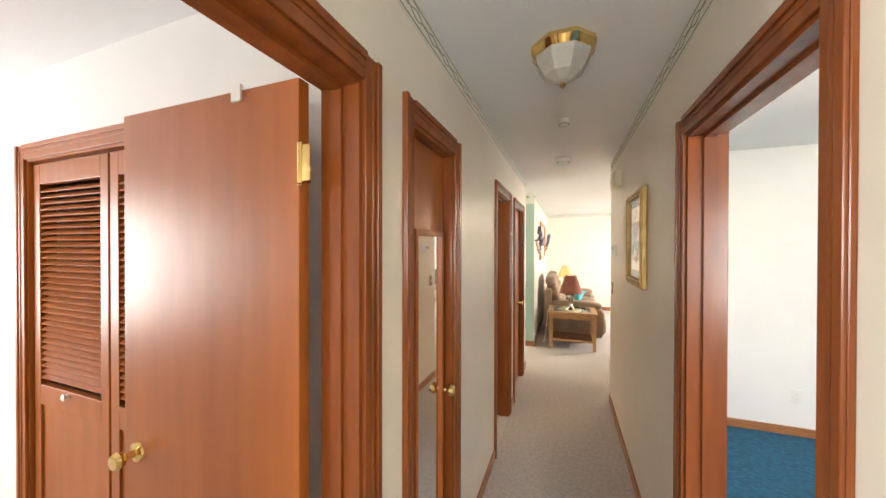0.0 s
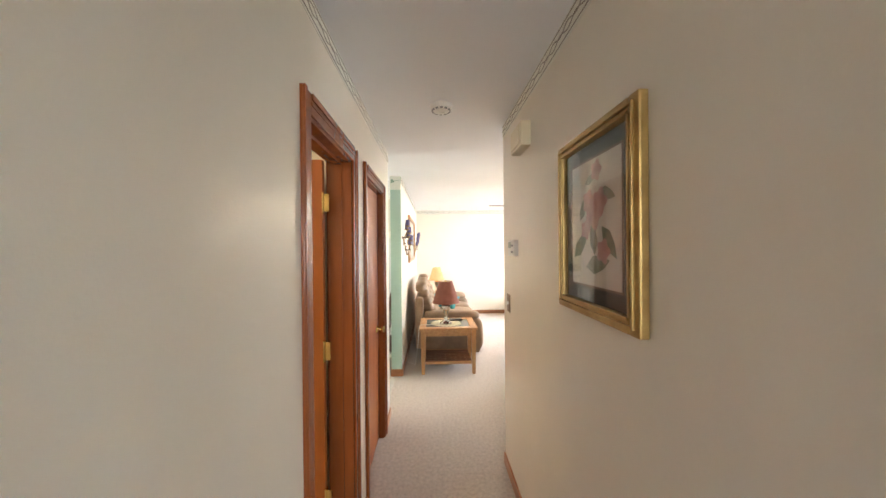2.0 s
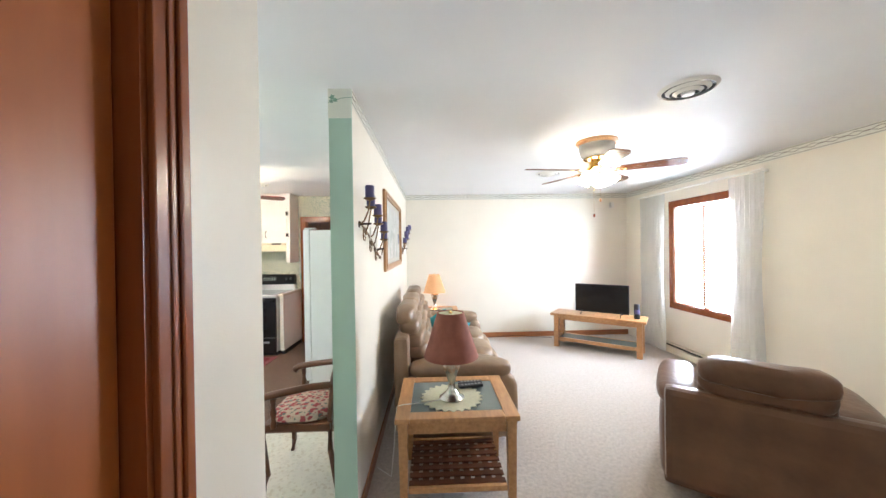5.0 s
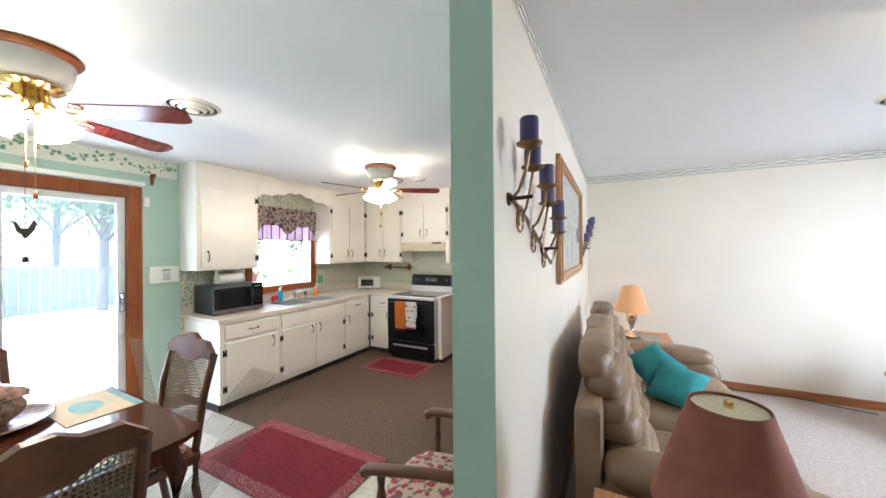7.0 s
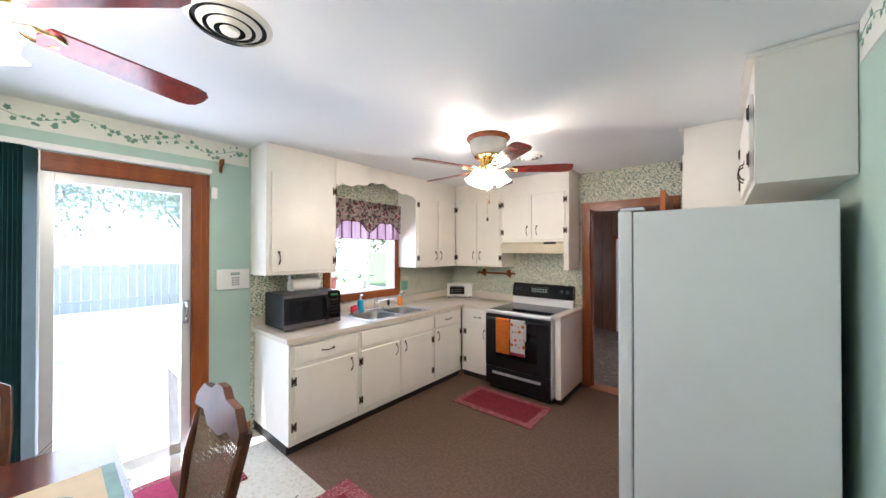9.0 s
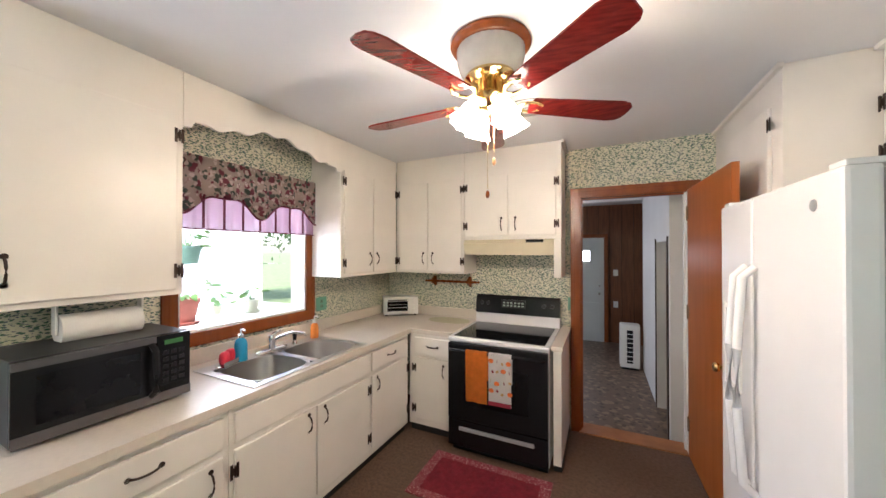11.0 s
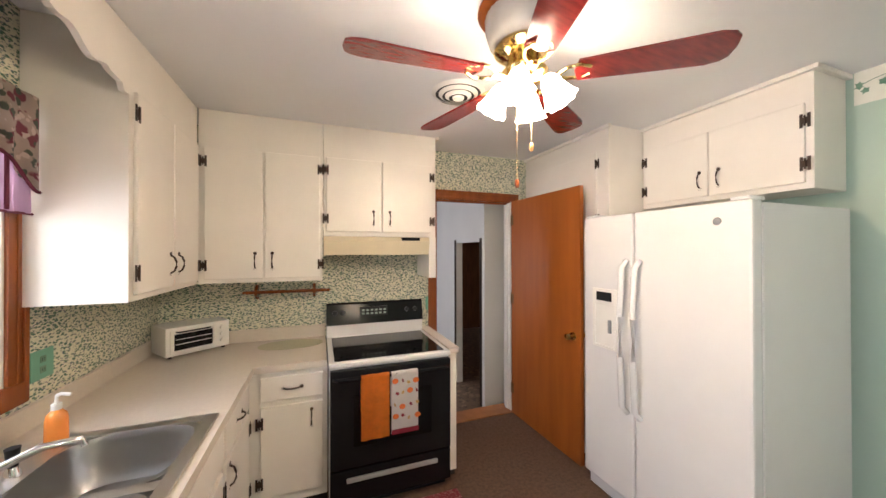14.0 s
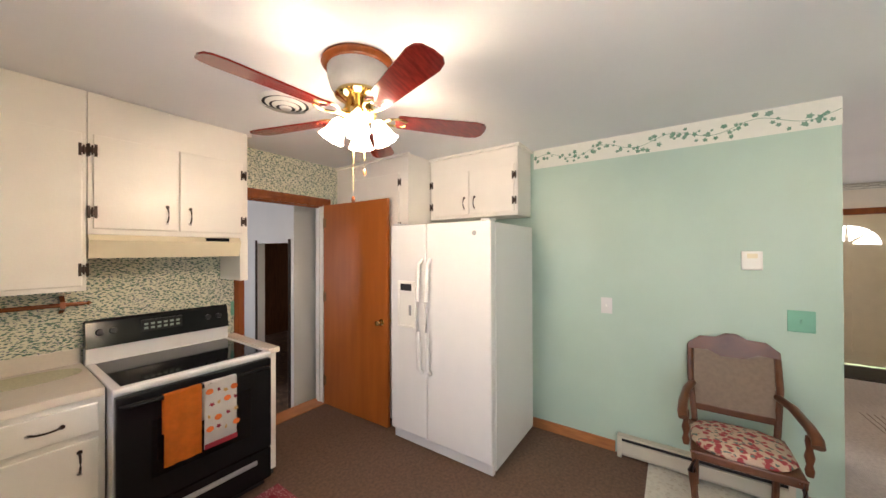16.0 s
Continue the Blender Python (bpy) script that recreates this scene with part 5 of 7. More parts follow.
# ---- ceiling fans ----
def ceiling_fan(m, angle, label, blade_mat, lit=True):
    t = thing("ceiling_fan", label, "ceiling fan", m, "ceiling fans")
    lathepart("ceiling_ring", [(0.0, 0), (0.168, 0), (0.172, -0.012), (0.160, -0.028), (0.148, -0.032), (0, -0.032)], M_OAK if blade_mat is M_BLADE2 else M_TRIM, t, None, 36, "wooden ceiling ring")
    bm = bmesh.new()
    n, prof = 72, ((0.142, -0.032), (0.140, -0.075), (0.125, -0.125), (0.10, -0.14))
    rings = [[bm.verts.new(((r + 0.003 * (k % 2)) * math.cos(2 * math.pi * k / n), (r + 0.003 * (k % 2)) * math.sin(2 * math.pi * k / n), z)) for k in range(n)] for r, z in prof]
    for a, b in zip(rings, rings[1:]):
        for k in range(n):
            bm.faces.new((a[k], a[(k + 1) % n], b[(k + 1) % n], b[k]))
    part("ribbed_housing", bm, M_FROST, t, "ribbed grey glass housing", True)
    lathepart("motor_hub", [(0, -0.135), (0.105, -0.14), (0.112, -0.155), (0.09, -0.172), (0.06, -0.182), (0.07, -0.215), (0.085, -0.235), (0.07, -0.262), (0.05, -0.276), (0.03, -0.292), (0, -0.297)], M_BRASS, t, None, 28, "polished brass hub")
    for k in range(5):
        r = pose(0, 0, -0.262, 0, 0, angle + 72 * k)
        bm = bmesh.new()
        bx(bm, (0.06, -0.02, -0.003), (0.13, 0.02, 0.003), 0.002, r)
        for s in (-1, 1):
            bmt = bmesh.new()
            tube(bmt, [(0.12, s * 0.015, 0.0), (0.15, s * 0.038, 0.004), (0.19, s * 0.045, 0.004), (0.225, s * 0.022, 0.004)], 0.006, 6)
            bmesh.ops.transform(bmt, matrix=r, verts=bmt.verts)
            me = bpy.data.meshes.new("tmp")
            bmt.to_mesh(me)
            bmt.free()
            bm.from_mesh(me)
            bpy.data.meshes.remove(me)
        part("blade_arm", bm, M_BRASS, t, "brass blade arm", True)
        bm = bmesh.new()
        o = [(0.185, -0.050), (0.58, -0.070), (0.62, -0.060), (0.638, -0.042), (0.644, 0.0), (0.638, 0.042), (0.62, 0.060), (0.58, 0.070), (0.185, 0.050), (0.172, 0.0)]
        prism(bm, o, 0.007, r @ pose(0, 0, 0.006, -11, 0, 0))
        part("blade", bm, blade_mat, t, "glossy wooden blade")
    for k in range(4):
        r = pose(0, 0, -0.268, 0, 0, 45 + 90 * k)
        tubepart("lamp_arm", [r @ Vector(p) for p in ((0.04, 0, 0), (0.07, 0, 0.008), (0.085, 0, -0.008))], 0.009, M_BRASS, t)
        bm = bmesh.new()
        n, prof = 32, ((0.022, 0.0), (0.034, -0.02), (0.040, -0.05), (0.046, -0.08), (0.058, -0.105))
        q = r @ pose(0.080, 0, 0.0) @ pose(0, 0, 0, 0, -28, 0)
        rings = [[bm.verts.new(q @ Vector((rr * (1 + (0.10 if j > 2 else 0) * math.cos(8 * 2 * math.pi * i / n)) * math.cos(2 * math.pi * i / n), rr * (1 + (0.10 if j > 2 else 0) * math.cos(8 * 2 * math.pi * i / n)) * math.sin(2 * math.pi * i / n), z))) for i in range(n)] for j, (rr, z) in enumerate(prof)]
        for a, b in zip(rings, rings[1:]):
            for i in range(n):
                bm.faces.new((a[i], a[(i + 1) % n], b[(i + 1) % n], b[i]))
        bm.faces.new(rings[0])
        part("glass_shade", bm, M_GLOW if lit else M_FROST, t, "lit frosted tulip shade" if lit else "frosted tulip shade", True)
    for x, y, ln in ((0.02, -0.015, 0.20), (-0.02, 0.02, 0.33)):
        bm = bmesh.new()
        for k in range(int(ln / 0.007)):
            bmesh.ops.create_icosphere(bm, subdivisions=1, radius=0.0024, matrix=Matrix.Translation((x, y, -0.292 - 0.007 * k)))
        part("pull_chain", bm, M_BRASS, t)
        lathepart("chain_pull", [(0, 0), (0.007, -0.006), (0.009, -0.022), (0.005, -0.034), (0, -0.035)], M_TRIM if ln > 0.3 else M_OAK, t, pose(x, y, -0.292 - ln), 10)
    return t


ceiling_fan(pose(-1.47, 7.86, H), 33.8, "lit hugger ceiling fan with five red mahogany blades over the kitchen", M_BLADE)
ceiling_fan(pose(-1.56, 5.45, H), 36.6, "lit hugger ceiling fan with red blades over the dining table", M_BLADE)
ceiling_fan(pose(2.36, 6.79, H), 41.4, "lit hugger ceiling fan with brown blades in the living room", M_BLADE2)
ceiling_fan(pose(2.67, 2.17, H), 32.5, "ceiling fan with a lit glass lamp in the bedroom", M_BLADE2)


def ceiling_vent(x, y, r=0.15):
    t = thing("ceiling_vent", "round white ceiling air diffuser with ring louvers", "vent", pose(x, y, H), "ceiling vents")
    for k, rr in enumerate((r, r * 0.74, r * 0.5)):
        z = -0.004 - 0.010 * k
        lathepart("ring", [(rr - 0.020, z - 0.012), (rr - 0.004, z), (rr, z + 0.003), (rr - 0.004, z + 0.003), (rr - 0.022, z - 0.009)], M_WPLAS, t, None, 32, caps=False)
    lathepart("throat", [(0, -0.002), (r * 0.9, -0.002), (r * 0.9, -0.001), (0, -0.001)], M_BLKPL, t, None, 32)
    lathepart("centre_cap", [(0, -0.045), (0.03, -0.04), (0.035, -0.03), (0, -0.028)], M_WPLAS, t, None, 20)


for x, y in ((-1.54, 6.09), (-1.45, 8.53), (2.37, 8.0), (2.41, 5.83), (2.87, 2.95)):
    ceiling_vent(x, y)

# ---- rugs ----
def rug(x0, y0, x1, y1, b, label, centre=M_RED, edge=M_REDB, fringe=False):
    t = thing("rug", label, "rug", pose((x0 + x1) / 2, (y0 + y1) / 2, 0.003), "red rugs")
    w, d = (x1 - x0) / 2, (y1 - y0) / 2
    boxpart("centre_field", (-w + b, -d + b, 0), (w - b, d - b, 0.010), centre, t, 0.003)
    for p, q in (((-w, -d, 0), (w, -d + b, 0.009)), ((-w, d - b, 0), (w, d, 0.009)), ((-w, -d + b, 0), (-w + b, d - b, 0.009)), ((w - b, -d + b, 0), (w, d - b, 0.009))):
        boxpart("border", p, q, edge, t, 0.002, "woven red and cream border")
    return t


rug(-2.02, 6.27, -0.72, 6.95, 0.10, "dark red rug with a woven border by the dining table")
rug(-2.20, 8.33, -1.34, 8.82, 0.07, "small dark red mat in front of the stove")
rug(-3.0, 5.55, -2.55, 6.52, 0.06, "small pink-red mat at the sliding door", M_PINKR)


# ---- kitchen window dressing and plants ----
def valance(m, w):
    t = thing("window_valance", "floral valance with a mauve ruffle and wine piping", "curtain", m)
    def drape(x0, x1, top, bottoms, y, material, name, waves, thick=0.002):
        bm = bmesh.new()
        n = 72
        rows = 8
        cols = []
        for i in range(n + 1):
            u = i / n
            zb = bottoms(u)
            cols.append([bm.verts.new((x0 + (x1 - x0) * u, y + 0.010 * math.sin(u * waves * 6.283) * (0.3 + j / rows), top + (zb - top) * j / rows)) for j in range(rows + 1)])
        for a, b in zip(cols, cols[1:]):
            for j in range(rows):
                bm.faces.new((a[j], a[j + 1], b[j + 1], b[j]))
        bmesh.ops.solidify(bm, geom=bm.faces[:], thickness=thick)
        part(name, bm, material, t, smooth=True)
    edge = lambda u: -0.27 - 0.055 * math.cos(u * 4 * math.pi) - 0.02 * math.cos(u * 8 * math.pi)
    drape(0, w, 0.0, edge, -0.035, M_VALF, "floral_panel", 9)
    drape(0.005, w - 0.005, -0.15, lambda u: -0.425, -0.015, M_MAUVE, "mauve_ruffle", 13)
    tubepart("piping", [(w * k / 72, -0.038, edge(k / 72)) for k in range(73)], 0.006, M_WINE, t, 6)
    tubepart("hem_piping", [(w * k / 40, -0.017, -0.425) for k in range(41)], 0.005, M_WINE, t, 6)
    for k in range(1, 8):
        boxpart("ruffle_seam", (w * k / 8 - 0.006, -0.030, -0.42), (w * k / 8 + 0.006, -0.024, -0.22), M_WINE, t)
    tubepart("curtain_rod", [(-0.03, -0.01, -0.01), (w + 0.03, -0.01, -0.01)], 0.008, M_WPLAS, t)


valance(pose(-3.18, 7.52, 2.12, 0, 0, 90), 0.955)


def leaves(bm, rng, n, spread, rise, size, droop=0.5):
    for _ in range(n):
        a, r, z = rng.uniform(0, 6.283), rng.uniform(0.2, 1) * spread, rng.uniform(0.1, 1) * rise
        e = Vector((math.cos(a) * r, math.sin(a) * r, z - droop * r * r))
        tube(bm, [(0, 0, 0), (e.x * 0.5, e.y * 0.5, z * 0.8), tuple(e)], 0.0018, 4)
        s = size * rng.uniform(0.6, 1.2)
        prism(bm, [(-s, 0), (-0.4 * s, -0.45 * s), (0.4 * s, -0.38 * s), (1.1 * s, 0), (0.4 * s, 0.38 * s), (-0.4 * s, 0.45 * s)], 0.0008, Matrix.Translation(e) @ Euler((rng.uniform(-0.7, 0.7), rng.uniform(-0.3, 0.9), a)).to_matrix().to_4x4())


def potted(name, m, r, h, pot_mat, label, n, spread, rise, size, seed, saucer=True):
    t = thing(name, label, "plant", m, "window plants")
    lathepart("pot", [(0, 0.012), (r * 0.72, 0.012), (r * 0.95, h * 0.82), (r * 1.06, h * 0.82), (r * 1.06, h), (r * 0.92, h), (r * 0.90, h * 0.88), (0, h * 0.88)], pot_mat, t, None, 24)
    if saucer:
        lathepart("saucer", [(0, 0), (r * 0.95, 0), (r * 1.15, 0.02), (r * 1.08, 0.02), (r * 0.9, 0.008), (0, 0.008)], pot_mat, t, None, 24)
    bm = bmesh.new()
    leaves(bm, random.Random(seed), n, spread, rise, size)
    bmesh.ops.transform(bm, matrix=pose(0, 0, h * 0.85), verts=bm.verts)
    part("foliage", bm, M_LEAF, t)


potted("potted_plant", pose(-3.50, 7.70, 1.091), 0.095, 0.165, M_TERRA, "trailing green plant in a pink terracotta pot", 16, 0.20, 0.16, 0.032, 5)
potted("potted_plant", pose(-3.50, 8.18, 1.091), 0.052, 0.10, M_POTW, "small orchid in a pale ceramic pot", 9, 0.12, 0.10, 0.04, 6)
potted("potted_plant", pose(-3.56, 7.76, 1.469), 0.085, 0.13, M_POTG, "leafy plant in a jade green pot on the upper glass shelf", 26, 0.20, 0.2, 0.035, 7, False)
potted("potted_plant", pose(-3.58, 7.95, 1.091), 0.05, 0.08, M_POTW, "small leafy plant on the garden window shelf", 12, 0.13, 0.14, 0.03, 8, False)


# ---- plates, switches and small wall fixtures ----
def plate(name, m, w, h, material, label, category, kind="switch"):
    t = thing(name, label, category, m)
    boxpart("plate", (-w / 2, -0.006, -h / 2), (w / 2, 0, h / 2), material, t, 0.002)
    if kind == "switch":
        boxpart("toggle", (-0.005, -0.018, -0.010), (0.005, -0.006, 0.012), M_WPLAS if material is not M_PLUG else M_PLUG, t, 0.002)
    elif kind == "outlet":
        for z in (-0.020, 0.020):
            boxpart("socket", (-0.015, -0.008, z - 0.013), (0.015, -0.006, z + 0.013), M_WPLAS if material is not M_PLUG else M_IVY, t, 0.001)
            for x in (-0.006, 0.006):
                boxpart("slot", (x - 0.001, -0.0085, z - 0.005), (x + 0.001, -0.008, z + 0.005), M_BLKPL, t)
    return t


R = lambda y, z: pose(1.385, y, z, 0, 0, -90)
plate("light_switch", R(4.02, 1.19), 0.075, 0.12, M_ABRASS, "antique brass light switch plate on the hallway wall", "switch")
t = thing("thermostat", "white digital thermostat on the hallway wall", "thermostat", R(3.84, 1.565))
boxpart("body", (-0.075, -0.03, -0.05), (0.075, 0, 0.05), M_WPLAS, t, 0.006)
boxpart("display", (-0.060, -0.0315, 0.0), (0.0, -0.03, 0.038), M_LCD, t)
for x in (0.025, 0.05):
    for z in (-0.025, 0.015):
        boxpart("button", (x - 0.008, -0.033, z - 0.006), (x + 0.008, -0.03, z + 0.006), M_GREYPL, t, 0.001)
t = thing("door_chime", "almond plastic door chime box on the hallway wall", "door chime", R(3.60, 2.17))
boxpart("cover", (-0.11, -0.055, -0.065), (0.11, 0, 0.065), M_ALMOND, t, 0.006)
boxpart("front_panel", (-0.085, -0.062, -0.05), (0.085, -0.055, 0.05), M_ALMOND, t, 0.004)
G = lambda y, z: pose(0.35, y, z, 0, 0, -90)
plate("light_switch", G(7.075, 1.13), 0.08, 0.125, M_STEEL, "brushed metal light switch plate on the green wall", "switch")
plate("light_switch", G(6.01, 1.13), 0.12, 0.13, M_PLUG, "green double light switch plate on the green wall", "switch")
t = thing("wall_thermostat", "white wall thermostat on the green wall", "thermostat", G(6.23, 1.495))
boxpart("body", (-0.05, -0.03, -0.06), (0.05, 0, 0.06), M_WPLAS, t, 0.006)
boxpart("dial_window", (-0.025, -0.032, 0.015), (0.025, -0.03, 0.045), M_ALMOND, t)
plate("outlet", pose(-3.21, 8.60, 1.115, 0, 0, 90), 0.115, 0.115, M_PLUG, "green double outlet plate over the worktop", "outlet", "outlet")
plate("outlet", pose(-1.275, 9.6, 1.10), 0.07, 0.115, M_PLUG, "green outlet plate beside the stove", "outlet", "outlet")
plate("outlet", pose(2.785, 4.044, 0.33), 0.075, 0.12, M_WPLAS, "white wall outlet in the bedroom", "outlet", "outlet")
plate("outlet", pose(3.18, 4.044, 1.085), 0.085, 0.125, M_WPLAS, "white wall plate with a dangling cord", "outlet", "switch")
tubepart("cord", [(3.18, 4.036, 1.02), (3.16, 4.036, 0.6), (3.15, 4.036, 0.12), (3.15, 4.02, 0.012), (3.0, 3.98, 0.008), (2.92, 4.0, 0.008)], 0.004, M_WPLAS)
tagged(bpy.data.objects["cord"], "thin white cord hanging down the bedroom wall", "cord")
t = thing("alarm_panel", "white security keypad beside the sliding door", "keypad", pose(-3.21, 6.505, 1.24, 0, 0, 90))
boxpart("body", (0, -0.032, 0), (0.245, 0, 0.165), M_WPLAS, t, 0.006)
boxpart("display", (0.10, -0.0335, 0.115), (0.17, -0.032, 0.138), M_LCD, t)
for r in range(4):
    for c in range(3):
        boxpart("key", (0.11 + 0.02 * c, -0.035, 0.03 + 0.019 * r), (0.124 + 0.02 * c, -0.032, 0.042 + 0.019 * r), M_GREYPL, t)
t = thing("curtain_bracket", "small carved wooden bracket below the ivy border", "bracket", pose(-3.21, 6.55, 2.25, 0, 0, 90))
bm = bmesh.new()
prism(bm, [(0, 0.05), (0.06, 0.05), (0.055, 0.02), (0.02, 0.0), (0.012, -0.05), (0, -0.055)], 0.02, pose(0, 0, 0) @ pose(0, 0, 0, 90, 0, -90))
part("bracket", bm, M_TRIM, t)
tagged(boxpart("door_sensor", (-3.21, 6.475, 1.98), (-3.19, 6.515, 2.07), M_WPLAS, bev=0.004), "small white door sensor on the green wall", "sensor")
t = thing("rooster_ornament", "dark metal rooster pull hanging from the dining room fan", "ornament", pose(-1.53, 5.43, 1.64, 0, 0, 45) @ Matrix.Scale(0.48, 4))
bm = bmesh.new()
prism(bm, [(-0.07, 0.05), (-0.09, 0.10), (-0.06, 0.085), (-0.03, 0.03), (0.02, 0.03), (0.045, 0.075), (0.06, 0.11), (0.075, 0.085), (0.095, 0.075), (0.075, 0.065), (0.065, 0.02), (0.03, -0.03), (0.01, -0.06), (-0.01, -0.06), (-0.02, -0.03), (-0.06, 0.0)], 0.012, pose(0, 0.006, 0, 90, 0, 0))
part("rooster", bm, M_BRONZE, t)
tubepart("cord", [(0.0, 0, 0.03), (0.0, 0, 1.09)], 0.003, M_BRONZE, t, 4)
tubepart("lower_cord", [(0.0, 0, -0.05), (0.0, 0, -0.24)], 0.0015, M_BRONZE, t, 4)
lathepart("bell", [(0, 0), (0.016, -0.002), (0.022, -0.05), (0, -0.05)], M_BRONZE, t, pose(0, 0, -0.23), 12)


def smoke_alarm(x, y, r, label):
    t = thing("smoke_alarm", label, "smoke alarm", pose(x, y, H), "ceiling alarms")
    lathepart("base", [(0, 0), (r, 0), (r, -0.012), (0, -0.012)], M_WPLAS, t, None, 28)
    lathepart("cover", [(r * 0.94, -0.012), (r * 0.92, -0.028), (r * 0.7, -0.038), (r * 0.35, -0.040), (r * 0.3, -0.036), (0, -0.036)], M_WPLAS, t, None, 28)
    for k in range(12):
        a = 2 * math.pi * k / 12
        bm = bmesh.new()
        bx(bm, (r * 0.72, -0.008, -0.0385), (r * 0.86, 0.008, -0.030), 0, pose(0, 0, 0, 0, 0, 30 * k))
        part("slot", bm, M_GREYPL, t)


smoke_alarm(0.925, 3.82, 0.068, "round white smoke alarm on the hallway ceiling")
smoke_alarm(0.935, 2.76, 0.04, "small round white ceiling sensor")

hl = thing("ceiling_light", "octagonal brass and glass hallway ceiling light", "ceiling light", pose(0.935, 1.90, H))
lathepart("brass_pan", [(0, 0), (0.135, 0), (0.14, -0.02), (0.12, -0.045), (0, -0.045)], M_BRASS, hl, pose(0, 0, 0, 0, 0, 22.5), 8, "polished brass pan")
bm = bmesh.new()
n = 8
prof = ((0.118, -0.045), (0.112, -0.07), (0.08, -0.125), (0.035, -0.15), (0.012, -0.155))
rings = [[bm.verts.new((r * math.cos(2 * math.pi * (k + 0.5) / n), r * math.sin(2 * math.pi * (k + 0.5) / n), z)) for k in range(n)] for r, z in prof]
for a, b in zip(rings, rings[1:]):
    for k in range(n):
        bm.faces.new((a[k], a[(k + 1) % n], b[(k + 1) % n], b[k]))
part("glass_bowl", bm, M_FROST, hl, "faceted clear glass bowl")
lathepart("finial", [(0, -0.15), (0.012, -0.155), (0.014, -0.168), (0.006, -0.176), (0, -0.185)], M_BRASS, hl, None, 12)

bg = thing("bathroom_light", "round lit glass ceiling lamp in the bathroom", "ceiling light", pose(-0.55, 2.75, H))
lathepart("base", [(0, 0), (0.11, 0), (0.10, -0.03), (0, -0.03)], M_BRASS, bg)
lathepart("globe", [(0.09, -0.03), (0.12, -0.07), (0.10, -0.12), (0.04, -0.145), (0, -0.15)], M_GLOWSOFT, bg)


# ---- pictures ----
def framed(name, m, w, h, label, frame_mat, fw, inner):
    """Picture on the face y = 0; x to the right, centred at its foot."""
    t = thing(name, label, "picture", m)
    for a, b in (((0, 0, 0), (fw, 0, h)), ((w - fw, 0, 0), (w, 0, h)), ((fw, 0, 0), (w - fw, 0, fw)), ((fw, 0, h - fw), (w - fw, 0, h))):
        bm = bmesh.new()
        bx(bm, (a[0], -0.028, a[2]), (b[0], -0.002, b[2]), 0.006)
        horiz = b[0] - a[0] > b[2] - a[2]
        if horiz:
            zc = (a[2] + b[2]) / 2
            out = a[2] < h / 2
            bx(bm, (a[0] - fw * 0.6, -0.036, zc - 0.004), (b[0] + fw * 0.6, -0.027, zc + 0.004), 0.003)
            bx(bm, (a[0], -0.034, (b[2] - 0.010) if out else a[2]), (b[0], -0.027, b[2] if out else a[2] + 0.010), 0.003)
        else:
            xc = (a[0] + b[0]) / 2
            out = a[0] < w / 2
            bx(bm, (xc - 0.004, -0.036, fw * 0.4), (xc + 0.004, -0.027, h - fw * 0.4), 0.003)
            bx(bm, ((b[0] - 0.010) if out else a[0], -0.034, fw), (b[0] if out else a[0] + 0.010, -0.027, h - fw), 0.003)
        part("frame_rail", bm, frame_mat, t)
    inner(t, fw, w, h)
    boxpart("glass", (fw, -0.020, fw), (w - fw, -0.0185, h - fw), M_PICGL, t)
    return t


def botanical(t, fw, w, h):
    boxpart("mat_board", (fw, -0.010, fw), (w - fw, -0.006, h - fw), M_MATB, t, label="dark green mat board")
    b = fw + 0.055
    boxpart("inner_mat", (b - 0.008, -0.0115, b - 0.008), (w - b + 0.008, -0.010, h - b + 0.008), M_GREYUPH, t)
    boxpart("print", (b, -0.013, b), (w - b, -0.0115, h - b), M_PRINT, t, label="faded flower print")
    r = random.Random(11)
    cx, cz = w / 2, h / 2
    bm = bmesh.new()
    for dx, dz, s, a in ((-0.09, -0.07, 0.065, 40), (0.02, -0.13, 0.07, 10), (0.09, -0.06, 0.06, -50), (-0.07, 0.05, 0.045, 60), (0.08, 0.08, 0.045, -20), (0.0, -0.05, 0.055, 100), (-0.02, 0.14, 0.035, 20)):
        prism(bm, [(-s, 0), (-0.3 * s, -0.42 * s), (0.5 * s, -0.3 * s), (1.1 * s, 0), (0.5 * s, 0.3 * s), (-0.3 * s, 0.42 * s)], 0.0005, pose(cx + dx, -0.0132 - r.uniform(0, 0.0008), cz + dz) @ pose(0, 0, 0, 90, 0, 0) @ pose(0, 0, 0, 0, 0, a))
    part("printed_leaf", bm, M_LEAFP, t)
    bm = bmesh.new()
    for dx, dz, s in ((0.0, 0.03, 0.05), (0.04, 0.06, 0.04), (-0.03, 0.07, 0.035), (0.06, -0.09, 0.035), (0.02, 0.16, 0.03), (-0.05, -0.02, 0.03)):
        prism(bm, [(s * (1 + 0.18 * math.cos(5 * a)) * math.cos(a), s * (1 + 0.18 * math.cos(5 * a)) * math.sin(a)) for a in [6.283 * k / 24 for k in range(24)]], 0.0005, pose(cx + dx, -0.0142 - r.uniform(0, 0.0008), cz + dz, 90, 0, 0))
    part("printed_flower", bm, M_PINKP, t)


framed("framed_print", pose(1.385, 3.055, 1.346, 0, 0, -90), 0.507, 0.60, "gold framed botanical print with a dark green mat", M_GOLD, 0.045, botanical)


def landscape(t, fw, w, h):
    boxpart("mat_board", (fw, -0.010, fw), (w - fw, -0.006, h - fw), M_PRINT, t)
    boxpart("print", (fw + 0.05, -0.012, fw + 0.05), (w - fw - 0.05, -0.010, h - fw - 0.05), M_LAND, t, label="pale blue-grey landscape print")


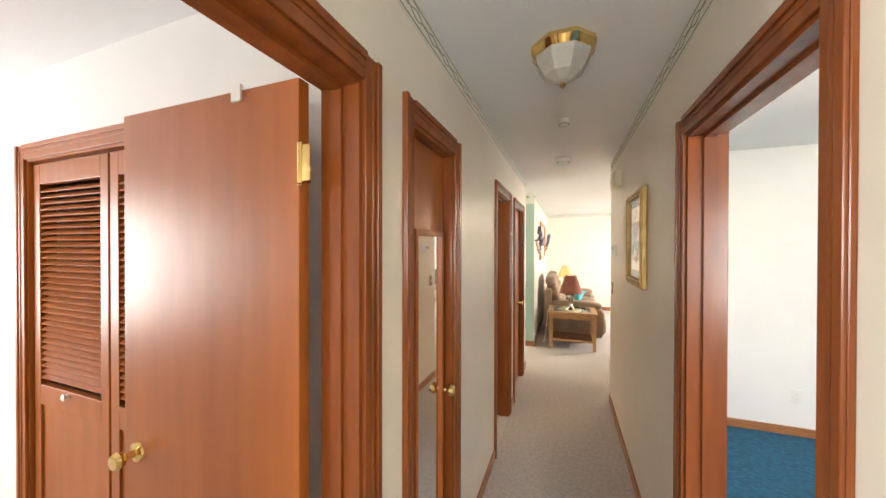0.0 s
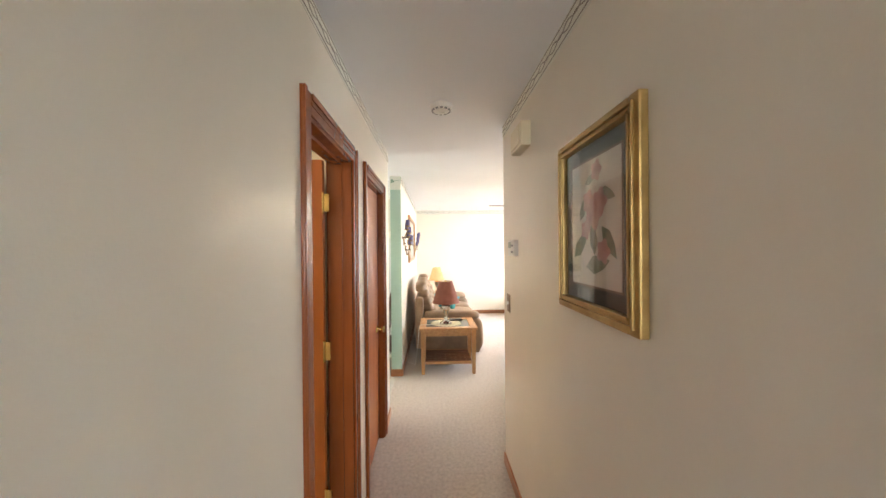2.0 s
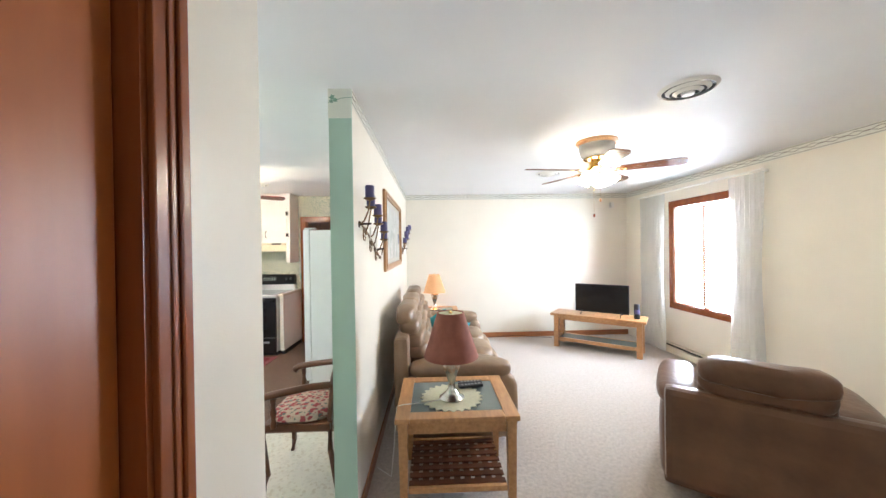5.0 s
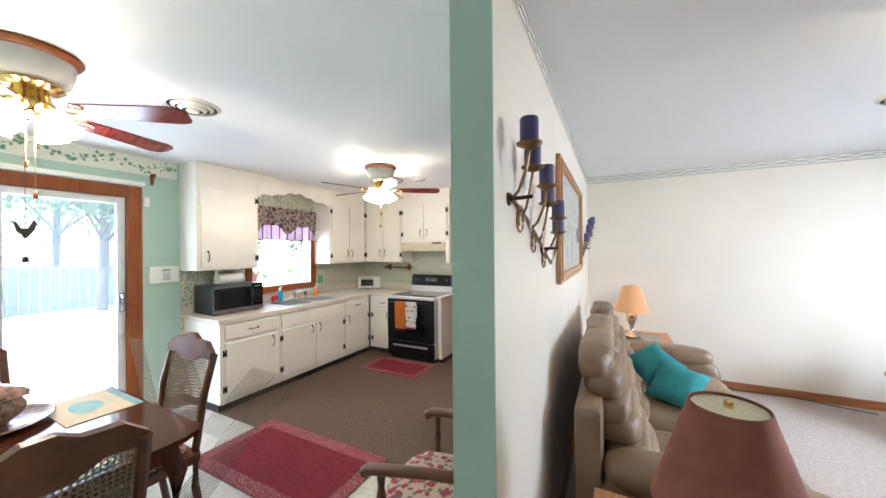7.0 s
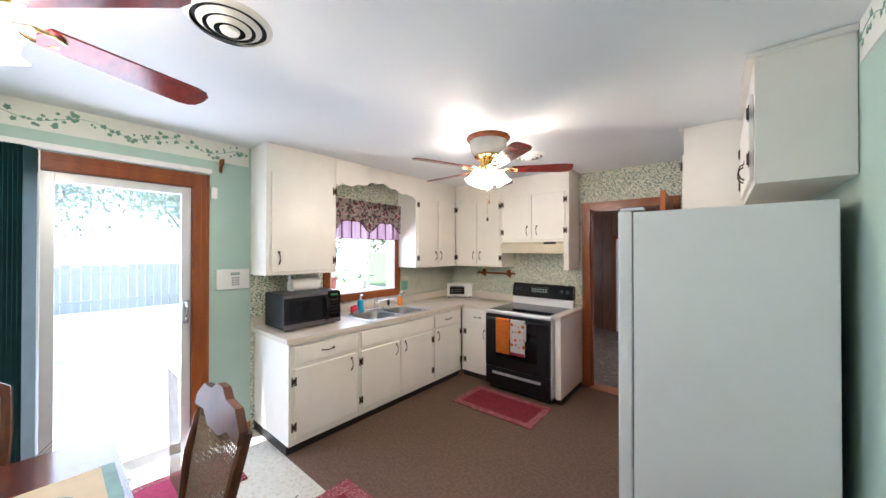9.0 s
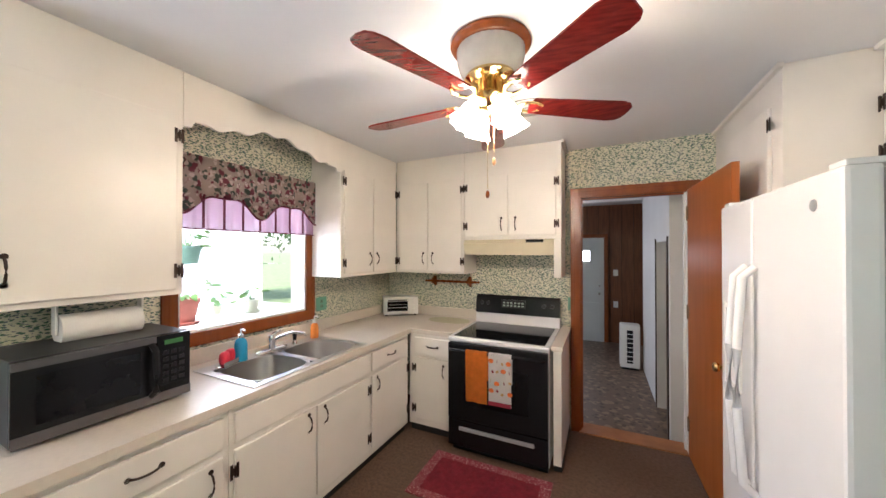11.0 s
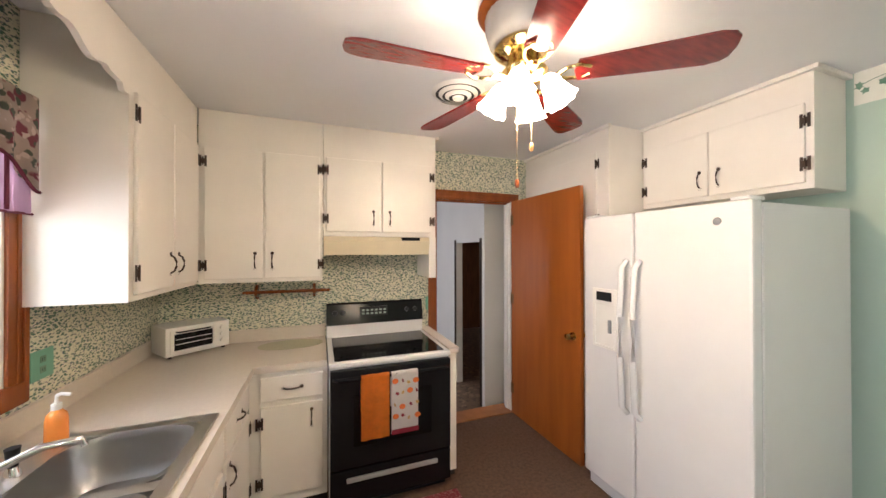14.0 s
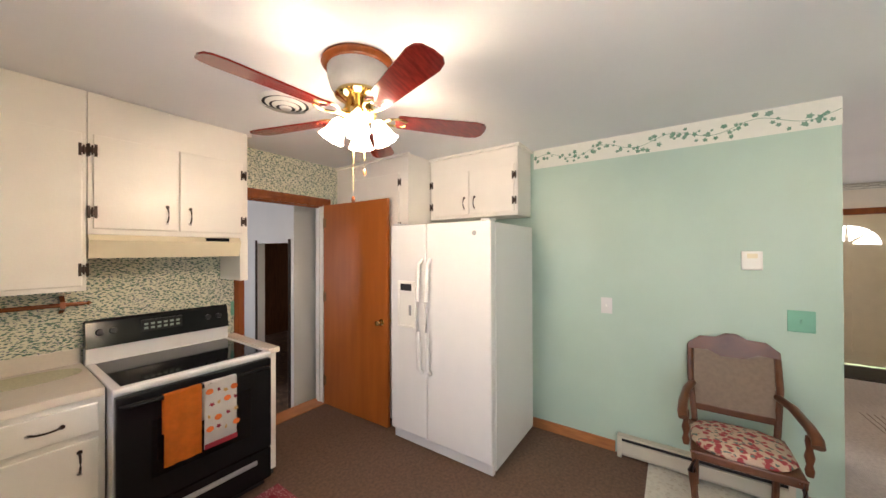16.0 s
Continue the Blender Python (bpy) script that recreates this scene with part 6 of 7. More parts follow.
framed("framed_landscape", pose(0.478, 6.95, 1.34, 0, 0, 90), 1.45, 0.75, "large wooden framed pale landscape over the sofa", M_OAK, 0.06, landscape)


def sconce(m, label, mirror=1):
    t = thing("candle_sconce", label, "sconce", m, "candle sconces")
    pts = [(0.0, 0.325), (0.14, 0.29), (0.28, 0.25), (0.42, 0.205), (0.56, 0.155), (0.70, 0.10)]
    for k, (x, z) in enumerate(pts):
        x *= mirror
        y = -0.075 if k % 2 == 0 else -0.055
        bm = bmesh.new()
        tube(bm, [(x, y, z), (x, y + 0.01, z - 0.06), (x + 0.02 * mirror, y * 0.5, z - 0.115), (x + 0.04 * mirror, -0.012, z - 0.135)], 0.005, 6)
        part("arm", bm, M_ABRASS, t, smooth=True)
        lathepart("drip_cup", [(0, 0), (0.012, 0), (0.036, 0.012), (0.038, 0.017), (0, 0.017)], M_ABRASS, t, pose(x, y, z), 20)
        lathepart("candle", [(0, 0.017), (0.027, 0.017), (0.027, 0.085), (0.024, 0.09), (0, 0.088)], M_CANDLE, t, pose(x, y, z), 20, "dark purple candle")
    for k in range(3):
        cx, cz = 0.14 + 0.21 * k, 0.13 - 0.07 * k
        tubepart("scroll", [((cx + 0.055 * math.cos(a) * (1 - a / 16)) * mirror, -0.012, cz + 0.055 * math.sin(a) * (1 - a / 16)) for a in [j * 0.45 for j in range(24)]], 0.004, M_ABRASS, t, 6)
        tubepart("crystal_drop", [((0.08 + 0.21 * k) * mirror, -0.06, 0.17 - 0.07 * k), ((0.08 + 0.21 * k) * mirror, -0.06, 0.09 - 0.07 * k)], 0.005, M_CHROME, t, 6, 0.3)
    tubepart("back_bar", [(0.02 * mirror, -0.010, 0.20), (0.25 * mirror, -0.010, 0.145), (0.50 * mirror, -0.010, 0.06), (0.76 * mirror, -0.010, -0.04)], 0.006, M_ABRASS, t)
    for x, z in ((0.04, 0.19), (0.56, 0.035)):
        tubepart("wall_mount", [(x * mirror, 0.0, z), (x * mirror, -0.075, z + 0.003)], 0.006, M_BRONZE, t)
        lathepart("mount_rose", [(0, 0), (0.022, 0), (0.018, 0.006), (0, 0.008)], M_BRONZE, t, pose(x * mirror, 0, z, 90, 0, 0), 14)


sconce(pose(0.478, 5.945, 1.51, 0, 0, 90), "antique brass wall sconce with purple candles in steps")
sconce(pose(0.478, 9.36, 1.51, 0, 0, 90), "antique brass wall sconce with purple candles beyond the picture", -1)


# ---- dining set ----
tb = thing("dining_table", "dark polished cherry dining table with clipped corners", "table", pose(-1.48, 5.30, 0))
w, d = 0.635, 0.52
clip = lambda w, d, c: [(-w + c, -d), (w - c, -d), (w - c * 0.3, -d + c * 0.3), (w, -d + c), (w, d - c), (w - c * 0.3, d - c * 0.3), (w - c, d), (-w + c, d), (-w + c * 0.3, d - c * 0.3), (-w, d - c), (-w, -d + c), (-w + c * 0.3, -d + c * 0.3)]
bm = bmesh.new()
prism(bm, clip(w, d, 0.10), 0.022, pose(0, 0, 0.738))
bmesh.ops.bevel(bm, geom=[e for e in bm.edges if abs(e.verts[0].co.z - e.verts[1].co.z) < 1e-4], offset=0.006, segments=2, affect="EDGES")
part("tabletop", bm, M_CHERRY, tb, smooth=True)
bm = bmesh.new()
prism(bm, clip(w - 0.06, d - 0.06, 0.09), 0.075, pose(0, 0, 0.663))
part("apron", bm, M_CHERRY, tb)
for sx in (-1, 1):
    for sy in (-1, 1):
        x, y = sx * (w - 0.12), sy * (d - 0.12)
        tubepart("leg", [(x, y, 0.70), (x + sx * 0.03, y + sy * 0.03, 0.58), (x + sx * 0.02, y + sy * 0.02, 0.35), (x - sx * 0.005, y - sy * 0.005, 0.12), (x + sx * 0.015, y + sy * 0.015, 0.03), (x + sx * 0.03, y + sy * 0.03, 0.0)], 0.038, M_CHERRY, tb, 10, 0.6)


def cane_chair(m, label, arms=False, high=1.06):
    """Dining chair: seat centred, the back at y = -0.22, facing +y."""
    t = thing("dining_chair", label, "chair", m, "dining chairs")
    W = 0.235
    for sx in (-1, 1):
        tubepart("back_leg", [(sx * 0.20, -0.24, 0), (sx * 0.20, -0.20, 0.25), (sx * 0.205, -0.20, 0.46), (sx * 0.225, -0.235, 0.75), (sx * 0.222, -0.29, high - 0.10)], 0.019, M_CHAIRW, t, 8)
        tubepart("front_leg", [(sx * 0.22, 0.22, 0.44), (sx * 0.235, 0.235, 0.33), (sx * 0.215, 0.215, 0.10), (sx * 0.23, 0.235, 0.0)], 0.026, M_CHAIRW, t, 8, 0.6)
    boxpart("seat_rail", (-0.24, -0.21, 0.40), (0.24, 0.235, 0.45), M_CHAIRW, t, 0.008)
    bm = bmesh.new()
    blob(bm, (0, 0.02, 0.465), (0.24, 0.225, 0.035))
    part("seat", bm, M_UPH, t, "patterned upholstered seat", True)
    tilt = lambda z: -0.205 - max(0, z - 0.5) * 0.155
    ol = [(-W, high - 0.13), (-W, high - 0.09), (-0.17, high - 0.035), (-0.08, high - 0.03), (-0.03, high), (0.03, high), (0.08, high - 0.03), (0.17, high - 0.035), (W, high - 0.09), (W, high - 0.13), (0.13, high - 0.12), (0.06, high - 0.155), (-0.06, high - 0.155), (-0.13, high - 0.12)]
    bm = bmesh.new()
    mm = pose(0, -0.275, high - 0.1) @ pose(0, 0, 0, 99, 0, 0) @ Matrix.Translation((0, -(high - 0.1), -0.014))
    prism(bm, ol, 0.028, mm)
    part("crest_rail", bm, M_CHAIRW, t, "carved crest rail")
    bm = bmesh.new()
    for k in range(5):
        x = (-0.05, -0.025, 0, 0.025, 0.05)[k]
        blob(bm, (x, -0.262 - 0.02, high - 0.065 + 0.012 * math.cos(x * 40)), (0.016, 0.008, 0.014), None, 1, 1.0)
    part("carved_flower", bm, M_CHAIRW, t, smooth=True)
    z0, z1 = 0.56, high - 0.11
    boxpart("lower_back_rail", (-0.20, tilt(0.55) - 0.012, 0.53), (0.20, tilt(0.55) + 0.012, 0.575), M_CHAIRW, t, 0.006)
    if arms:
        bm = bmesh.new()
        bx(bm, (-0.205, -0.012, 0), (0.205, 0.012, z1 - z0 + 0.01), 0.006, pose(0, tilt(z0), z0, 9, 0, 0))
        part("back_panel", bm, M_GREYUPH, t, "taupe back panel")
    else:
        bm = bmesh.new()
        q = pose(0, tilt(z0), z0, 8.8, 0, 0)
        for k in range(27):
            x = -0.20 + 0.0154 * k
            bx(bm, (x - 0.0022, -0.001, 0), (x + 0.0022, 0.001, z1 - z0), 0, q)
        for k in range(26):
            z = 0.0155 * k
            bx(bm, (-0.205, -0.0028, z - 0.002), (0.205, -0.0012, z + 0.002), 0, q)
        for s in (-1, 1):
            for k in range(-22, 24):
                c0, ln = 0.018 * k, 0.60
                u0, u1 = 0.0, z1 - z0
                for lim in (-0.203, 0.203):
                    u = (lim - c0) / s
                    if s * (lim) > s * c0 and ((lim > 0) == (s > 0)):
                        u1 = min(u1, u)
                    else:
                        u0 = max(u0, u)
                if u1 - u0 > 0.02:
                    a, b = Vector((c0 + s * u0, 0, u0)), Vector((c0 + s * u1, 0, u1))
                    tube(bm, [q @ (a + Vector((0, 0.0015, 0))), q @ (b + Vector((0, 0.0015, 0)))], 0.0016, 3)
        tagged(part("cane_back", bm, M_CANE, t, "woven cane back"), kind="stuff")
    if arms:
        for sx in (-1, 1):
            tubepart("armrest", [(sx * 0.215, -0.23, 0.70), (sx * 0.25, -0.08, 0.70), (sx * 0.275, 0.10, 0.675), (sx * 0.28, 0.20, 0.655), (sx * 0.275, 0.23, 0.63)], 0.023, M_CHAIRW, t, 10, 1.15)
            lathepart("arm_post", [(0.016, 0), (0.020, 0.03), (0.013, 0.06), (0.022, 0.10), (0.014, 0.14), (0.019, 0.18), (0.016, 0.21)], M_CHAIRW, t, pose(sx * 0.262, 0.15, 0.44), 12)
    return t


ch = cane_chair(pose(-1.49, 5.77, 0, 0, 0, 180), "brown wooden cane-backed dining chair with a carved crest")
copy_thing(ch, pose(-2.16, 5.30, 0, 0, 0, -90))
copy_thing(ch, pose(-0.86, 5.26, 0, 0, 0, 90))
cane_chair(pose(0.042, 6.335, 0, 0, 0, 90) @ Matrix.Scale(0.96, 4), "brown wooden armchair with a diamond-patterned seat by the green wall", True, 1.06)

tu = thing("tureen", "ornate pinkish ceramic tureen with a rose finial", "tureen", pose(-1.70, 5.36, 0.761) @ Matrix.Scale(0.9, 4))
lathepart("platter", [(0, 0.004), (0.10, 0.0), (0.17, 0.012), (0.215, 0.03), (0.21, 0.034), (0.16, 0.02), (0.09, 0.012), (0, 0.012)], M_CERAM, tu, None, 40)
bm = bmesh.new()
n = 40
rings = [[bm.verts.new((r * (1 + 0.08 * abs(math.sin(4.5 * a))) * math.cos(a), r * 0.82 * (1 + 0.08 * abs(math.sin(4.5 * a))) * math.sin(a), z)) for a in [2 * math.pi * k / n for k in range(n)]] for r, z in ((0.06, 0.012), (0.075, 0.03), (0.125, 0.075), (0.135, 0.11), (0.115, 0.145), (0.125, 0.155))]
for a, b in zip(rings, rings[1:]):
    for k in range(n):
        bm.faces.new((a[k], a[(k + 1) % n], b[(k + 1) % n], b[k]))
part("bowl", bm, M_CERAM, tu, smooth=True)
lathepart("lid", [(0.128, 0.155), (0.11, 0.18), (0.07, 0.20), (0.035, 0.215), (0.03, 0.235), (0, 0.24)], M_CERAM, tu, None, 30)
bm = bmesh.new()
for k in range(7):
    blob(bm, (0.016 * math.cos(k * 0.9), 0.016 * math.sin(k * 0.9), 0.245 + 0.004 * (k % 3)), (0.014, 0.014, 0.012), None, 1, 1.0)
part("rose_finial", bm, M_ROSE, tu, "red ceramic rose finial", True)
for s in (-1, 1):
    tubepart("handle", [(s * 0.125, 0, 0.13), (s * 0.175, 0, 0.145), (s * 0.18, 0, 0.09), (s * 0.13, 0, 0.065)], 0.011, M_CERAM, tu)
for k in range(6):
    bm = bmesh.new()
    prism(bm, leaf_outline(0.05), 0.006, pose(0.10 * math.cos(k * 1.05), 0.09 * math.sin(k * 1.05), 0.165, 18, 10, 60 * k))
    part("leaf_ornament", bm, M_CERAM, tu)


def placemat(m):
    t = thing("placemat", "cream placemat with a blue-green printed oval", "placemat", m, "placemats")
    boxpart("mat", (-0.20, -0.14, 0), (0.20, 0.14, 0.003), M_PM, t, 0.001)
    boxpart("edge_band", (-0.20, -0.14, 0.003), (0.20, -0.105, 0.0036), M_PMB, t)
    bm = bmesh.new()
    prism(bm, [(0.10 * math.cos(a) * (1 + 0.1 * math.sin(3 * a)), 0.06 * math.sin(a)) for a in [6.283 * k / 30 for k in range(30)]], 0.0008, pose(0, 0.02, 0.003))
    part("printed_oval", bm, M_PMB, t)


placemat(pose(-1.62, 5.66, 0.761, 0, 0, 180))
placemat(pose(-1.02, 5.32, 0.761, 0, 0, 90))
placemat(pose(-1.98, 5.30, 0.761, 0, 0, -90))


# ---- living room ----
def lamp(m, label, shade_mat, base_mat, s=1.0):
    t = thing("table_lamp", label, "lamp", m, "table lamps")
    lathepart("base", [(0, 0), (0.075, 0), (0.08, 0.008), (0.05, 0.03), (0.025, 0.06), (0.02, 0.10), (0.035, 0.15), (0.055, 0.20), (0.058, 0.235), (0.035, 0.265), (0.03, 0.28), (0.014, 0.29), (0.01, 0.34), (0, 0.34)], base_mat, t, None, 28, "ornate silver base")
    bm = bmesh.new()
    n = 36
    o, i = [(0.175, 0.27), (0.165, 0.30), (0.085, 0.55)], [(0.082, 0.55), (0.162, 0.30), (0.172, 0.27)]
    rings = [[bm.verts.new((r * math.cos(2 * math.pi * k / n), r * math.sin(2 * math.pi * k / n), z)) for k in range(n)] for r, z in o + i]
    for a, b in zip(rings, rings[1:] + rings[:1]):
        for k in range(n):
            bm.faces.new((a[k], a[(k + 1) % n], b[(k + 1) % n], b[k]))
    sh = part("shade", bm, shade_mat, t, "tapered fabric shade", True)
    bm = bmesh.new()
    lathe(bm, [(0, 0.54), (0.08, 0.54), (0.08, 0.543), (0, 0.543)], None, 20)
    part("shade_top", bm, M_DOILY, sh)
    lathepart("finial", [(0, 0.54), (0.012, 0.543), (0.01, 0.56), (0, 0.565)], M_BRASS, t, None, 10)
    return t


def end_table(m, label):
    t = thing("end_table", label, "table", m, "end tables")
    w, d, h = 0.36, 0.305, 0.58
    for a, b in (((-w, -d, h - 0.03), (-w + 0.085, d, h)), ((w - 0.085, -d, h - 0.03), (w, d, h)), ((-w + 0.085, -d, h - 0.03), (w - 0.085, -d + 0.085, h)), ((-w + 0.085, d - 0.085, h - 0.03), (w - 0.085, d, h))):
        boxpart("top_rail", a, b, M_OAK, t, 0.005)
    boxpart("inset", (-w + 0.085, -d + 0.085, h - 0.022), (w - 0.085, d - 0.085, h - 0.006), M_TGLASS, t, label="grey glass inset")
    for sx in (-1, 1):
        for sy in (-1, 1):
            bm = bmesh.new()
            v = bx(bm, (-0.028, -0.028, 0), (0.028, 0.028, h - 0.03))
            for q in v:
                if q.co.z < 0.01:
                    q.co.x *= 0.7
                    q.co.y *= 0.7
            bmesh.ops.transform(bm, matrix=pose(sx * (w - 0.045), sy * (d - 0.045), 0), verts=bm.verts)
            part("leg", bm, M_OAK, t)
        boxpart("apron", (sx * (w - 0.055) - 0.01, -d + 0.07, h - 0.11), (sx * (w - 0.055) + 0.01, d - 0.07, h - 0.03), M_OAK, t)
    for sy in (-1, 1):
        boxpart("apron", (-w + 0.07, sy * (d - 0.055) - 0.01, h - 0.11), (w - 0.07, sy * (d - 0.055) + 0.01, h - 0.03), M_OAK, t)
        boxpart("shelf_rail", (-w + 0.07, sy * (d - 0.06) - 0.012, 0.12), (w - 0.07, sy * (d - 0.06) + 0.012, 0.15), M_OAK, t)
    for k in range(9):
        x = -w + 0.105 + k * 0.064
        boxpart("shelf_slat", (x - 0.02, -d + 0.07, 0.132), (x + 0.02, d - 0.07, 0.142), M_CHAIRW, t)
    for k in range(7):
        y = -d + 0.10 + k * 0.068
        boxpart("shelf_slat", (-w + 0.07, y - 0.02, 0.143), (w - 0.07, y + 0.02, 0.150), M_CHAIRW, t)
    return t


end_table(pose(1.05, 6.14, 0), "oak end table with a glass inset and slatted shelf")
end_table(pose(0.95, 9.15, 0), "oak end table in the corner beyond the sofa")
bm = bmesh.new()
prism(bm, [((0.19 + 0.012 * math.cos(24 * a)) * math.cos(a), (0.19 + 0.012 * math.cos(24 * a)) * math.sin(a)) for a in [6.283 * k / 192 for k in range(192)]], 0.003, pose(1.03, 6.10, 0.581))
tagged(part("doily", bm, M_DOILY), "round cream crocheted doily on the end table", "doily")
M_SILVER = mat("tarnished_silver", (0.62, 0.61, 0.57), 0.22, 1.0, col2=(0.40, 0.39, 0.36), scale=22)
lamp(pose(1.03, 6.08, 0.585), "silver table lamp with an unlit rust-coloured shade", M_SHADE, M_SILVER)
lamp(pose(0.945, 9.15, 0.581), "silver table lamp with a glowing amber shade", M_SHADELIT, M_SILVER)
bulb = new("table_lamp_bulb", bpy.data.lights.new("table_lamp_bulb", "POINT"))
bulb.data.energy, bulb.data.color, bulb.data.shadow_soft_size = 2.5, (1.0, 0.62, 0.28), 0.04
bulb.location = (0.945, 9.15, 1.06)
for k, (x, y, a) in enumerate(((1.17, 6.24, 10), (1.17, 6.29, 4))):
    t = thing("remote_control", "black remote control on the end table", "remote", pose(x, y, 0.585, 0, 0, a), "remotes")
    boxpart("case", (-0.085, -0.022, 0), (0.085, 0.022, 0.018), M_BLKPL, t, 0.005)
    for j in range(6):
        boxpart("button", (-0.065 + 0.024 * j, -0.008, 0.018), (-0.052 + 0.024 * j, 0.008, 0.020), M_GREYPL, t)
tubepart("lamp_cord", [(0.98, 6.06, 0.588), (0.86, 6.02, 0.588), (0.72, 6.0, 0.587), (0.685, 6.0, 0.575), (0.66, 6.05, 0.3), (0.62, 6.2, 0.01), (0.51, 6.3, 0.01)], 0.003, M_WPLAS)
tagged(bpy.data.objects["lamp_cord"], "thin white lamp cord running down behind the table", "cord")


def sofa(m, seats, label, leather, name="sofa", depth=1.08, back=1.0):
    """Reclining seat: x along its length, facing +y, back at y = 0."""
    t = thing(name, label, "sofa" if seats > 1 else "armchair", m)
    sw = 0.60 if seats > 1 else 0.58
    aw = 0.20
    L = seats * sw + 2 * aw
    boxpart("base", (0.03, 0.10, 0.04), (L - 0.03, depth - 0.08, 0.34), leather, t, 0.03)
    boxpart("back_shell", (0.04, 0.0, 0.10), (L - 0.04, 0.12, back - 0.16), leather, t, 0.04)
    for x in (0.0, L - aw):
        bm = bmesh.new()
        blob(bm, (x + aw / 2, depth / 2 + 0.02, 0.30), (aw / 2, depth / 2 - 0.05, 0.28), None, 3, 0.45)
        blob(bm, (x + aw / 2, depth / 2 + 0.02, 0.58), (aw / 2 + 0.02, depth / 2 - 0.10, 0.075), None, 3, 0.6)
        part("arm", bm, leather, t, "padded rolled arm", True)
    for k in range(seats):
        c = aw + sw * (k + 0.5)
        bm = bmesh.new()
        blob(bm, (c, depth * 0.58, 0.41), (sw / 2 - 0.004, depth * 0.36, 0.085), None, 3, 0.5)
        part("seat_cushion", bm, leather, t, smooth=True)
        bm = bmesh.new()
        blob(bm, (c, depth - 0.06, 0.22), (sw / 2 - 0.006, 0.07, 0.17), None, 3, 0.5)
        part("footrest", bm, leather, t, smooth=True)
        for j in range(6):
            bm = bmesh.new()
            z = 0.47 + j * (back - 0.50) / 5
            y = 0.25 - 0.17 * j / 5
            blob(bm, (c, y, z), (sw / 2 - 0.003, 0.125 - 0.008 * j, 0.078), pose(0, 0, 0), 3, 0.55)
            for v in bm.verts:
                v.co.y += 0.006 * math.sin(v.co.x * 46 + v.co.z * 9 + j) + 0.006 * math.sin(v.co.x * 23 + 2 * j)
                v.co.z += 0.008 * math.sin(v.co.x * 17 + 3 * j)
            part("back_roll", bm, leather, t, "plump horizontal back roll", True)
    return t


sofa(pose(0.60, 8.72, 0, 0, 0, -90), 3, "tan leather reclining sofa along the partition wall", M_LEATHER, depth=1.02)
sofa(pose(2.28, 5.95, 0, 0, 0, -38), 1, "brown leather recliner facing the television", M_LEATHER2, "recliner", 0.92, 0.84)
for m, label in ((pose(1.03, 7.95, 0.66, 20, -28, 25), "bright teal throw pillow on the sofa"), (pose(1.15, 7.72, 0.60, 10, -40, 60), "dark teal throw pillow on the sofa")):
    bm = bmesh.new()
    v = bmesh.ops.create_grid(bm, x_segments=12, y_segments=12, size=0.155)["verts"]
    top = bmesh.ops.duplicate(bm, geom=bm.faces[:])["geom"]
    tops = {e for e in top if isinstance(e, bmesh.types.BMVert)}
    for q in bm.verts:
        u, w2 = q.co.x / 0.155, q.co.y / 0.155
        bulge = 0.075 * (max(0.0, 1 - u ** 4) * max(0.0, 1 - w2 ** 4)) ** 0.6
        q.co.z = bulge if q in tops else -bulge
        q.co.x *= 1 - 0.10 * (1 - w2 * w2) * abs(u)
        q.co.y *= 1 - 0.10 * (1 - u * u) * abs(w2)
    bmesh.ops.remove_doubles(bm, verts=bm.verts[:], dist=0.0005)
    o = part("throw_pillow", bm, M_TEAL, smooth=True)
    o.matrix_basis = m
    tagged(o, label, "pillow")

tv = thing("television_stand", "long oak television stand with a lower glass shelf", "tv stand", pose(2.79, 9.02, 0, 0, 0, -37.5))
boxpart("top", (-0.05, -0.03, 0.48), (1.22, 0.40, 0.515), M_OAK, tv, 0.006)
for x in (0.03, 1.14):
    for y in (0.03, 0.34):
        boxpart("leg", (x - 0.035, y - 0.035, 0), (x + 0.035, y + 0.035, 0.48), M_OAK, tv, 0.004)
    boxpart("side_rail", (x - 0.015, 0.065, 0.10), (x + 0.015, 0.305, 0.15), M_OAK, tv)
for y in (0.03, 0.34):
    boxpart("apron", (0.065, y - 0.012, 0.42), (1.105, y + 0.012, 0.48), M_OAK, tv)
    boxpart("shelf_rail", (0.065, y - 0.015, 0.10), (1.105, y + 0.015, 0.145), M_OAK, tv)
boxpart("glass_shelf", (0.066, 0.046, 0.132), (1.104, 0.324, 0.142), M_TGLASS, tv)
te = thing("television", "flat black television switched off on the oak stand", "television", PLACES[tv] @ pose(0.27, 0.20, 0.516))
boxpart("bezel", (0.0, 0.0, 0.03), (0.73, 0.03, 0.45), M_BLKPL, te, 0.004)
boxpart("screen", (0.012, -0.002, 0.05), (0.718, 0.0, 0.438), M_SCREEN, te)
for x in (0.10, 0.63):
    tubepart("stand_foot", [(x, -0.10, 0.006), (x, 0.0, 0.05), (x, 0.03, 0.06), (x, 0.11, 0.006)], 0.008, M_BLKPL, te)
t = thing("drink_can", "slim dark can with a blue band on the stand", "can", PLACES[tv] @ pose(1.10, 0.15, 0.516))
lathepart("body", [(0, 0), (0.035, 0), (0.037, 0.01), (0.037, 0.19), (0.03, 0.205), (0, 0.205)], M_BLKPL, t)
lathepart("band", [(0.0376, 0.07), (0.0376, 0.13)], M_CANDLE, t)
tubepart("power_cable", [(2.9, 9.45, 0.012), (2.6, 9.52, 0.012), (2.3, 9.50, 0.05), (2.0, 9.55, 0.02), (1.7, 9.54, 0.012)], 0.004, M_BLKPL)
tagged(bpy.data.objects["power_cable"], "black power cable lying along the baseboard", "cable")
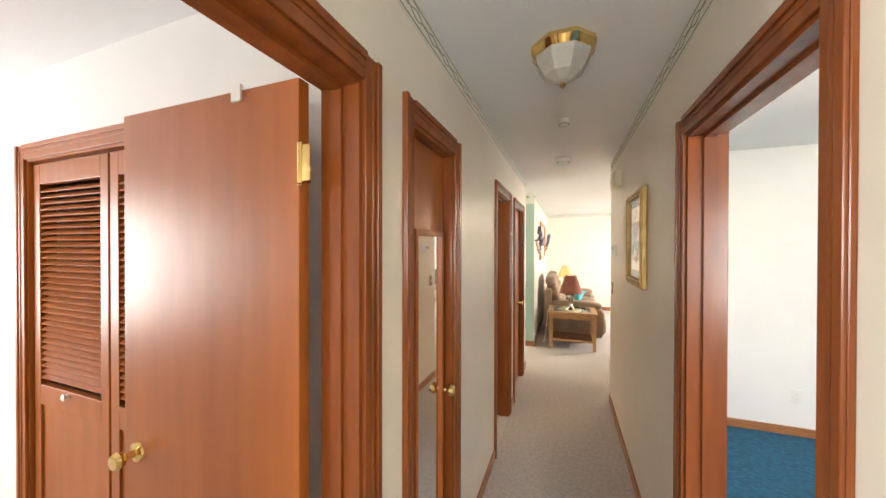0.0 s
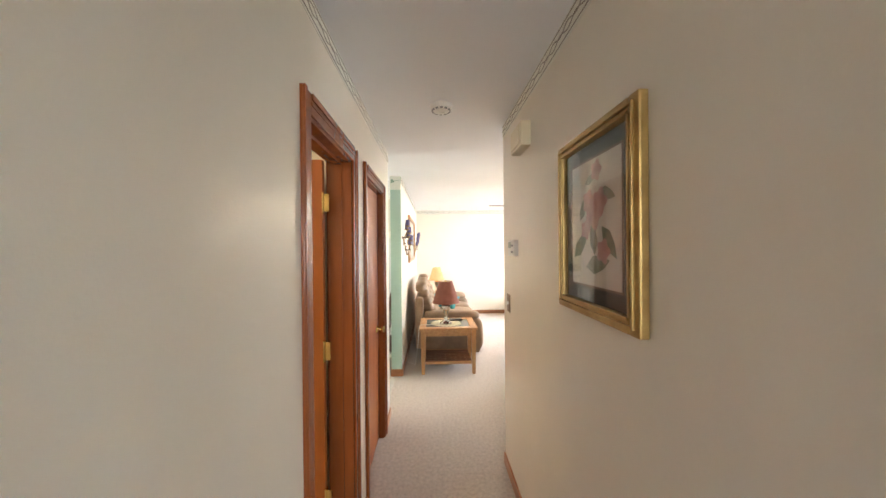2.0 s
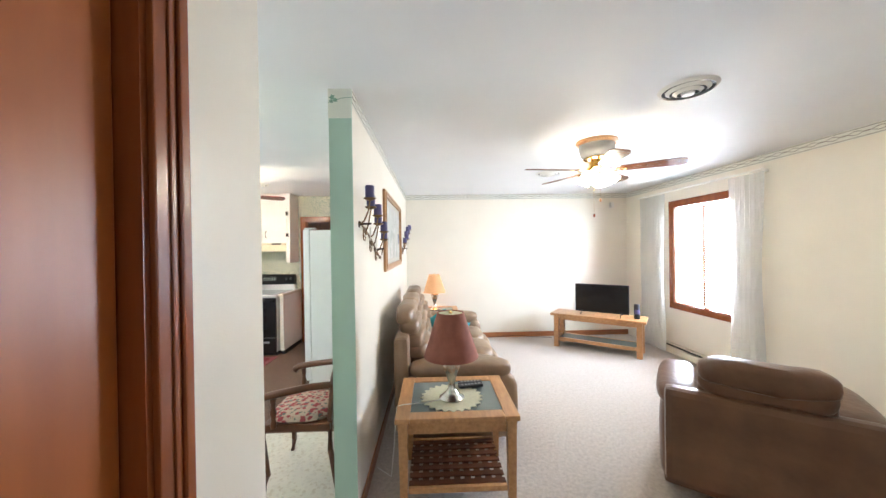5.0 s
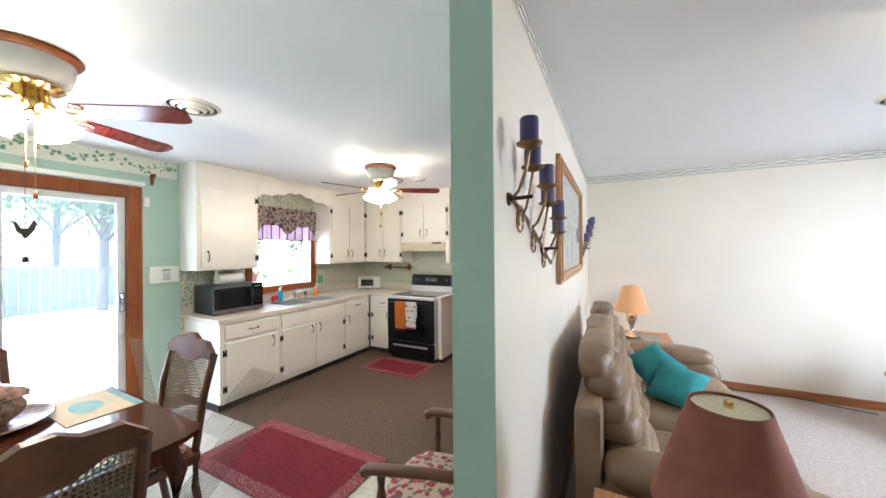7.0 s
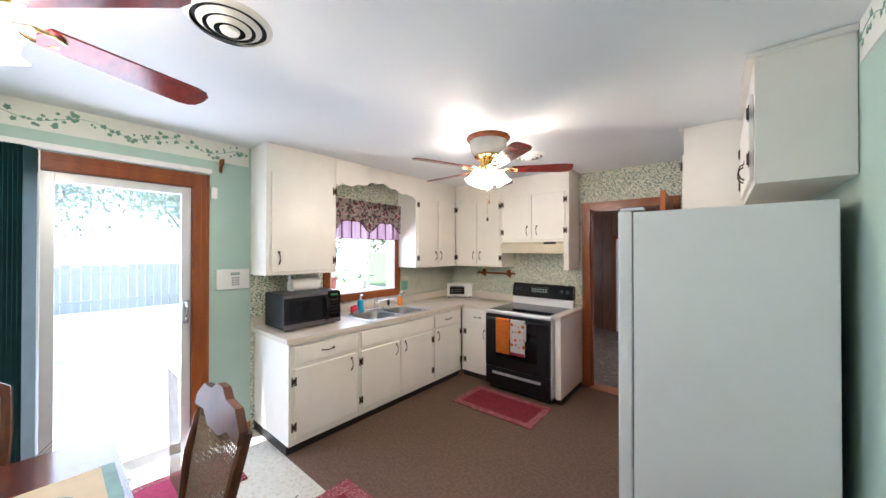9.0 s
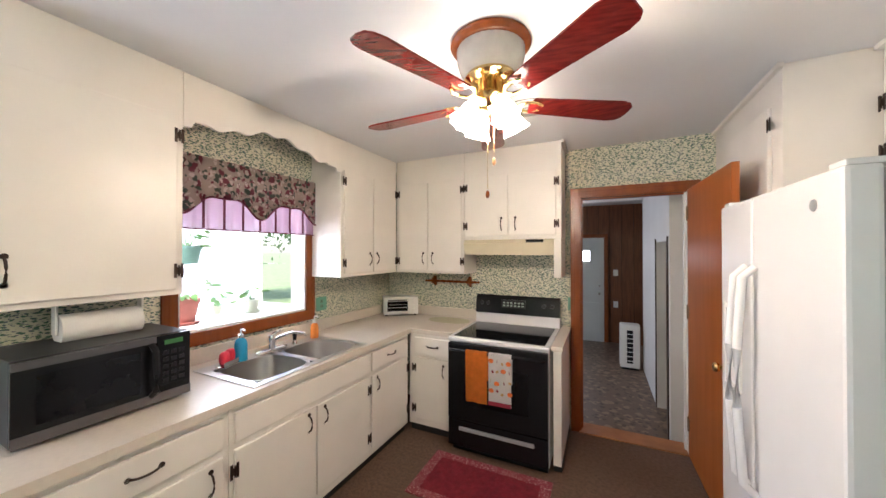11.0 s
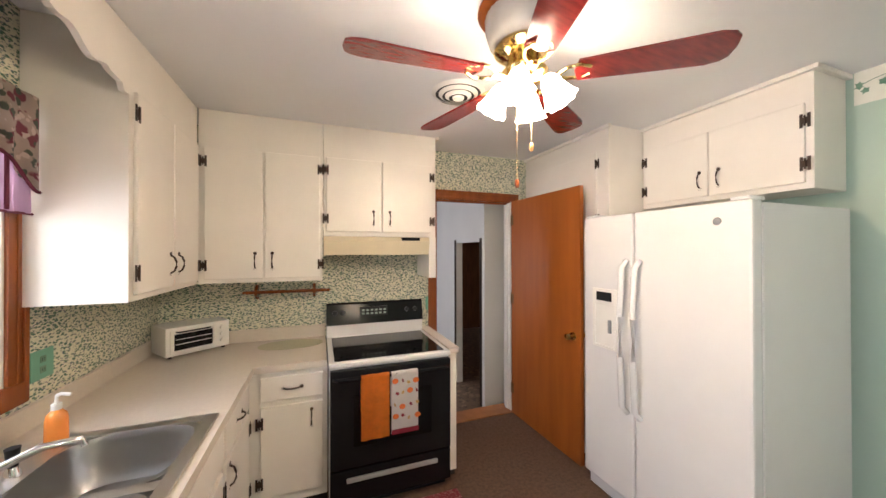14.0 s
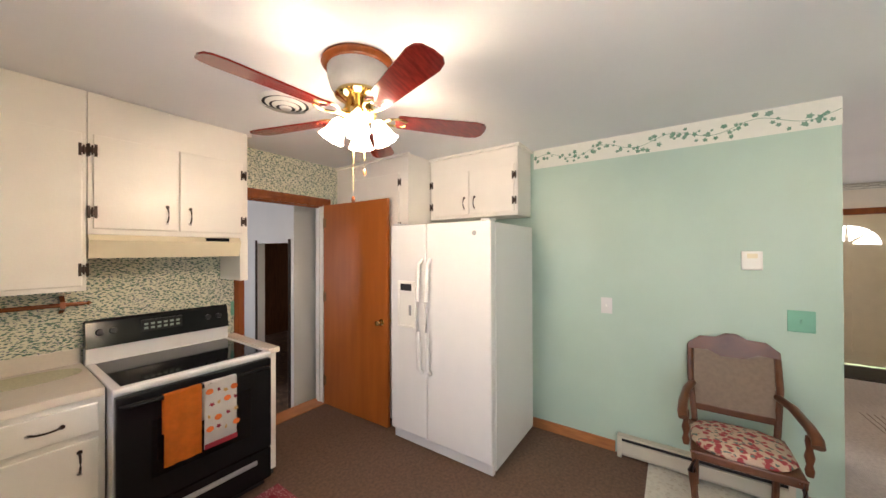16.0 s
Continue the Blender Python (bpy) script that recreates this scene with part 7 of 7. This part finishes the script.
t = thing("motion_detector", "small white corner sensor below the border", "sensor", pose(4.03, 9.6, 2.24))
boxpart("body", (-0.03, -0.05, -0.04), (0.03, 0, 0.05), M_WPLAS, t, 0.008)
boxpart("bracket", (-0.05, -0.025, -0.055), (0.0, 0.0, -0.04), M_WPLAS, t, 0.003)


def heater(m, length, label):
    t = thing("baseboard_heater", label, "heater", m, "baseboard heaters")
    bm = bmesh.new()
    prism(bm, [(0, 0.02), (0.055, 0.02), (0.062, 0.04), (0.062, 0.115), (0.05, 0.12), (0.0, 0.12)], length, pose(0, 0, 0) @ pose(0, 0, 0, 90, 0, -90) @ Matrix.Translation((0, 0, -length)))
    part("front_cover", bm, M_HEAT, t)
    boxpart("air_slot", (0.03, -0.050, 0.121), (length - 0.03, -0.004, 0.145), M_BLKPL, t)
    boxpart("top_lip", (0, -0.060, 0.146), (length, 0, 0.160), M_HEAT, t, 0.003)
    for x in (0.0, length - 0.03):
        boxpart("end_cap", (x, -0.064, 0.0), (x + 0.03, 0, 0.162), M_HEAT, t, 0.003)


heater(pose(0.35, 7.0, 0, 0, 0, -90), 0.95, "beige electric baseboard heater on the green wall")
heater(pose(4.3, 8.98, 0, 0, 0, -90), 2.9, "long beige electric baseboard heater under the window")

# ---- utility room ----
ud = thing("utility_door", "pale green-white door with a fanlight in the paneled wall", "door", pose(-1.80, 13.58, -0.18))
boxpart("leaf", (0, -0.03, 0), (0.80, 0.0, 2.0), M_DOORW, ud, 0.003)
# same emissive pane, daylight put into its material
boxpart("fanlight", (0.25, -0.034, 1.55), (0.55, -0.03, 1.75), M_FAN, ud)
for x0, x1 in ((0.10, 0.37), (0.44, 0.71)):
    for z0, z1 in ((0.15, 0.75), (0.85, 1.40)):
        boxpart("panel", (x0, -0.04, z0), (x1, -0.03, z1), M_DOORW, ud, 0.006)
for z in (0.93, 1.08):
    lathepart("door_knob", [(0, 0), (0.025, 0), (0.012, 0.02), (0.026, 0.04), (0.02, 0.06), (0, 0.062)], M_CHROME, ud, pose(0.72, -0.03, z, 90, 0, 0), 14)
for a, b in (((-0.07, -0.02, 0), (0, 0.01, 2.07)), ((0.80, -0.02, 0), (0.87, 0.01, 2.07)), ((0, -0.02, 2.0), (0.80, 0.01, 2.07))):
    boxpart("casing", a, b, M_TRIM, ud)
plate("light_switch", pose(-0.80, 13.6, 1.15), 0.08, 0.12, M_WPLAS, "white light switch on the paneled wall", "switch")
plate("outlet", pose(-0.80, 13.6, 0.55), 0.08, 0.12, M_WPLAS, "white outlet on the paneled wall", "outlet", "outlet")
for k in range(14):
    structure("trim_panel_groove_%d" % (k + 1), (-3.1 + 0.2 * k, 13.592, -0.18), (-3.092 + 0.2 * k, 13.601, H), M_BRONZE, "groove of the wood paneling")
hh = thing("space_heater", "white upright space heater with a dark grille", "heater", pose(-0.80, 12.05, -0.18))
boxpart("body", (0, 0, 0.03), (0.26, 0.20, 0.66), M_WPLAS, hh, 0.02)
boxpart("side_grille", (0.09, -0.006, 0.10), (0.17, 0.0, 0.58), M_BLKPL, hh)
for k in range(7):
    boxpart("grille_bar", (0.085, -0.010, 0.13 + 0.065 * k), (0.175, -0.005, 0.14 + 0.065 * k), M_WPLAS, hh)
boxpart("base", (0.02, 0.01, 0.001), (0.24, 0.19, 0.03), M_BLKPL, hh)
